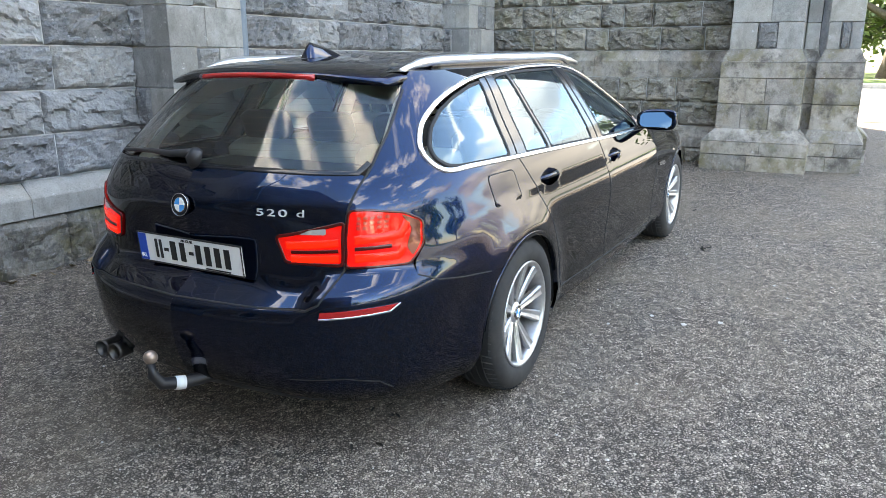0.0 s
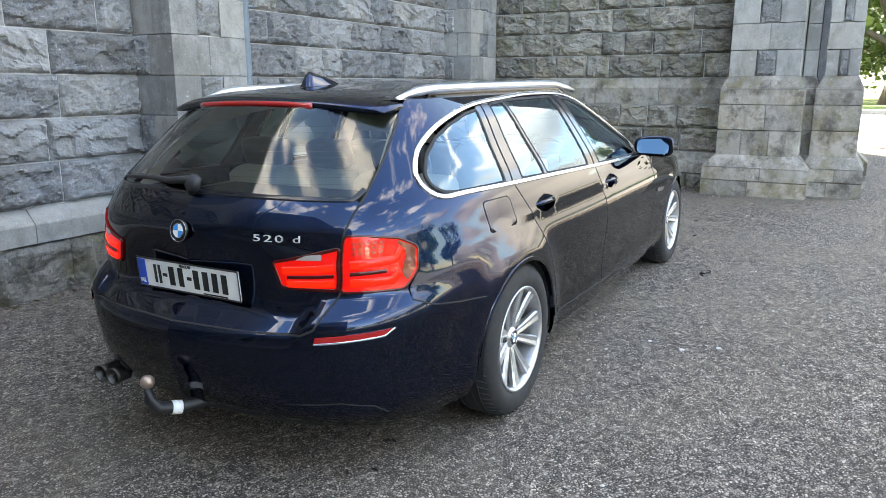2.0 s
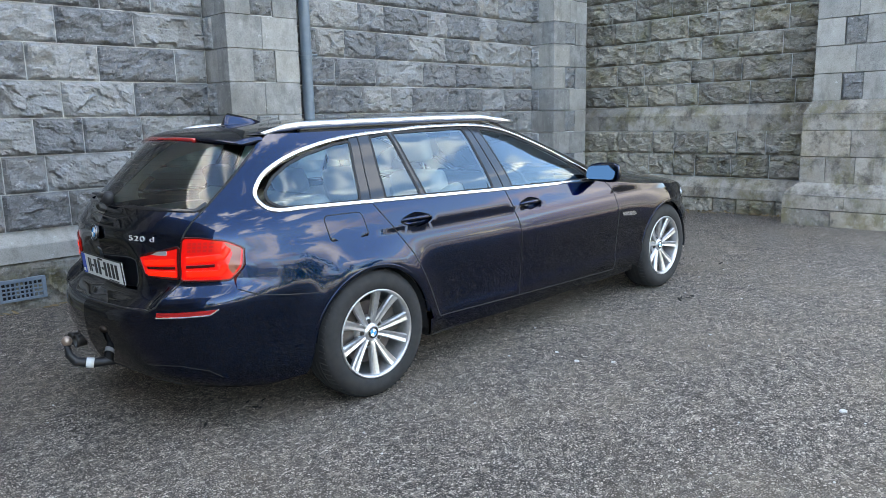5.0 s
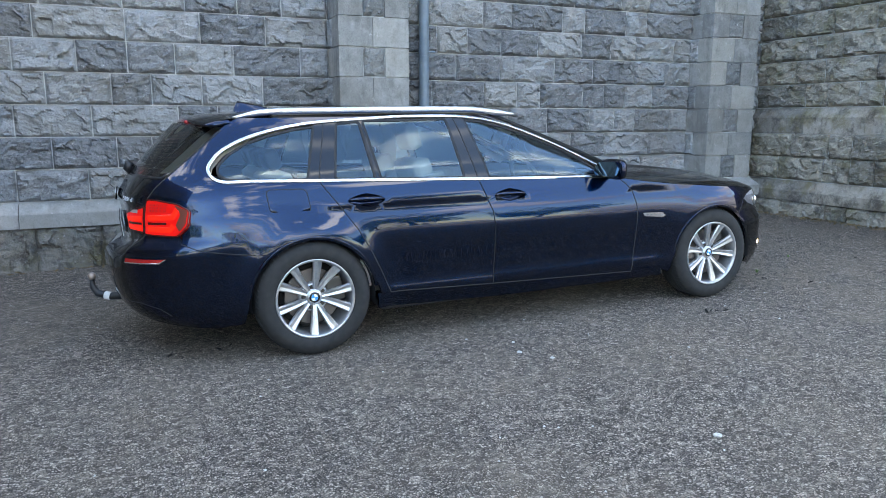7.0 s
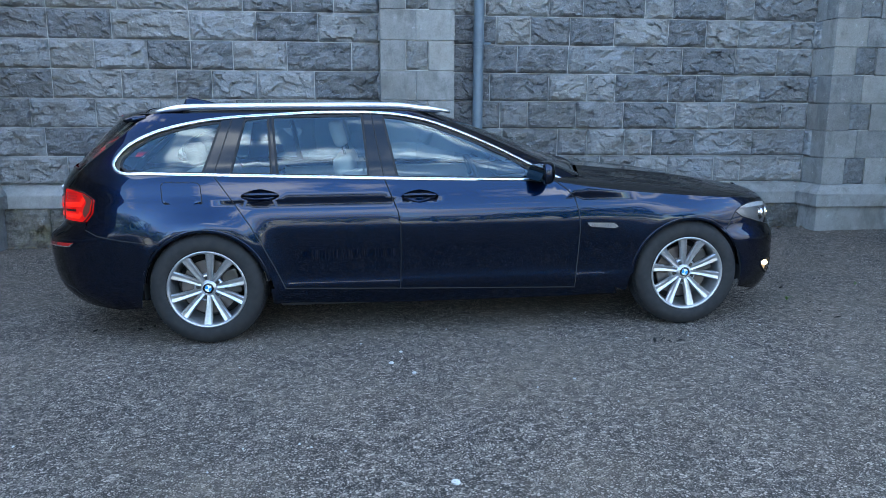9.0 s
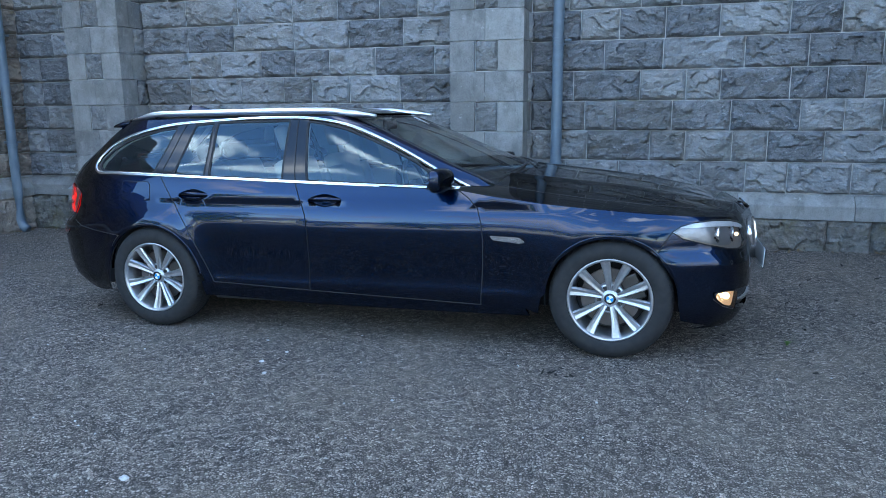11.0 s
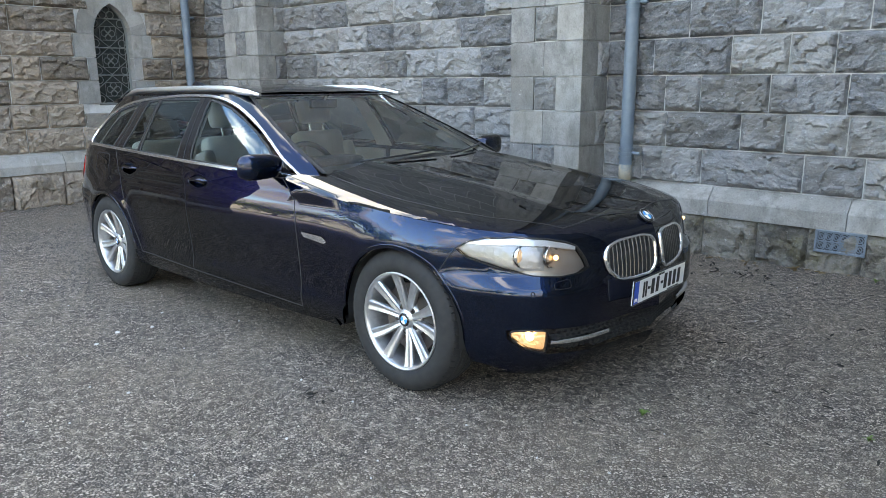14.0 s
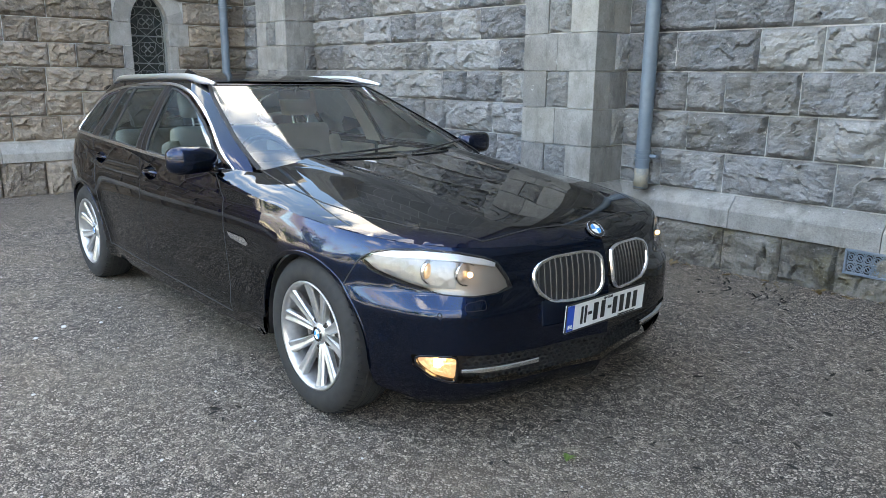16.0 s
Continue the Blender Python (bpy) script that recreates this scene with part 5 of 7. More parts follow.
# tail: bumper, tailgate, rear window
bumper = end_skin("rear_bumper", LOW, run(LOW, [(0, 0.30), (0.3, 0.295), (0.55, 0.25), (0.7, 0.215), ("x", -0.55, 0.20), ("x", -0.40, 0.225), ("x", -0.375, 0.33), ("x", -0.36, 0.45), ("x", -0.30, 0.57), ("x", -0.25, 0.615), ("x", -0.33, 0.625), ("x", -0.48, 0.64), ("x", -0.62, 0.665), ("x", -0.70, 0.70), ("x", -0.70, 0.748), (0.76, 0.738), (0.61, 0.740), (0.592, 0.69), (0.574, 0.640), (0.53, 0.620), (0.3, 0.614), (0, 0.614)], False), False, M_PAINT, cell=0.03)
tailgate = end_skin("tailgate", LOW, run(LOW, [(0, 0.618), (0.3, 0.618), (0.53, 0.624), (0.57, 0.643), (0.588, 0.69), (0.602, 0.74), (0.606, 0.93), (0.614, 1.0), (0.621, 1.04), (0.60, 1.05), (0.3, 1.058), (0, 1.062)], False), False, M_PAINT, cell=0.03)
rear_half = [(0.609, 1.056), (0.616, 1.08), (0.604, 1.18), (0.582, 1.27), (0.566, 1.32)]
rear_line = [(0.3, 1.062), (0.0, 1.066), (-0.3, 1.062)] + [(-y, z) for y, z in rear_half] + [(-0.3, 1.352), (0.0, 1.36), (0.3, 1.352)] + rear_half[::-1]
rear_window = skin("rear_window", REAR, fine(rear_line, 0.03), M_REARGLASS, car, cell=0.04, off=-0.002, flange=0.0)
rear_window.visible_shadow = False
ribbon_rows = [1.10 + 0.021 * k for k in range(10)]
for sd in (-1, 1):
    ribbon("tailgate_gap", HIGH, fine([(HIGH.of_y(a, b, False), b) for a, b in ((0.625, 1.04), (0.622, 1.10), (0.610, 1.18), (0.590, 1.26), (0.573, 1.31))], 0.02, False), M_RUBBER_AND_SHADE, tailgate, sd, 0.009, 0.001)
    ribbon("tailgate_gap", LOW, fine([(LOW.of_y(a, b, False), b) for a, b in ((0.624, 1.04), (0.617, 1.0), (0.609, 0.93), (0.605, 0.74), (0.59, 0.69), (0.572, 0.64), (0.53, 0.619), (0.3, 0.616), (0.0, 0.616))], 0.02, False), M_RUBBER_AND_SHADE, tailgate, sd, 0.007, 0.001)
    ribbon("window_edge", HIGH, fine([mid(HIGH, 1.062, False)] + [(HIGH.of_y(a, b, False), b) for a, b in ((0.3, 1.058), (0.60, 1.05), (0.615, 1.08))], 0.02, False), M_TRIM, rear_window, sd, 0.02, 0.001)
for z in ribbon_rows:
    ribbon("heating_wire", REAR, fine([(0.2 * (z - 1.08) - 0.56, z), (0.56 - 0.2 * (z - 1.08), z)], 0.05, False), M_WIRE, rear_window, 1, 0.0004, -0.006, 0.0004)
# glazing of the bumper's dark foot
end_skin("bumper_foot", LOW, run(LOW, [(0, 0.20), (0.45, 0.20), (0.55, 0.245), (0.3, 0.29), (0, 0.296)], False), False, M_PLASTIC, off=-0.01)
for sd in (-1, 1):
    # tail lamps: one on the tailgate, one on the corner
    inner = [tuple(p) for p in rounded([(LOW.of_y(0.388, 0.850, False), 0.850), (LOW.of_y(0.602, 0.898, False), 0.898), (LOW.of_y(0.598, 0.752, False), 0.752), (LOW.of_y(0.415, 0.762, False), 0.762)], 0.014)]
    lamp = skin("tail_lamp", LOW, fine(inner, 0.02), M_RED, car, sd, 0.025, 0.006, 0.02, "lit red tail lamp lens")
    outer = [(LOW.of_y(0.612, 0.937, False), 0.937)] + [(LOW.of_x(x, z), z) for x, z in ((-0.80, 0.935), (-0.70, 0.915), (-0.638, 0.878), (-0.655, 0.80), (-0.70, 0.752))] + [(LOW.of_y(0.76, 0.741, False), 0.741), (LOW.of_y(0.606, 0.745, False), 0.745)]
    outer = [tuple(p) for p in rounded(outer, 0.02)]
    lamp_b = skin("tail_lamp", LOW, fine(outer, 0.02), M_RED, car, sd, 0.025, 0.006, 0.02, "lit red tail lamp lens")
    # dark smoked rims, dark bands between the glowing bars, and the clear reversing light
    ribbon("lamp_rim", LOW, fine(inner, 0.02), M_LAMPDARK, lamp, sd, 0.012, 0.0072, 0.004, closed=True)
    ribbon("lamp_rim", LOW, fine(outer, 0.02), M_LAMPDARK, lamp_b, sd, 0.008, 0.0072, 0.004, closed=True)
    for z0, dz, y0 in ((0.832, 0.010, 0.425), (0.778, 0.004, 0.438)):
        ribbon("light_bar", LOW, fine([(LOW.of_y(y0, z0 - dz, False), z0 - dz), (LOW.of_y(0.588, z0, False), z0)], 0.02, False), M_REDBAR, lamp, sd, 0.026, 0.0072, 0.004)
    for z0, z1, x1, z2 in ((0.838, 0.846, -0.70, 0.885), (0.777, 0.776, -0.725, 0.800)):
        ribbon("light_bar", LOW, fine([(LOW.of_y(0.632, z0, False), z0), (LOW.of_y(0.735, z1, False), z1), (LOW.of_x(x1, z2), z2)], 0.02, False), M_REDBAR, lamp_b, sd, 0.030, 0.0072, 0.004)
    ribbon("lamp_band", LOW, fine([(LOW.of_y(0.44, 0.799, False), 0.799), (LOW.of_y(0.588, 0.804, False), 0.804)], 0.02, False), M_LAMPDARK, lamp, sd, 0.012, 0.0072, 0.004)
    ribbon("lamp_band", LOW, fine([(LOW.of_y(0.632, 0.808, False), 0.808), (LOW.of_y(0.72, 0.810, False), 0.810)], 0.02, False), M_LAMPDARK, lamp_b, sd, 0.013, 0.0072, 0.004)
    corner = [(LOW.of_x(x, z), z) for x, z in ((-0.715, 0.912), (-0.650, 0.880), (-0.665, 0.81), (-0.70, 0.765), (-0.715, 0.80), (-0.685, 0.86))]
    skin("smoked_corner", LOW, fine([tuple(p) for p in rounded(corner, 0.012)], 0.02), M_SMOKED, lamp_b, sd, 0.03, 0.0078, 0.002, "smoked clear lamp corner")
    for row in range(3):
        for col in range(5):
            y, z = 0.634 + 0.016 * col, 0.872 + 0.016 * row
            spot = [(LOW.of_y(y + a, z + b, False), z + b) for a, b in ((0, 0), (0.010, 0), (0.010, 0.010), (0, 0.010))]
            skin("lamp_diode", LOW, spot, M_REDDARK, lamp_b, sd, 0.03, 0.0072, 0.001)
    strip = [tuple(p) for p in rounded([(LOW.of_y(0.470, 0.860, False), 0.860), (LOW.of_y(0.505, 0.876, False), 0.876), (LOW.of_y(0.553, 0.880, False), 0.880), (LOW.of_y(0.553, 0.859, False), 0.859)], 0.006)]
    skin("reversing_lamp", LOW, fine(strip, 0.02), M_SILVERLENS, lamp, sd, 0.03, 0.0085, 0.002, "silver reversing lamp")
    # bumper reflector with its bright edge
    refl = [(LOW.of_y(0.578, 0.616, False), 0.616), (LOW.of_y(0.765, 0.620, False), 0.620), (LOW.of_y(0.745, 0.597, False), 0.597), (LOW.of_y(0.573, 0.592, False), 0.592)]
    rf = skin("bumper_reflector", LOW, fine(refl, 0.02), M_REDDARK, car, sd, 0.03, 0.004, 0.01, "red bumper reflector")
    ribbon("reflector_edge", LOW, fine([refl[3], refl[2], refl[1]], 0.02, False), M_CHROME, rf, sd, 0.006, 0.005)
# shelf crease under the tailgate, tow cover seam
ribbon("bumper_seam", LOW, fine([(LOW.of_y(0.45, 0.36, False), 0.36), (LOW.of_y(0.62, 0.36, False), 0.36), (LOW.of_y(0.70, 0.33, False), 0.33), (LOW.of_y(0.72, 0.29, False), 0.29)], 0.02, False), M_RUBBER_AND_SHADE, bumper, -1, 0.004, 0.0008)

# roof with spoiler, hood, windscreen
edge = [(x, flank_y(HIGH, x, ROOF_Z)) for x in [-0.45 + 0.05 * k for k in range(38)] if x <= 1.22]
front_edge = [(SCREEN.raw(y, ROOF_Z).x - 0.004, y) for y in (0.53, 0.4, 0.3, 0.2, 0.1, 0.0)]
half = [(x, y) for x, y in edge] + front_edge
outline = [(x, -y) for x, y in half] + [(x, y) for x, y in half[::-1][1:]]
outline = [p for i, p in enumerate(outline) if i == 0 or (Vector(p) - Vector(outline[i - 1])).length > 1e-4]
roof = skin("roof", ROOF, fine(outline, 0.04), M_PAINT, car, cell=0.06)
for sd in (-1, 1):
    ribbon("roof_strip", ROOF, [(x, sd * (flank_y(HIGH, x, ROOF_Z) - 0.06)) for x in [-0.40 + 0.05 * k for k in range(37)] if x < 1.2], M_TRIM, roof, 1, 0.012, 0.001)
screen_half = [(0.752, 0.965), (0.714, 1.1), (0.668, 1.2), (0.611, 1.3), (0.56, 1.366)]
screen_line = [(0.4, 0.98), (0.0, 0.985), (-0.4, 0.98)] + [(-y, z) for y, z in screen_half] + [(-0.3, 1.368), (0.3, 1.368)] + screen_half[::-1]
screen = skin("windscreen", SCREEN, fine(screen_line, 0.03), M_SCREEN, car, cell=0.04, off=-0.003, flange=0.0)
screen.visible_shadow = False
for sd in (-1, 1):
    ribbon("screen_edge", HIGH, fine([(HIGH.of_y(a, b, True), b) for a, b in ((0.74, 0.965), (0.705, 1.1), (0.655, 1.2), (0.60, 1.3), (0.548, 1.366))], 0.02, False), M_RUBBER_AND_SHADE, screen, sd, 0.022, 0.001)
ribbon("screen_edge", SCREEN, fine([(-0.545, 1.364), (0.545, 1.364)], 0.03, False), M_TRIM, screen, 1, 0.02, 0.001)


def nose_x(y):
    """Where hood and bumper surfaces meet, y off the middle."""
    x = 3.70
    for _ in range(14):
        x = 0.5 * x + 0.5 * LOW.raw(LOW.of_y(y, shoulder_at(x), True), shoulder_at(x)).x
    return x


hood_front = [(nose_x(y) - d, y) for y, d in ((0.53, 0.030), (0.45, 0.042), (0.36, 0.054), (0.2, 0.066), (0.0, 0.070))]
hood_half = [(2.30, 0.73), (2.6, 0.765), (2.9, 0.775), (3.15, 0.755), (3.35, 0.69), (3.47, 0.62)] + hood_front
hood_out = [(2.36, 0.4), (2.38, 0.0), (2.36, -0.4)] + [(x, -y) for x, y in hood_half] + [(x, y) for x, y in hood_half[::-1][1:]]
hood = skin("hood", HOOD, fine(hood_out, 0.03), M_PAINT, car, cell=0.035)
ribbon("hood_gap", HOOD, fine([(x, -y) for x, y in hood_half] + [(x, y) for x, y in hood_half[::-1][1:]], 0.03, False), M_RUBBER_AND_SHADE, hood, 1, 0.006, 0.001)


# wing tops and nose panel between hood and flanks
for sd in (-1, 1):
    outer = [(x, hood_edge(x)) for x in (2.11, 2.3, 2.6, 2.9, 3.1, 3.3, 3.4, 3.48)] + [(nose_x(y), y) for y in (0.66, 0.60)]
    line = [(2.11, 0.74)] + [(x, y + 0.001) for x, y in hood_half[:7]] + [(nose_x(0.53), 0.531)] + outer[::-1]
    skin("wing_top", HOOD, fine([(x, sd * y) for x, y in line], 0.03), M_PAINT, car, cell=0.03)
nose_half = [(x + 0.001, y) for x, y in hood_front]
nose_edge = [(nose_x(0.53 * (1 - k / 8)), 0.53 * (1 - k / 8)) for k in range(9)]
skin("nose_panel", HOOD, fine([(x, y) for x, y in nose_half] + [(x, -y) for x, y in nose_half[::-1][1:]] + [(x, -y) for x, y in nose_edge] + [(x, y) for x, y in nose_edge[::-1][1:]], 0.03), M_PAINT, car, cell=0.04)

# ---- nose: bumper, lamps, grilles ----
M_SLAT = plain("grey_chrome_slat", (0.10, 0.10, 0.104), 0.3, 1.0)
M_BROW_HIGHLIGHT = plain("pale_brow_highlight", (0.62, 0.62, 0.63), 0.3, 0.3)
M_BOWL = plain("satin_taupe_lamp_housing", (0.36, 0.32, 0.285), 0.35, 0.5)
cl = Nodes("cut_crystal_reflector")
cl_cut = cl.add("ShaderNodeTexVoronoi", Scale=42.0, Vector=cl.coords())
cl.set(Base_Color=(0.27, 0.27, 0.28, 1), Metallic=0.7, Roughness=0.3)
cl.bump(cl_cut.outputs["Distance"], 0.25, 0.006)
M_CRYSTAL = cl.mat
HEAD = [("x", 3.285, 0.722), ("x", 3.33, 0.752), ("x", 3.40, 0.770), (0.74, 0.776), (0.64, 0.764), (0.56, 0.744), (0.515, 0.722), (0.485, 0.665), (0.472, 0.628), (0.53, 0.612), (0.62, 0.606), (0.71, 0.616), (0.79, 0.645), ("x", 3.34, 0.685)]
KIDNEY = [(0.030, 0.700), (0.10, 0.717), (0.28, 0.713), (0.352, 0.693), (0.380, 0.653), (0.362, 0.592), (0.302, 0.550), (0.19, 0.538), (0.07, 0.543), (0.034, 0.578)]
# bumper skin above and beside the intake, up to lamps, grilles and the nose panel
chin = [(0, 0.372), (0.35, 0.374), (0.60, 0.386), (0.67, 0.392), (0.755, 0.395), (0.80, 0.388), (0.795, 0.345), (0.755, 0.300), (0.70, 0.278), (0.62, 0.272), (0.45, 0.256), (0, 0.246), (0, 0.150), (0.5, 0.158), (0.78, 0.175)]
chin += [("x", 3.48, 0.19), ("x", 3.345, 0.23), ("x", 3.33, 0.33), ("x", 3.315, 0.44), ("x", 3.24, 0.565), ("x", 3.21, 0.605), ("x", 3.24, 0.655), ("x", 3.285, 0.722), ("x", 3.34, 0.685), (0.79, 0.645), (0.71, 0.616), (0.62, 0.606), (0.53, 0.612), (0.472, 0.628), (0.485, 0.665), (0.515, 0.722), (0.56, 0.744), (0.64, 0.764)]
nose_top = [(y, shoulder_at(nose_x(y))) for y in [0.58 * (1 - k / 6) for k in range(7)]]
chin += [(y, z) for y, z in nose_top[:-1]] + [(0, nose_top[-1][1])]
front_bumper = end_skin("front_bumper", LOW, run(LOW, chin, True), True, M_PAINT)
wing_tips = []
for sd in (-1, 1):
    tip = [("x", 3.42, shoulder_at(3.42)), ("x", 3.40, 0.770), (0.74, 0.776), (0.64, 0.764), (0.58, nose_top[0][1])] + [("x", x, shoulder_at(x)) for x in (3.58, 3.5)]
    skin("wing_tip", LOW, run(LOW, tip, True), M_PAINT, car, sd, 0.03)
    line = run(LOW, HEAD, True)
    # lamp: dark bowl, lens and what shines inside
    head = skin("headlamp", LOW, line, M_LENS, car, sd, 0.03, 0.003, 0.0, "clear headlamp with its side lights on")
    head.visible_shadow = False
    skin("lamp_bowl", LOW, line, M_BOWL, head, sd, 0.03, -0.030, 0.0)
    bowl = run(LOW, [("x", 3.30, 0.720), ("x", 3.34, 0.748), ("x", 3.40, 0.762), (0.745, 0.762), (0.66, 0.752), (0.655, 0.70), (0.67, 0.632), (0.735, 0.635), (0.79, 0.655), ("x", 3.35, 0.692)], True)
    skin("crystal_reflector", LOW, bowl, M_CRYSTAL, head, sd, 0.03, -0.016, 0.01, "clear cut lamp reflector")
    ribbon("lamp_gap", LOW, line, M_RUBBER_AND_SHADE, head, sd, 0.005, 0.002, 0.02, closed=True)
    # pale brow strip, with the highlight along the lamp's top edge in its colour
    brow = run(LOW, [("x", 3.32, 0.745), ("x", 3.40, 0.765), (0.74, 0.771), (0.64, 0.759), (0.56, 0.739), (0.52, 0.722), (0.525, 0.708), (0.64, 0.734), (0.74, 0.743), ("x", 3.39, 0.742)], True)
    skin("lamp_brow", LOW, brow, M_BROW_HIGHLIGHT, head, sd, 0.03, -0.004, 0.01)
    for y, z, r in ((0.738, 0.697, 0.046), (0.635, 0.692, 0.046)):
        u = LOW.of_y(y, z, True)
        p, n = LOW.at(u, z, -0.035)
        p.y *= sd
        aim = Vector((1, 0.0, 0.0))
        frame_m = Matrix.Translation(p) @ aim.to_track_quat("Y", "Z").to_matrix().to_4x4()
        bm = bmesh.new()
        lathe(bm, [(r, 0.0), (r * 1.05, 0.012), (r, 0.018), (r * 0.86, 0.012), (r * 0.82, -0.01)], 28)
        bmesh.ops.transform(bm, matrix=frame_m, verts=bm.verts)
        part("lamp_ring", bm, M_CHROME, head, smooth=True)
        bm = bmesh.new()
        bmesh.ops.create_uvsphere(bm, u_segments=20, v_segments=12, radius=r * 0.8)
        bmesh.ops.transform(bm, matrix=frame_m @ Matrix.Diagonal((1, 0.5, 1, 1)), verts=bm.verts)
        part("lamp_eye", bm, M_LENS if y < 0.7 else plain("glowing_lamp_eye", (0.8, 0.62, 0.42), 0.12, 0.7, Emission_Color=(1.0, 0.6, 0.28, 1), Emission_Strength=0.03), head, smooth=True)
        if y < 0.7:
            bm = bmesh.new()
            bmesh.ops.create_uvsphere(bm, u_segments=12, v_segments=8, radius=0.011)
            bmesh.ops.transform(bm, matrix=frame_m @ Matrix.Translation((0.0, 0.035, 0.0)), verts=bm.verts)
            part("side_light", bm, M_WARM, head, smooth=True)
    # kidney grille
    kid = [(LOW.of_y(p.x, p.y, True), p.y) for p in fine([tuple(q) for q in rounded(KIDNEY, 0.03)], 0.012)]
    kidney = ribbon("kidney_grille", LOW, kid, M_CHROME, car, sd, 0.0105, 0.013, 0.03, True, "chrome-framed kidney grille")
    # flat black sheet stands in for the shade between the slats
    skin("grille_shade", LOW, kid, M_RUBBER_AND_SHADE, kidney, sd, 0.04, 0.003, 0.0)
    for k in range(11):
        y = 0.060 + 0.0285 * k
        zs = [z for z in (0.535 + 0.004 * i for i in range(46)) if inside((LOW.of_y(y, z, True), z), kid)]
        if len(zs) > 4:
            ribbon("grille_slat", LOW, [(LOW.of_y(y + 0.012 * (1 - i / 6), zs[0] + (zs[-1] - zs[0]) * i / 6, True), zs[0] + (zs[-1] - zs[0]) * i / 6) for i in range(7)], M_SLAT, kidney, sd, 0.0055, 0.006, 0.016)
    # lower intake: mesh, blade, fog lamp
    fogline = run(LOW, [tuple(p) for p in rounded([(0.688, 0.386), (0.755, 0.389), (0.793, 0.384), (0.788, 0.347), (0.75, 0.304), (0.70, 0.284), (0.684, 0.286)], 0.02)], True)
    fog = skin("fog_lamp", LOW, fogline, M_LENS, car, sd, 0.03, 0.0, 0.0, "lit amber-tinted fog lamp")
    fog.visible_shadow = False
    skin("fog_bowl", LOW, fogline, M_FOGLIT, fog, sd, 0.03, -0.02, 0.0)
    u = LOW.of_y(0.742, 0.356, True)
    p, n = LOW.at(u, 0.356, -0.012)
    bm = bmesh.new()
    bmesh.ops.create_uvsphere(bm, u_segments=14, v_segments=8, radius=0.017)
    bmesh.ops.translate(bm, vec=(p.x, p.y * sd, p.z), verts=bm.verts)
    part("fog_bulb", bm, M_FOGHOT, fog, smooth=True)
    ribbon("fog_surround", LOW, fogline, M_TRIM, fog, sd, 0.007, 0.002, 0.03, closed=True)
    ribbon("intake_blade", LOW, fine([(LOW.of_y(0.672, 0.326, True), 0.326), (LOW.of_y(0.50, 0.319, True), 0.319), (LOW.of_y(0.345, 0.316, True), 0.316)], 0.03, False), M_CHROME, front_bumper, sd, [0.014] * 3 + [0.019] * 30, -0.002, 0.02)
    wash = run(LOW, [tuple(p) for p in rounded([(0.585, 0.595), (0.655, 0.585), (0.665, 0.558), (0.59, 0.560)], 0.012)], True)
    ribbon("washer_cap_gap", LOW, wash, M_RUBBER_AND_SHADE, front_bumper, sd, 0.0016, 0.001, closed=True)
    for y, z in ((0.74, 0.545),):
        line = [(LOW.of_y(y, z, True) + 0.011 * math.cos(t), z + 0.011 * math.sin(t)) for t in (2 * math.pi * i / 14 for i in range(14))]
        ribbon("parking_sensor", LOW, line, M_RUBBER_AND_SHADE, front_bumper, sd, 0.003, 0.001, closed=True)
# black backing gives the intake its shaded depth by colour
intake = end_skin("intake_shade", LOW, run(LOW, [(0, 0.372), (0.35, 0.374), (0.68, 0.392), (0.68, 0.276), (0.45, 0.256), (0, 0.246)], True), True, M_RUBBER_AND_SHADE, off=-0.05, parent=front_bumper)
bm = bmesh.new()
for row in range(6):
    for col in range(-21, 22):
        y, z = 0.031 * (col + 0.5 * (row % 2)), 0.262 + 0.0205 * row
        if abs(y) > 0.655 or z < 0.250 + 0.04 * max(0.0, abs(y) - 0.3) / 0.35:
            continue
        hexa = []
        for k in range(6):
            t = math.pi / 3 * k + math.pi / 6
            yy, zz = y + 0.0165 * math.cos(t), z + 0.0145 * math.sin(t)
            p, n = LOW.at(LOW.of_y(yy, zz, True), zz, -0.022)
            hexa.append(Vector((p.x, math.copysign(p.y, yy), p.z)))
        c = sum(hexa, Vector()) / 6
        ring_o = [bm.verts.new(h) for h in hexa]
        ring_i = [bm.verts.new(c.lerp(h, 0.74) + Vector((0.002, 0, 0))) for h in hexa]
        ring_b = [bm.verts.new(c.lerp(h, 0.74) - Vector((0.018, 0, 0))) for h in hexa]
        for k in range(6):
            j = (k + 1) % 6
            bm.faces.new((ring_o[k], ring_o[j], ring_i[j], ring_i[k]))
            bm.faces.new((ring_i[k], ring_i[j], ring_b[j], ring_b[k]))
part("intake_mesh", bm, M_RUBBER_AND_SHADE, front_bumper, "black honeycomb intake mesh")


# ---- plates and badges ----
def letters(name, text, size, material, parent, at, depth=0.0012):
    cu = bpy.data.curves.new(name, "FONT")
    cu.body, cu.size, cu.extrude, cu.align_x, cu.align_y = text, size, depth, "CENTER", "CENTER"
    tmp = bpy.data.objects.new(name, cu)
    scene.collection.objects.link(tmp)
    me = bpy.data.meshes.new_from_object(tmp.evaluated_get(bpy.context.evaluated_depsgraph_get()))
    bpy.data.objects.remove(tmp)
    me.materials.clear()
    me.materials.append(material)
    return part(name, me, material, parent, at=at)


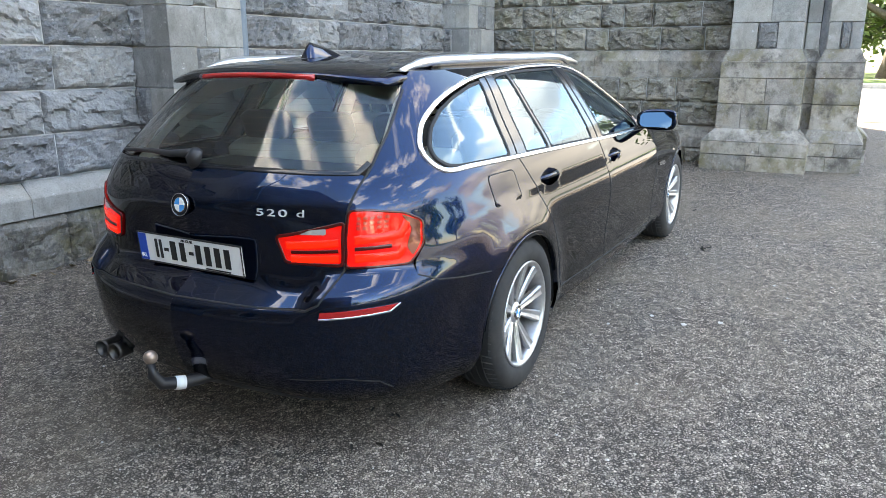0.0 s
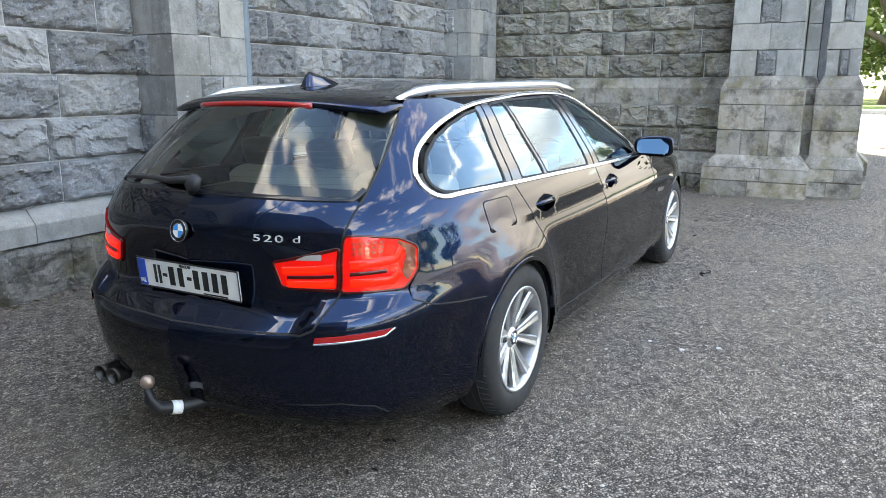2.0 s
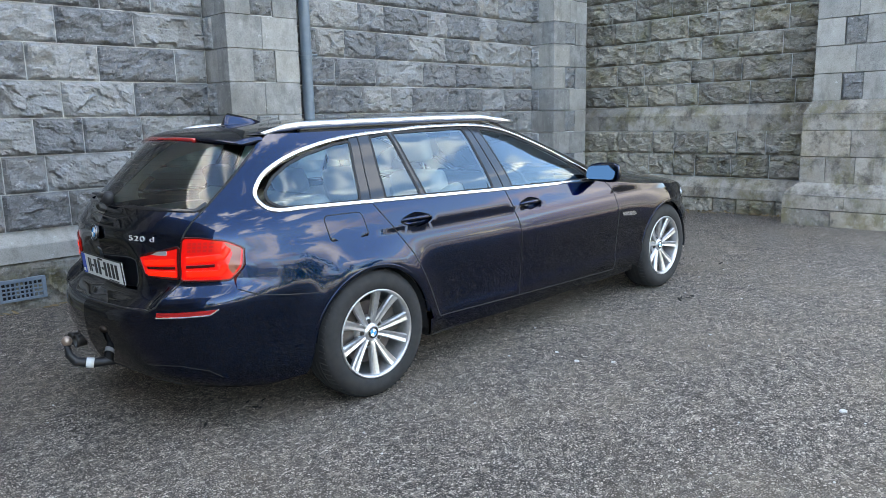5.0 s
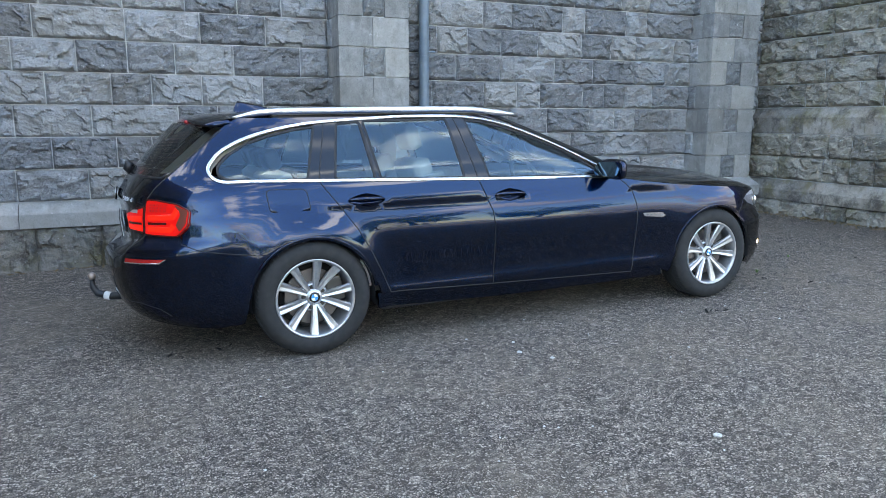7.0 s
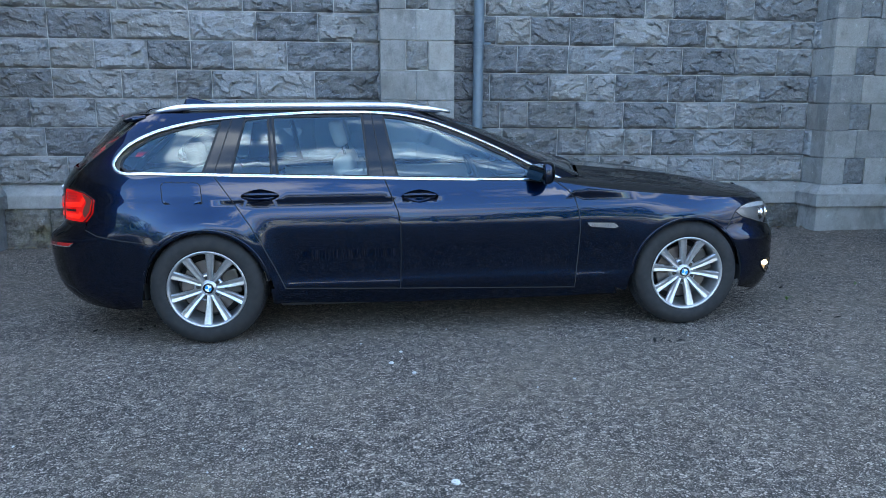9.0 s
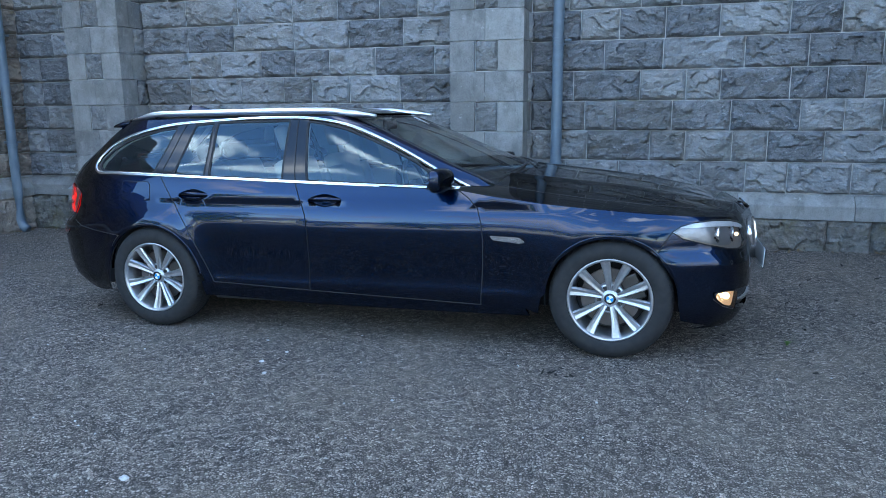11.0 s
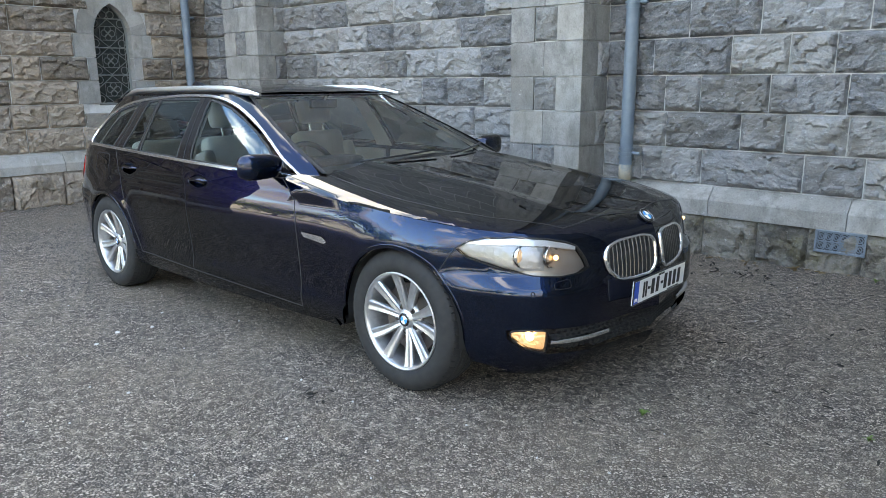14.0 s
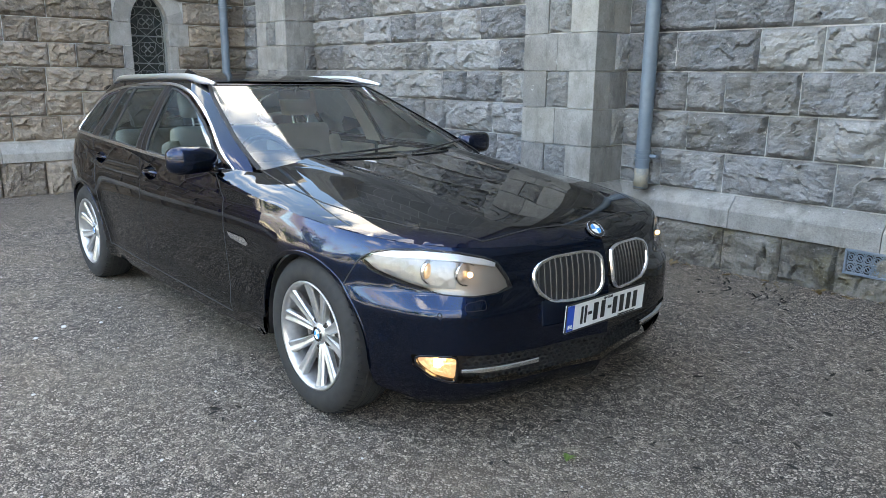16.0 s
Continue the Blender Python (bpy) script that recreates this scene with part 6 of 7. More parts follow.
def plate(at, label):
    """A European plate with a blue band; its marks are plain bars. Faces -y in its own frame."""
    ob = part("number_plate", new_box((-0.26, -0.004, -0.056), (0.26, 0.004, 0.056), 0.003), M_WHITEPLATE, car, label, at=at)
    bm = bmesh.new()
    sweep(bm, [(x, -0.004, z) for x, z in ((-0.26, -0.056), (0.26, -0.056), (0.26, 0.056), (-0.26, 0.056))], 0.0035, 6, close=True)
    part("plate_frame", bm, M_INK, ob)
    part("plate_band", new_box((-0.256, -0.0065, -0.051), (-0.216, -0.003, 0.051)), M_EUBLUE, ob)
    letters("country_letters", "IRL", 0.022, M_WHITEPLATE, ob, Matrix.Translation((-0.236, -0.0075, -0.034)) @ pose(0, 0, 0, 90))
    x = -0.17
    for wd in (0.012, 0.012, -0.022, 0.038, 0.034, -0.022, 0.036, 0.036, 0.036, 0.036):
        if wd < 0:
            part("plate_mark", new_box((x, -0.0065, -0.006), (x - wd, -0.003, 0.006)), M_INK, ob)
            x += -wd + 0.012
        else:
            bm = bmesh.new()
            box(bm, (x, -0.0065, -0.036), (x + wd * (1 if wd < 0.02 else 0.72), -0.003, 0.036))
            part("plate_mark", bm, M_INK, ob)
            x += wd + 0.011
    letters("county_name", "AN CLAR", 0.014, M_INK, ob, Matrix.Translation((0.0, -0.006, 0.044)) @ pose(0, 0, 0, 90))
    part("dealer_line", new_box((0.08, -0.006, -0.0505), (0.20, -0.003, -0.046)), M_INK, ob)
    return ob


plate(Matrix.Translation((-0.992, 0.0, 0.752)) @ pose(0, 0, 0, 4, 0, -90), "white number plate with blue band on the tailgate")
plate(Matrix.Translation((3.818, -0.035, 0.49)) @ pose(0, 0, 0, 4, 0, 90), "white number plate with blue band under the grille")


def roundel(at, r, parent):
    """A round blue-and-white quartered badge, facing -y."""
    bm = bmesh.new()
    lathe(bm, [(0.0, -0.004), (r * 0.62, -0.004), (r * 0.64, -0.0045), (r * 0.95, -0.004), (r, 0.0), (r, 0.006)], 36)
    bmesh.ops.recalc_face_normals(bm, faces=bm.faces)
    ob = part("badge", bm, M_TRIM, parent, "round blue and white badge", smooth=True, at=at)
    for k in range(4):
        bm = bmesh.new()
        c = bm.verts.new((0, -0.0062, 0))
        vs = [bm.verts.new((r * 0.6 * math.cos(t), -0.0058, r * 0.6 * math.sin(t))) for t in (math.pi / 2 * (k + i / 8) for i in range(9))]
        for a, b in zip(vs, vs[1:]):
            bm.faces.new((c, a, b))
        part("badge_quarter", bm, M_BADGEBLUE if k % 2 else M_WHITEPLATE, ob)
    for rr in (0.63, 0.98):
        bm = bmesh.new()
        sweep(bm, [(r * rr * math.cos(t), -0.0048, r * rr * math.sin(t)) for t in (2 * math.pi * i / 36 for i in range(36))], r * 0.028, 6, close=True)
        part("badge_ring", bm, M_CHROME, ob, smooth=True)
    return ob


roundel(Matrix.Translation((-1.008, 0.0, 0.933)) @ pose(0, 0, 0, -8, 0, -90), 0.041, tailgate)
roundel(Matrix.Translation((3.722, -0.004, 0.790)) @ pose(0, 0, 0, -48, 0, 90), 0.041, hood)
M_LETTER = plain("bright_badge_metal", (0.78, 0.78, 0.79), 0.32, 0.55)
for text, y, wide in (("5", 0.330, 2.0), ("2", 0.372, 2.0), ("0", 0.414, 2.0), ("d", 0.474, 1.8)):
    p, n = LOW.at(LOW.of_y(y, 0.928, False), 0.928, 0.003)
    letters("model_letter", text, 0.043, M_LETTER, tailgate, Matrix.Translation((p.x, -p.y, p.z)) @ Vector((n.x, -n.y, n.z)).to_track_quat("Z", "Y").to_matrix().to_4x4() @ Matrix.Diagonal((wide * 0.8, 0.8, 1, 1)), 0.002)

# ---- spoiler, aerial, wipers ----
bm = bmesh.new()
rows = []
for k in range(33):
    y = -0.56 + 1.12 * k / 32
    r = abs(y) / 0.56
    thin = 1 - 0.62 * r ** 5
    x_t = -0.60 + 0.10 * r ** 2.6
    z_t = 1.380 - 0.045 * r ** 2.4
    x_f = -0.40 + 0.03 * r ** 3
    zf = roof_height(x_f, min(abs(y), 0.555)) + 0.003 - 0.02 * max(0.0, r - 0.9) / 0.1
    rows.append([bm.verts.new(c) for c in ((x_f, y, zf), ((x_f + x_t) / 2, y, (zf + z_t) / 2 + 0.008), (x_t + 0.012, y, z_t + 0.004), (x_t, y, z_t - 0.006), (x_t + 0.008, y, z_t - 0.028 * thin), (x_t + 0.075, y, z_t - 0.032 * thin), (x_f, y, zf - 0.04 * thin))])
for a, b in zip(rows, rows[1:]):
    for j in range(6):
        bm.faces.new((a[j], b[j], b[j + 1], a[j + 1]))
bm.faces.new(rows[0])
bm.faces.new(rows[-1][::-1])
bmesh.ops.recalc_face_normals(bm, faces=bm.faces)
spoiler = part("roof_spoiler", bm, M_PAINT, car, smooth=True)
bm = bmesh.new()
pts = [(-0.60 + 0.10 * (abs(y) / 0.56) ** 2.6 - 0.001, y, 1.364 - 0.045 * (abs(y) / 0.56) ** 2.4) for y in [-0.29 + 0.58 * k / 20 for k in range(21)]]
sweep(bm, pts, 0.0115, 8, flat=1.1)
part("high_brake_lamp", bm, M_REDDARK, spoiler, "dark red high brake lamp", smooth=True)
bm = bmesh.new()
rows = []
for k in range(9):
    t = k / 8
    x = -0.24 + 0.2 * t
    h, wd = 0.062 * (1 - t) ** 0.8 + 0.003, 0.028 * (1 - 0.6 * t)
    z = roof_height(x, 0)
    rows.append([bm.verts.new(c) for c in ((x - 0.03 * (1 - t) , -wd, z), (x - 0.012 * (1 - t), -wd * 0.35, z + h * 0.75), (x, 0, z + h), (x - 0.012 * (1 - t), wd * 0.35, z + h * 0.75), (x - 0.03 * (1 - t), wd, z))])
for a, b in zip(rows, rows[1:]):
    for j in range(4):
        bm.faces.new((a[j], a[j + 1], b[j + 1], b[j]))
bm.faces.new(rows[0])
bmesh.ops.recalc_face_normals(bm, faces=bm.faces)
part("shark_fin_aerial", bm, M_PAINT, car, smooth=True)


def blade(name, pts, r, parent):
    bm = bmesh.new()
    sweep(bm, pts, r, 8, flat=0.7)
    return part(name, bm, M_PLASTIC, parent, smooth=True)


p0, n0 = HIGH.at(HIGH.of_y(0.04, 1.095, False), 1.095, 0.03)
p1, n1 = HIGH.at(HIGH.of_y(0.50, 1.085, False), 1.085, 0.022)
blade("rear_wiper", [(p0.x - 0.005, 0.0, 1.105), (p0.x, 0.05, 1.10), (p0.x, 0.14, 1.094), (p1.x - 0.02, 0.32, 1.086), (p1.x, 0.50, 1.080)], [0.022, 0.024, 0.018, 0.014, 0.010], tailgate)
bm = bmesh.new()
sweep(bm, [(p0.x - 0.012, -0.02, 1.118), (p0.x - 0.018, 0.0, 1.085), (p0.x + 0.0, 0.015, 1.055)], [0.020, 0.028, 0.02], 10)
part("wiper_pivot", bm, M_PLASTIC, tailgate, smooth=True)
for y0, y1 in ((0.12, 0.66), (-0.52, 0.06)):
    line = [SCREEN.at(y0 + (y1 - y0) * k / 6, 1.000 + 0.028 * k / 6, 0.012)[0] for k in range(7)]
    blade("wiper", [tuple(q) for q in line], 0.008, car)
# scuttle between hood and windscreen
bm = bmesh.new()
rows = []
for k in range(21):
    y = -0.75 + 1.5 * k / 20
    rows.append([bm.verts.new((2.40 - 0.15 * abs(y), y, hood_height(2.36, min(abs(y), 0.7)) - 0.012)), bm.verts.new((2.22 - 0.1 * abs(y), y, 0.965)), bm.verts.new((2.20, y, 0.90))])
for a, b in zip(rows, rows[1:]):
    for j in range(2):
        bm.faces.new((a[j], a[j + 1], b[j + 1], b[j]))
part("scuttle", bm, M_PLASTIC, car)

# ---- tow bar, exhaust, underside ----
bm = bmesh.new()
sweep(bm, [(-0.88, -0.10, 0.30), (-1.0, -0.07, 0.292), (-1.10, -0.02, 0.29), (-1.17, 0.01, 0.31), (-1.195, 0.02, 0.35), (-1.195, 0.02, 0.40)], [0.024, 0.024, 0.024, 0.023, 0.02, 0.016], 12)
tow = part("tow_bar", bm, M_PLASTIC, car, "black swan-neck tow bar", smooth=True)
bm = bmesh.new()
bmesh.ops.create_uvsphere(bm, u_segments=20, v_segments=14, radius=0.025)
bmesh.ops.translate(bm, vec=(-1.195, 0.02, 0.418), verts=bm.verts)
part("tow_ball", bm, M_TOWBALL, tow, "worn steel tow ball", smooth=True)
bm = bmesh.new()
sweep(bm, [(-1.096, -0.022, 0.2902), (-1.128, -0.008, 0.2975)], 0.0256, 16)
part("tow_label", bm, M_WHITEPLATE, tow, smooth=True)
for k in range(2):
    bm = bmesh.new()
    lathe(bm, [(0.03, 0.16), (0.034, 0.02), (0.037, 0.0), (0.032, 0.004), (0.03, 0.12)], 24)
    bmesh.ops.transform(bm, matrix=Matrix.Translation((-1.03, 0.46 + 0.075 * k, 0.285)) @ pose(0, 0, 0, 0, 0, -90) , verts=bm.verts)
    part("exhaust_pipe", bm, M_PIPEBLACK, car, smooth=True)
part("underbody", new_box((-0.72, -0.56, 0.20), (3.50, 0.56, 0.27), 0.02), M_RUBBER_AND_SHADE, car)
part("underbody", new_box((0.42, -0.84, 0.205), (2.50, 0.84, 0.26), 0.02), M_RUBBER_AND_SHADE, car)


# ---- wheels ----
def wheel(at, side):
    """An alloy with five pairs of splayed spokes. Its outer face looks to -y."""
    bm = bmesh.new()
    prof = [(0.229, 0.10), (0.245, 0.108), (0.28, 0.116), (0.315, 0.104), (0.330, 0.086), (0.3385, 0.062), (0.3395, 0.02), (0.3395, -0.02), (0.3385, -0.062), (0.330, -0.086), (0.315, -0.104), (0.28, -0.116), (0.245, -0.110), (0.232, -0.102), (0.226, -0.094)]
    lathe(bm, prof, 72)
    bmesh.ops.recalc_face_normals(bm, faces=bm.faces)
    tyre = part("wheel", bm, M_TYRE, car, "silver ten-spoke alloy wheel with worn tyre", smooth=True, at=at)
    bm = bmesh.new()
    for yy in (-0.05, -0.018, 0.018, 0.05):
        sweep(bm, [(0.3385 * math.cos(t), yy, 0.3385 * math.sin(t)) for t in (2 * math.pi * i / 72 for i in range(72))], 0.0042, 5, close=True)
    part("tread_groove", bm, M_RUBBER_AND_SHADE, tyre)
    bm = bmesh.new()
    for i in range(64):
        t = 2 * math.pi * i / 64
        for sgn in (-1, 1):
            a, b = Vector((0.3392 * math.cos(t), sgn * 0.055, 0.3392 * math.sin(t))), Vector((0.329 * math.cos(t + 0.035), sgn * 0.094, 0.329 * math.sin(t + 0.035)))
            sweep(bm, [a, b], 0.0035, 4)
    tagged(part("tread_block_edge", bm, M_RUBBER_AND_SHADE, tyre), kind="stuff")
    bm = bmesh.new()
    lathe(bm, [(0.232, -0.100), (0.234, -0.106), (0.228, -0.110), (0.221, -0.104), (0.214, -0.086), (0.206, -0.02), (0.20, 0.09)], 72)
    bmesh.ops.recalc_face_normals(bm, faces=bm.faces)
    rim = part("rim", bm, M_ALLOY, tyre, "silver alloy rim", smooth=True)
    for i in range(5):
        for sgn in (-1, 1):
            base = math.pi / 2 + 2 * math.pi * i / 5
            bm = bmesh.new()
            rows = []
            for k in range(9):
                t = k / 8
                r = 0.045 + (0.222 - 0.045) * t
                a = base + sgn * (0.40 - 0.065 * t)
                half_w = (0.0150 + 0.0125 * t ** 1.2)
                y = -0.060 - 0.030 * t ** 0.8 - 0.008 * t ** 3
                c = Vector((r * math.cos(a), 0, r * math.sin(a)))
                s = Vector((-math.sin(a), 0, math.cos(a)))
                d = 0.034 - 0.012 * t
                rows.append([bm.verts.new(c + s * half_w * f + Vector((0, y + dy, 0))) for f, dy in ((-1.0, d), (-1.0, 0.008), (-0.72, 0.0), (0.0, 0.004), (0.72, 0.0), (1.0, 0.008), (1.0, d))])
            for p, q in zip(rows, rows[1:]):
                for j in range(6):
                    bm.faces.new((p[j], p[j + 1], q[j + 1], q[j]))
            bmesh.ops.recalc_face_normals(bm, faces=bm.faces)
            part("spoke", bm, M_ALLOY, tyre)
    bm = bmesh.new()
    lathe(bm, [(0.0, -0.068), (0.034, -0.068), (0.040, -0.064), (0.048, -0.056), (0.080, -0.050), (0.088, -0.04), (0.09, -0.01)], 40)
    bmesh.ops.recalc_face_normals(bm, faces=bm.faces)
    part("wheel_hub", bm, M_ALLOY, tyre, smooth=True)
    for i in range(5):
        t = math.pi / 2 + 2 * math.pi * i / 5
        bm = bmesh.new()
        lathe(bm, [(0.0, -0.062), (0.007, -0.062), (0.009, -0.056), (0.0125, -0.056), (0.0145, -0.0545), (0.0150, -0.03)], 14)
        bmesh.ops.translate(bm, vec=(0.060 * math.cos(t), 0.0, 0.060 * math.sin(t)), verts=bm.verts)
        part("wheel_bolt", bm, M_PIPEBLACK, tyre)
    bm = bmesh.new()
    lathe(bm, [(0.0, -0.02), (0.165, -0.02), (0.165, 0.0), (0.0, 0.0)], 40)
    bmesh.ops.recalc_face_normals(bm, faces=bm.faces)
    part("brake_disc", bm, M_DISC, tyre)
    part("brake_caliper", new_box((0.085, -0.045, -0.075), (0.185, 0.03, 0.075), 0.012), M_PIPEBLACK, tyre)
    bm = bmesh.new()
    lathe(bm, [(0.0, 0.06), (0.21, 0.06), (0.215, 0.09)], 32)
    part("wheel_back", bm, M_RUBBER_AND_SHADE, tyre)
    roundel(Matrix.Translation((0, -0.0665, 0)), 0.033, tyre)
    return tyre


for cx, y, spin in ((0.0, 0.798, -13), (WHEELBASE, 0.797, -27)):
    wheel(Matrix.Translation((cx, -y, 0.3395)) @ pose(0, 0, 0, 0, spin, 0), -1)
    wheel(Matrix.Translation((cx, y, 0.3395)) @ pose(0, 0, 0, 0, 0, 180) @ pose(0, 0, 0, 0, spin + 31, 0), 1)


# ---- inside the car ----
def cushion(bm, lo, hi, m=None, bevel=0.05):
    box(bm, lo, hi, min(bevel, 0.45 * min(hi[i] - lo[i] for i in range(3))), m)


def seat(x, y, wide, name="front_seat"):
    bm = bmesh.new()
    cushion(bm, (x - 0.26, y - wide / 2, 0.42), (x + 0.26, y + wide / 2, 0.58))
    for sg in (-1, 1):
        cushion(bm, (x - 0.24, y + sg * wide / 2 - 0.05, 0.45), (x + 0.24, y + sg * wide / 2 + 0.05, 0.62), bevel=0.04)
    s = part(name, bm, M_CREAM, car, "cream leather seat", smooth=True)
    lean = Matrix.Translation((x - 0.24, y, 0.52)) @ pose(0, 0, 0, 0, -17, 0)
    bm = bmesh.new()
    cushion(bm, (-0.07, -wide / 2 + 0.02, 0.0), (0.07, wide / 2 - 0.02, 0.60), lean)
    for sg in (-1, 1):
        cushion(bm, (-0.05, sg * wide / 2 - 0.055, 0.02), (0.11, sg * wide / 2 + 0.035, 0.5), lean, 0.04)
    part("backrest", bm, M_CREAM, s, smooth=True)
    bm = bmesh.new()
    cushion(bm, (-0.02, -0.135, 0.655), (0.075, 0.135, 0.83), lean, 0.04)
    part("headrest", bm, M_CREAM, s, smooth=True)
    for sg in (-1, 1):
        bm = bmesh.new()
        sweep(bm, [lean @ Vector((0.02, 0.06 * sg, 0.57)), lean @ Vector((0.025, 0.06 * sg, 0.68))], 0.007, 8)
        part("headrest_post", bm, M_CHROME, s)
    return s


seat(1.22, -0.37, 0.46)
seat(1.22, 0.37, 0.46)
bm = bmesh.new()
cushion(bm, (0.02, -0.64, 0.42), (0.55, 0.64, 0.58))
bench = part("rear_bench", bm, M_CREAM, car, "cream leather rear bench", smooth=True)
lean = Matrix.Translation((0.08, 0, 0.52)) @ pose(0, 0, 0, 0, -20, 0)
for yc, w2 in ((-0.38, 0.5), (0.0, 0.24), (0.38, 0.5)):
    bm = bmesh.new()
    cushion(bm, (-0.07, yc - w2 / 2, 0.0), (0.07, yc + w2 / 2, 0.55), lean)
    part("backrest", bm, M_CREAM, bench, smooth=True)
    bm = bmesh.new()
    cushion(bm, (-0.03, yc - min(0.13, w2 / 2 - 0.01), 0.57), (0.06, yc + min(0.13, w2 / 2 - 0.01), 0.70), lean, 0.035)
    # dark colour stands in for the headrests' silhouette against the light
    part("headrest", bm, M_DASH, bench, "rear headrest coloured dark as if against the light", smooth=True)
part("luggage_cover", new_box((-0.66, -0.58, 0.955), (-0.14, 0.58, 0.967), 0.004), M_DASH, car, "dark luggage cover")
bm = bmesh.new()
rows = []
for k in range(17):
    y = -0.72 + 1.44 * k / 16
    bow = 0.05 * (1 - (y / 0.72) ** 2)
    rows.append([bm.verts.new(c) for c in ((2.30 + bow, y, 0.93), (2.05, y, 0.965), (1.84 - bow, y, 0.955), (1.78 - bow, y, 0.90), (1.84, y, 0.70), (1.95, y, 0.5))])
for a, b in zip(rows, rows[1:]):
    for j in range(5):
        bm.faces.new((a[j], a[j + 1], b[j + 1], b[j]))
bmesh.ops.recalc_face_normals(bm, faces=bm.faces)
part("dashboard", bm, M_DASH, car, smooth=True)
bm = bmesh.new()
cushion(bm, (1.80, -0.56, 0.94), (2.0, -0.20, 1.01), bevel=0.03)
part("instrument_hood", bm, M_DASH, car, smooth=True)
st = Matrix.Translation((1.70, -0.37, 0.90)) @ pose(0, 0, 0, 0, 68, 0)
bm = bmesh.new()
sweep(bm, [st @ Vector((0.185 * math.cos(t), 0.185 * math.sin(t), 0)) for t in (2 * math.pi * i / 36 for i in range(36))], 0.016, 10, close=True)
wheel_in = part("steering_wheel", bm, M_DASH, car, smooth=True)
bm = bmesh.new()
cushion(bm, (-0.06, -0.07, -0.03), (0.06, 0.07, 0.02), st, 0.02)
for a in (0, 180, 270):
    sweep(bm, [st @ Vector((0.0, 0.0, -0.01)), st @ Vector((0.18 * math.sin(radians(a)) * -1, 0.18 * math.cos(radians(a)), 0))], 0.014, 8)
part("steering_boss", bm, M_DASH, wheel_in, smooth=True)
for sd in (-1, 1):
    for x0, x1 in ((0.30, 1.10), (1.16, 2.12)):
        bm = bmesh.new()
        box(bm, (x0, min(0.80 * sd, 0.83 * sd), 0.36), (x1, max(0.80 * sd, 0.83 * sd), 0.945), 0.015)
        box(bm, (x0 + 0.08, min(0.70 * sd, 0.81 * sd), 0.68), (x1 - 0.12, max(0.70 * sd, 0.81 * sd), 0.75), 0.025)
        part("door_trim", bm, M_CREAM, car)
    bm = bmesh.new()
    box(bm, (-0.66, min(0.64 * sd, 0.68 * sd), 0.45), (0.22, max(0.64 * sd, 0.68 * sd), 0.96), 0.02)
    part("boot_trim", bm, M_CARPET, car)
part("cabin_floor", new_box((0.0, -0.72, 0.30), (2.1, 0.72, 0.36), 0.01), M_CARPET, car)
part("boot_floor", new_box((-0.78, -0.60, 0.40), (-0.05, 0.64, 0.58), 0.01), M_CARPET, car)
part("load_cover", new_box((-0.80, -0.66, 0.915), (-0.12, 0.66, 0.93), 0.004), M_DASH, car)
bm = bmesh.new()
rows = []
for k in range(13):
    x = -0.52 + 1.75 * k / 12
    rows.append([bm.verts.new((x, roof_edge(x) * 0.9 * (-1 + j / 5), roof_height(x, roof_edge(x) * 0.9 * abs(-1 + j / 5)) - 0.045)) for j in range(11)])
for a, b in zip(rows, rows[1:]):
    for j in range(10):
        bm.faces.new((a[j], a[j + 1], b[j + 1], b[j]))
part("headlining", bm, M_CARPET, car, smooth=True)
bm = bmesh.new()
cushion(bm, (1.36, -0.11, 1.275), (1.39, 0.11, 1.335), bevel=0.012)
sweep(bm, [(1.38, 0, 1.33), (1.42, 0, 1.36)], 0.012, 8)
part("interior_mirror", bm, M_DASH, car, smooth=True)

# ---- west wall with its lancet window ----
WIN_Y, WIN_HALF, SILL_Z, SPRING = 1.44, 0.25, 1.19, 2.11
bm = bmesh.new()
for lo, hi in (((X_C - 0.8, END_C, -0.5), (X_C - 0.004, WIN_Y - 0.27, 3.3)), ((X_C - 0.8, WIN_Y + 0.27, -0.5), (X_C - 0.004, Y_A, 3.3)), ((X_C - 0.8, WIN_Y - 0.27, -0.5), (X_C - 0.004, WIN_Y + 0.27, SILL_Z - 0.02)), ((X_C - 0.8, WIN_Y - 0.27, 2.72), (X_C - 0.004, WIN_Y + 0.27, 3.3)), ((X_C - 0.8, WIN_Y - 0.27, SILL_Z - 0.02), (X_C - 0.3, WIN_Y + 0.27, 2.72))):
    box(bm, lo, hi)
wall_c = tagged(new("wall_west", mesh_of("wall_west", bm, M_MORTAR)), "warm grey rock-faced limestone wall with a lancet window", "wall", kind="structure")
for k, z in enumerate(ROWS_Z):
    if z < 0.85 or z > 2.65:
        lay_course(wall_c, face_c, z, END_C, Y_A - 0.01, M_ROCK_C)
        continue
    if z < 2.05:
        gap = 0.53 if k % 2 == 0 else 0.37
        if z < 1.1:
            gap = 0.48
    else:
        gap = 0.47 if z < 2.3 else 0.30
    lay_course(wall_c, face_c, z, END_C, WIN_Y - gap, M_ROCK_C)
    lay_course(wall_c, face_c, z, WIN_Y + gap, Y_A - 0.01, M_ROCK_C)
    if 1.1 < z < 2.05:
        for sg in (-1, 1):
            a, b = sorted((WIN_Y + sg * WIN_HALF, WIN_Y + sg * (gap - 0.006)))
            part("dressed_stone", new_box((X_C - 0.30, a, z), (X_C + 0.012, b, z + COURSE - 0.006), 0.006), M_ASHLAR, wall_c)
plinth_run(wall_c, face_c, END_C, Y_A, 0.0, 0.09, 0.345, 0.46, 0.59, M_ASHLAR)
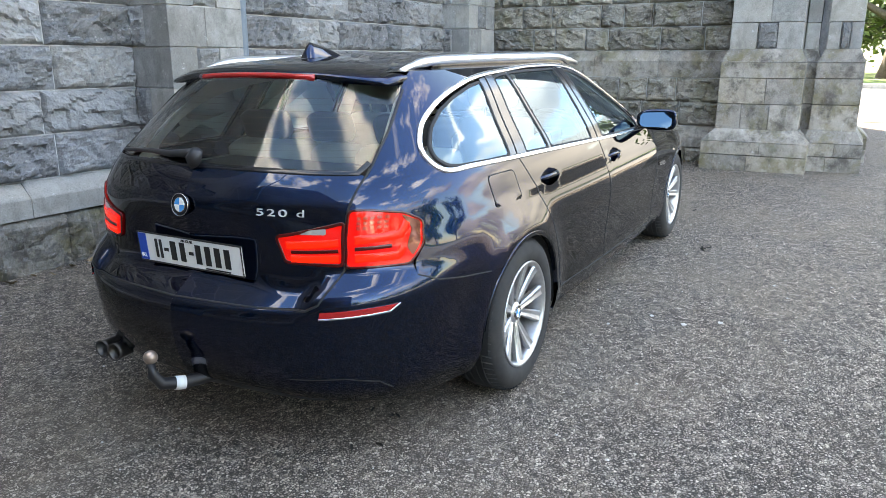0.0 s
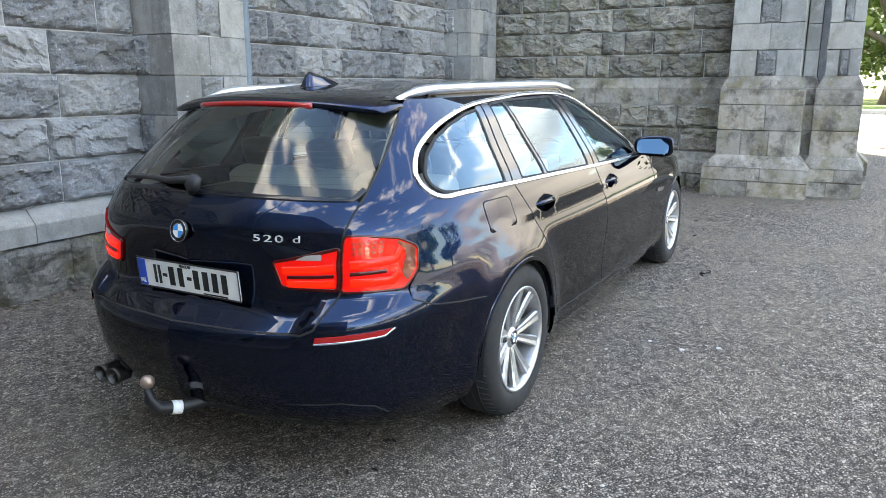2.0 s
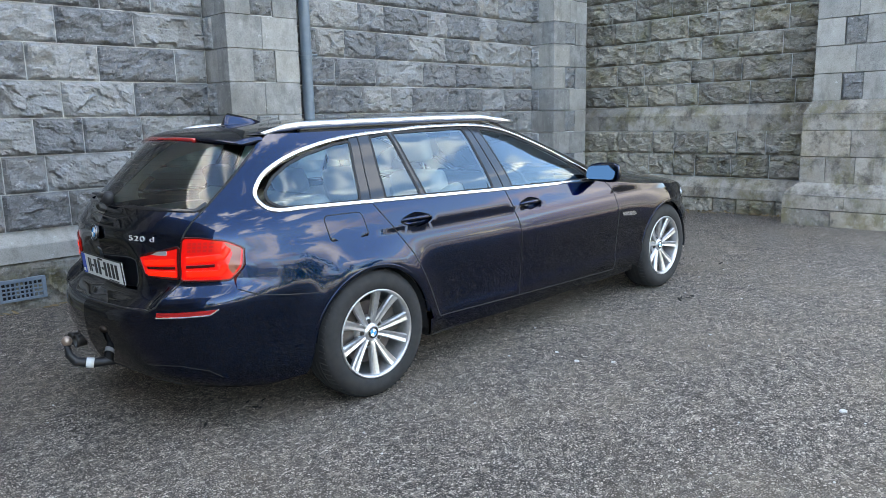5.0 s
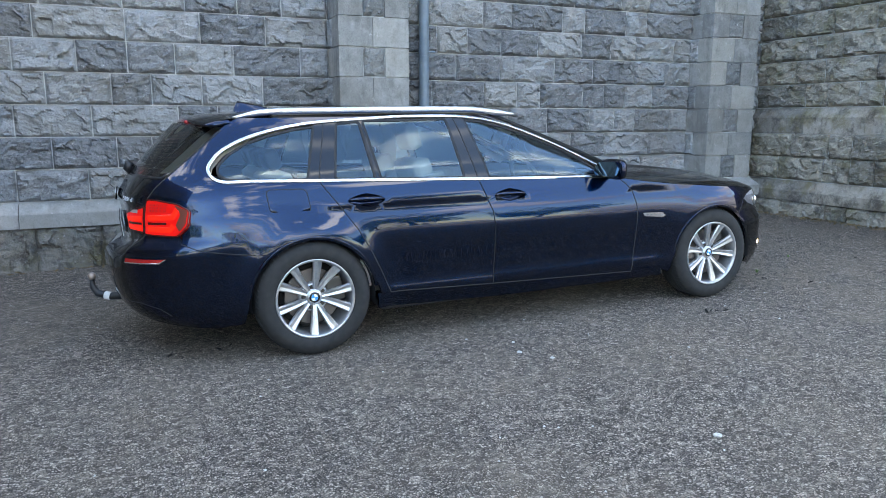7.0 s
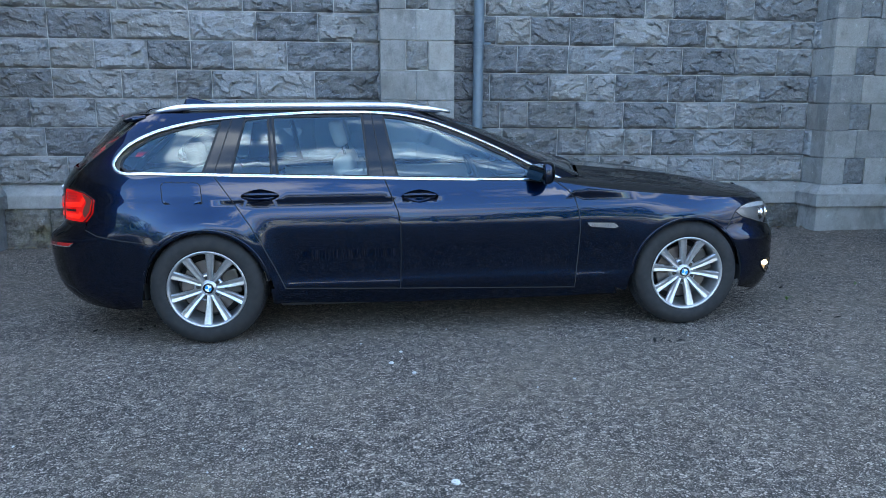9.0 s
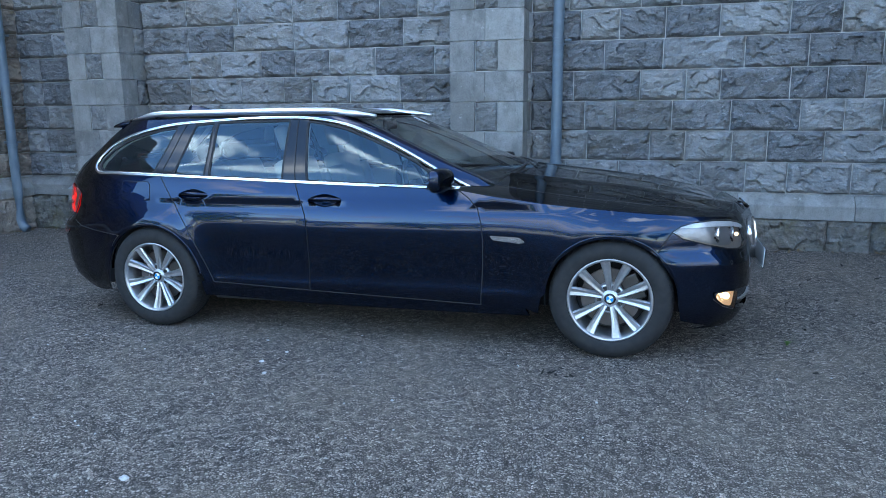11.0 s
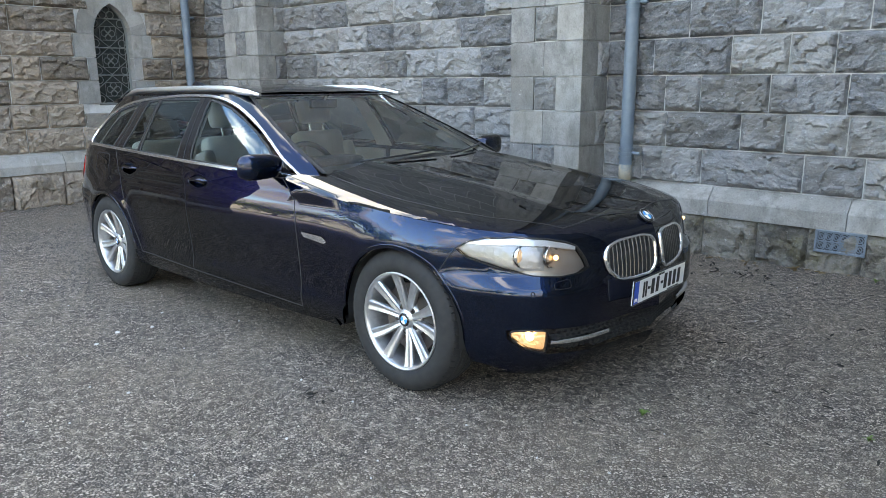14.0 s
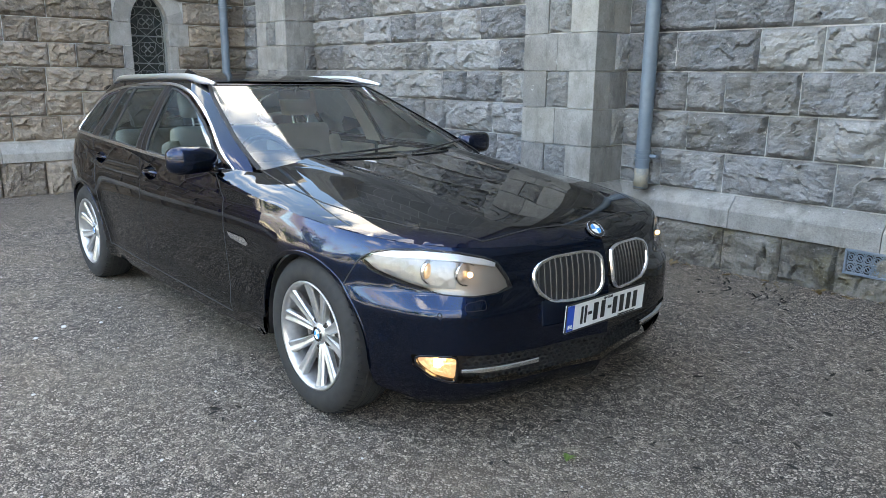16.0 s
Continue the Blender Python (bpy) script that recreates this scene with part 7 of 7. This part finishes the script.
lay_course(wall_c, lambda s, z: face_c(s, z, X_C + 0.055), -0.12, END_C, Y_A - 0.1, M_ROCK_C, height=0.465)
# sloping sill
bm = bmesh.new()
prof = [(X_C - 0.3, 0.90), (X_C + 0.012, 0.90), (X_C + 0.012, 1.06), (X_C - 0.16, SILL_Z + 0.01), (X_C - 0.3, SILL_Z + 0.01)]
ends = [[bm.verts.new((x, WIN_Y + sg * 0.475, z)) for x, z in prof] for sg in (-1, 1)]
for i in range(5):
    bm.faces.new((ends[0][i], ends[0][(i + 1) % 5], ends[1][(i + 1) % 5], ends[1][i]))
bm.faces.new(ends[0])
bm.faces.new(ends[1][::-1])
bmesh.ops.recalc_face_normals(bm, faces=bm.faces)
part("window_sill", bm, M_ASHLAR_B, wall_c)


def gothic(half, rise, n=10):
    """The left limb of a pointed arch from springing to apex."""
    r = (half * half + rise * rise) / (2 * half)
    a1 = math.acos((r - half) / r)
    return [((r - half) - r * math.cos(a1 * k / n), r * math.sin(a1 * k / n)) for k in range(n + 1)]


inner_arc, outer_arc = gothic(WIN_HALF, 0.40, 10), gothic(0.47, 0.66, 10)
for sg in (-1, 1):
    for k in range(0, 10, 2):
        bm = bmesh.new()
        ring = inner_arc[k:k + 3] + outer_arc[k:k + 3][::-1]
        vs = [[bm.verts.new((x, WIN_Y + sg * abs(p[0]), SPRING - 0.012 + p[1])) for p in ring] for x in (X_C - 0.30, X_C + 0.014)]
        m = len(ring)
        for i in range(m):
            bm.faces.new((vs[0][i], vs[0][(i + 1) % m], vs[1][(i + 1) % m], vs[1][i]))
        bm.faces.new(vs[0])
        bm.faces.new(vs[1][::-1])
        bmesh.ops.recalc_face_normals(bm, faces=bm.faces)
        part("arch_stone", bm, M_ASHLAR, wall_c)
# window: frame, glass and lead lattice
X_G = X_C - 0.15
outline_w = [(-WIN_HALF, SILL_Z), (-WIN_HALF, SPRING)] + [(p[0], SPRING + p[1]) for p in inner_arc[1:]] + [(-p[0], SPRING + p[1]) for p in inner_arc[::-1][1:]] + [(WIN_HALF, SILL_Z)]
bm = bmesh.new()
sweep(bm, [(X_G + 0.03, WIN_Y + y * 0.97, z) for y, z in fine(outline_w, 0.08)], 0.018, 6, close=True)
window = tagged(new("window_1", mesh_of("window_1", bm, M_LEAD)), "pointed lancet window with leaded lattice glass", "window", kind="structure")
bm = bmesh.new()
bm.faces.new([bm.verts.new((X_G, WIN_Y + y, z)) for y, z in outline_w])
bmesh.ops.recalc_face_normals(bm, faces=bm.faces)
part("pane", bm, M_LEADGLASS, window)


def lead(line, r=0.006, close=False):
    bm = bmesh.new()
    sweep(bm, [(X_G + 0.018, WIN_Y + y, z) for y, z in line], r, 5, close=close)
    part("lead_bar", bm, M_LEAD, window)


def ring_line(cy, cz, r, n=20):
    return [(cy + r * math.cos(2 * math.pi * k / n), cz + r * math.sin(2 * math.pi * k / n)) for k in range(n)]


for k, zc in enumerate((1.38, 1.76, 2.12)):
    if k < 3:
        lead([(-0.23, zc - 0.19), (0.23, zc - 0.19)], 0.009)
        lead([(-0.22, zc), (0, zc + 0.18), (0.22, zc), (0, zc - 0.18)], 0.007, True)
        lead([(-0.11, zc - 0.09), (-0.11, zc + 0.09), (0.11, zc + 0.09), (0.11, zc - 0.09)], 0.005, True)
        for cy, cz in ((0.05, 0), (-0.05, 0), (0, 0.05), (0, -0.05)):
            lead(ring_line(cy, zc + cz, 0.042), 0.005, True)
        for cy in (-0.18, 0.18):
            for cz in (-0.13, 0.13):
                lead(ring_line(cy, zc + cz, 0.05), 0.005, True)
lead([(-0.205, 2.31), (0.205, 2.31)], 0.009)
for cy, cz in ((-0.05, 2.36), (0.05, 2.36), (0, 2.43)):
    lead(ring_line(cy, cz, 0.048), 0.006, True)
for y in (-0.21, 0.21):
    lead([(y, SILL_Z), (y, SPRING)], 0.005)


# ---- rainwater pipes and vent ----
pf = Nodes("lime_stained_pipe")
pf.set(Base_Color=pf.ramp(pf.noise(11.0, 5.0, 0.65), (0.35, (0.16, 0.18, 0.19)), (0.6, (0.34, 0.30, 0.23))), Roughness=0.7)
M_PIPEFOOT = pf.mat


def rain_pipe(x, y, out, brackets, label, straight=False):
    ob = root("rain_pipe", label, "drainpipe", "rainwater pipes")
    d = Vector(out)
    lo = ground_z(x, y)
    bm = bmesh.new()
    foot = [Vector((x, y, 0.60)), Vector((x, y, 0.575)) + d * 0.004]
    if not straight:
        foot = [Vector((x, y, 0.40)), Vector((x, y, lo + 0.16)), Vector((x, y, lo + 0.07)) + d * 0.03, Vector((x, y, lo + 0.03)) + d * 0.09]
    sweep(bm, [Vector((x, y, z)) for z in (8.5, 4.0, 0.80, 0.72)] + foot, 0.056, 20)
    part("pipe", bm, M_PIPE, ob, smooth=True)
    if straight:
        bm = bmesh.new()
        sweep(bm, [(x, y, 0.74), (x, y, 0.574)], 0.0575, 20)
        part("pipe_foot", bm, M_PIPEFOOT, ob, "beige lime-stained pipe foot", smooth=True)
    for z in brackets:
        bm = bmesh.new()
        for dz, r in ((-0.035, 0.064), (0.0, 0.068), (0.035, 0.064)):
            sweep(bm, [(x, y, z + dz - 0.010), (x, y, z + dz + 0.010)], r, 20)
        across = Vector((abs(d.y), abs(d.x), 0))
        c = Vector((x, y, z))
        sweep(bm, [c, c + across * 0.11, c + across * 0.13], 0.014, 8)
        sweep(bm, [c, c - d * 0.12], 0.016, 8)
        part("bracket", bm, M_PIPE, ob)


rain_pipe(2.15, 2.72, (0, -1, 0), (0.84, 2.10, 3.7), "blue-grey painted iron rain pipe against the wall", True)
rain_pipe(-4.68, 2.44, (1, 0, 0), (1.05, 2.36, 3.7), "blue-grey painted iron rain pipe against the wall")
vent = root("wall_vent", "blue-grey cast iron vent grille low in the wall", "vent")
X0, X1, Z0, Z1, YV = 3.745, 4.09, 0.195, 0.362, 2.722
bm = bmesh.new()
for lo, hi in (((X0, YV, Z0), (X1, YV + 0.03, Z0 + 0.014)), ((X0, YV, Z1 - 0.014), (X1, YV + 0.03, Z1)), ((X0, YV, Z0 + 0.014), (X0 + 0.014, YV + 0.03, Z1 - 0.014)), ((X1 - 0.014, YV, Z0 + 0.014), (X1, YV + 0.03, Z1 - 0.014))):
    box(bm, lo, hi, 0.002)
part("vent_frame", bm, M_PIPE, vent)
# black slab painted in for the shade inside the vent
part("vent_shade", new_box((X0 + 0.006, YV + 0.022, Z0 + 0.006), (X1 - 0.006, YV + 0.09, Z1 - 0.006)), M_RUBBER_AND_SHADE, vent)
for row in range(2):
    for col in range(6):
        cx, cz = X0 + 0.014 + 0.0528 * (col + 0.5), Z0 + 0.014 + 0.0695 * (row + 0.5)
        bm = bmesh.new()
        for r in (0.031, 0.017):
            sweep(bm, [(cx + r * math.cos(t), YV + 0.008, cz + r * 1.1 * math.sin(t)) for t in (2 * math.pi * i / 18 for i in range(18))], 0.0042, 5, close=True)
        sweep(bm, [(cx - 0.026, YV + 0.008, cz + 0.034), (cx + 0.026, YV + 0.008, cz - 0.034)], 0.0035, 5)
        part("vent_scroll", bm, M_PIPE, vent)
part("vent_bar", new_box((X0 + 0.014, YV + 0.002, (Z0 + Z1) / 2 - 0.004), (X1 - 0.014, YV + 0.016, (Z0 + Z1) / 2 + 0.004)), M_PIPE, vent)

# a second vent, with a square lattice, near the rear of the car
vent = root("wall_vent", "blue-grey square-lattice vent grille low in the wall", "vent")
X0, X1, Z0, Z1, YV = -0.87, -0.515, 0.055, 0.235, 2.732
bm = bmesh.new()
for lo, hi in (((X0, YV, Z0), (X1, YV + 0.03, Z0 + 0.02)), ((X0, YV, Z1 - 0.03), (X1, YV + 0.03, Z1)), ((X0, YV, Z0 + 0.02), (X0 + 0.03, YV + 0.03, Z1 - 0.03)), ((X1 - 0.03, YV, Z0 + 0.02), (X1, YV + 0.03, Z1 - 0.03))):
    box(bm, lo, hi, 0.002)
part("vent_frame", bm, M_PIPE, vent)
# black slab in place of the shaded hollow behind the lattice
part("vent_shade", new_box((X0 + 0.006, YV + 0.022, Z0 + 0.006), (X1 - 0.006, YV + 0.09, Z1 - 0.006)), M_RUBBER_AND_SHADE, vent)
for k in range(1, 9):
    x = X0 + 0.03 + (X1 - X0 - 0.06) * k / 9
    part("vent_bar", new_box((x - 0.005, YV + 0.006, Z0 + 0.02), (x + 0.005, YV + 0.02, Z1 - 0.03)), M_PIPE, vent)
for k in range(1, 4):
    z = Z0 + 0.02 + (Z1 - Z0 - 0.05) * k / 4
    part("vent_bar", new_box((X0 + 0.03, YV + 0.003, z - 0.005), (X1 - 0.03, YV + 0.017, z + 0.005)), M_PIPE, vent)


# ---- chips, litter and weeds on the asphalt ----
def pebble(x, y, size, material, name, label, category, seed, flat=0.5):
    r = random.Random(seed)
    bm = bmesh.new()
    bmesh.ops.create_icosphere(bm, subdivisions=2, radius=size)
    for v in bm.verts:
        v.co *= 1 + 0.35 * noise.noise(v.co / size * 1.4 + Vector((seed, 0, 0)))
        v.co.z *= flat
    bmesh.ops.rotate(bm, matrix=Matrix.Rotation(r.uniform(0, 6), 3, "Z"), verts=bm.verts)
    bmesh.ops.translate(bm, vec=(x, y, ground_z(x, y) + size * flat * 0.5), verts=bm.verts)
    return tagged(new(name, mesh_of(name, bm, material)), label, category, "stone chips")


for i, (x, y, s) in enumerate(((1.07, -1.385, 0.014), (1.185, -1.555, 0.013), (1.265, -2.735, 0.018), (1.13, -1.20, 0.011), (0.9, -1.02, 0.009), (4.35, -1.55, 0.009), (2.0, -1.75, 0.009))):
    pebble(x, y, s, M_GRIT, "pale_chip", "small pale stone chip lying on the asphalt", "stone chip", i + 1)
rg = random.Random(5)
bm = bmesh.new()
for _ in range(260):
    x, y = rg.uniform(-3.5, 6.5), rg.uniform(-4.6, 2.5)
    s = rg.uniform(0.003, 0.0075)
    z = ground_z(x, y)
    bmesh.ops.create_cone(bm, segments=5, radius1=s, radius2=s * 0.5, depth=s, cap_ends=True, matrix=Matrix.Translation((x, y, z + s * 0.35)) @ pose(0, 0, 0, rg.uniform(-25, 25), rg.uniform(-25, 25), rg.uniform(0, 360)))
gravel = tagged(new("loose_grit", mesh_of("loose_grit", bm, M_GRIT)), "scattered loose grit on the asphalt", "grit", kind="stuff")


def litter(name, spots, label, material, seed, size=0.02, kind="stuff"):
    """Curled scraps lying on the ground."""
    r = random.Random(seed)
    verts, faces = [], []
    for x, y in spots:
        s = size * r.uniform(0.5, 1.3)
        m = Matrix.Translation((x, y, ground_z(x, y) + 0.004 + 0.25 * s)) @ pose(0, 0, 0, r.uniform(-35, 35), r.uniform(-35, 35), r.uniform(0, 360))
        b = len(verts)
        for u in range(4):
            wd = s * (0.5, 0.95, 0.8, 0.1)[u]
            for sg in (-1, 0, 1):
                verts.append(tuple(m @ Vector((s * (u - 1.5), sg * wd * 0.6, 0.25 * s * (abs(sg) - 0.5) + 0.1 * s * u))))
        for u in range(3):
            for k in range(2):
                i = b + u * 3 + k
                faces.append((i, i + 1, i + 4, i + 3))
    me = bpy.data.meshes.new(name)
    me.from_pydata(verts, [], faces)
    me.materials.append(material)
    return tagged(new(name, me), label, "litter", kind=kind)


rg = random.Random(8)
near = [(-0.62 + rg.gauss(0, 0.16), -0.56 + rg.gauss(0, 0.07)) for _ in range(8)] + [(2.74 + rg.gauss(0, 0.05), -1.25 + rg.gauss(0, 0.04)) for _ in range(7)] + [(3.9 + rg.gauss(0, 0.5), -0.2 + rg.gauss(0, 0.4)) for _ in range(10)]
near += [(3.4 + rg.gauss(0, 0.3), 2.35 + rg.gauss(0, 0.12)) for _ in range(30)] + [(3.1 + 0.5 * rg.random(), 2.2 + 0.1 * rg.gauss(0, 1)) for _ in range(25)]
near += [(4.35 + rg.gauss(0, 0.5), 0.1 + rg.gauss(0, 0.6)) for _ in range(46)] + [(4.6 + rg.gauss(0, 0.7), 1.6 + rg.gauss(0, 0.5)) for _ in range(40)]
litter("leaf_debris", near, "dark scraps of rotted leaves on the asphalt", M_DEBRIS, 3, 0.012)
edge_spots = [(X_B - 0.2 - abs(rg.gauss(0, 0.09)), rg.uniform(-0.5, 2.6)) for _ in range(150)] + [(rg.uniform(-4.6, 6.8), Y_A - 0.16 - abs(rg.gauss(0, 0.05))) for _ in range(160)] + [(X_C + 0.16 + abs(rg.gauss(0, 0.05)), rg.uniform(-2.2, 2.6)) for _ in range(60)]
M_DRYLEAF = plain("dry_leaf", (0.17, 0.12, 0.06), 0.8)
litter("dry_leaves", edge_spots, "dry brown leaves along the foot of the walls", M_DRYLEAF, 4, 0.022)


def weed(x, y, size, seed):
    r = random.Random(seed)
    bm = bmesh.new()
    for k in range(14):
        a, lean, h = r.uniform(0, 6.28), r.uniform(0.2, 1.1), size * r.uniform(0.5, 1.1)
        d = Vector((math.cos(a), math.sin(a), 0))
        s = Vector((-d.y, d.x, 0)) * size * 0.1
        base = Vector((x, y, ground_z(x, y)))
        mid_p, tip = base + d * lean * h * 0.5 + Vector((0, 0, h * 0.5)), base + d * lean * h + Vector((0, 0, h * 0.55))
        v = [bm.verts.new(p) for p in (base - s * 0.5, base + s * 0.5, mid_p + s, tip, mid_p - s)]
        bm.faces.new((v[0], v[1], v[2], v[4]))
        bm.faces.new((v[4], v[2], v[3]))
    return tagged(new("weed", mesh_of("weed", bm, M_WEED)), "small green weed growing out of the asphalt", "weed", "weeds")


for i, (x, y, s) in enumerate(((4.73, -0.06, 0.04), (3.95, -0.42, 0.05), (5.2, -1.9, 0.02), (4.2, 2.62, 0.05))):
    weed(x, y, s, i + 20)


# ---- trees, hedge and houses round the yard ----
def tree(x, y, h, spread, seed, leaves=2600, trunk=0.32):
    r = random.Random(seed)
    z0 = ground_z(x, y)
    t = root("tree", "tall leafy broadleaf tree on the lawn", "tree", "trees round the yard", at=Matrix.Translation((x, y, z0)))
    bm = bmesh.new()
    pts = [Vector((0.15 * math.sin(k * 1.3 + seed), 0.15 * math.cos(k * 1.1 + seed), h * 0.62 * k / 6 - 0.1)) for k in range(7)]
    sweep(bm, pts, [trunk * (1.25 if k == 0 else 1 - 0.11 * k) for k in range(7)], 12)
    clumps = []
    for k in range(11):
        a = 2.4 * k + seed
        b = pts[2 + k % 4]
        e = Vector((spread * r.uniform(0.45, 0.85) * math.cos(a), spread * r.uniform(0.45, 0.85) * math.sin(a), h * r.uniform(0.24, 0.92)))
        m = b.lerp(e, 0.5) + Vector((0, 0, h * 0.05))
        sweep(bm, [b, m, e], [trunk * 0.38, trunk * 0.22, trunk * 0.07], 7)
        clumps += [(e, spread * r.uniform(0.28, 0.42)), (m.lerp(e, 0.4), spread * 0.3)]
    clumps.append((Vector((0, 0, h * 0.92)), spread * 0.4))
    part("trunk", bm, M_BARK, t, smooth=True)
    verts, faces = [], []
    for _ in range(leaves):
        c, cr = r.choice(clumps)
        d = Vector((r.gauss(0, 1), r.gauss(0, 1), r.gauss(0, 0.8))).normalized() * cr * r.uniform(0.55, 1.08)
        s = r.uniform(0.13, 0.30) * (h / 10)
        m = Matrix.Translation(c + d) @ Euler((r.uniform(-1.0, 1.0), r.uniform(-1.0, 1.0), r.uniform(0, 6.28))).to_matrix().to_4x4()
        b = len(verts)
        verts += [tuple(m @ Vector(q)) for q in ((-s, 0, 0), (0, -s * 0.6, 0.1 * s), (s, 0, 0), (0, s * 0.6, 0.12 * s))]
        faces.append((b, b + 1, b + 2, b + 3))
    me = bpy.data.meshes.new("crown")
    me.from_pydata(verts, [], faces)
    me.materials.append(M_LEAF)
    part("crown", me, M_LEAF, t)
    return t


for i, (x, y, h, sp) in enumerate(((34.5, -3.35, 12, 5.0), (46, 4, 10, 5), (26, -42, 10, 5.5), (58, -6, 10, 6), (-30, -34, 12, 6), (14, -44, 13, 6), (43, -4.6, 8, 4.2), (40, -9.4, 9, 4.4), (52, -1, 9, 5), (-44, -34, 8, 5), (-36, -47, 7, 5), (-24, -50, 6, 4.5), (-13, -46, 7.5, 5), (-3, -49, 6, 4.5), (7, -47, 7, 5))):
    tree(x, y, h, sp, i + 2, 5200 if i < 3 else 3600, 0.5 if i == 0 else 0.34)


def house(x0, x1, y, depth, floors, bays, label):
    """A plain rendered terrace facing +y, with sash windows and a slate roof."""
    ob = root("town_house", label, "house", at=Matrix.Translation((x0, y, ground_z((x0 + x1) / 2, y))))
    L, H = x1 - x0, 3.1 * floors
    part("house_wall", new_box((0, -depth, -0.3), (L, 0, H)), M_RENDER, ob)
    bm = bmesh.new()
    v = [bm.verts.new(p) for p in ((-0.3, 0.35, H), (L + 0.3, 0.35, H), (L + 0.3, -depth - 0.3, H), (-0.3, -depth - 0.3, H), (-0.3, -depth / 2, H + 2.6), (L + 0.3, -depth / 2, H + 2.6))]
    for f in ((0, 1, 5, 4), (2, 3, 4, 5), (0, 4, 3), (1, 2, 5), (0, 3, 2, 1)):
        bm.faces.new([v[i] for i in f])
    bmesh.ops.recalc_face_normals(bm, faces=bm.faces)
    part("roof", bm, M_SLATE, ob)
    for f in range(floors):
        for b in range(bays):
            cx, z = L * (b + 0.5) / bays, 0.9 + 3.1 * f
            if f == 0 and b % 4 == 1:
                part("house_door", new_box((cx - 0.5, 0.0, 0.0), (cx + 0.5, 0.04, 2.2), 0.01), M_DARKPANE, ob)
                continue
            bm = bmesh.new()
            for lo, hi in (((cx - 0.58, 0, z - 0.06), (cx + 0.58, 0.05, z)), ((cx - 0.58, 0, z + 1.6), (cx + 0.58, 0.05, z + 1.68)), ((cx - 0.58, 0, z), (cx - 0.5, 0.05, z + 1.6)), ((cx + 0.5, 0, z), (cx + 0.58, 0.05, z + 1.6)), ((cx - 0.5, 0, z + 0.77), (cx + 0.5, 0.04, z + 0.83))):
                box(bm, lo, hi)
            wf = part("window_frame", bm, M_WHITE, ob)
            part("pane", new_box((cx - 0.5, 0.0, z), (cx + 0.5, 0.02, z + 1.6)), M_DARKPANE, wf)


house(-34, 2, -62, 8, 2, 11, "pale rendered two-storey terrace across the lawn")
# unseen terrace, added to block the bright horizon mirrored in the doors
house(-82, -40, -50, 8, 2, 12, "unseen rendered terrace added to close off the horizon in reflections")
house(8, 26, -72, 8, 3, 6, "pale rendered three-storey house among the trees")
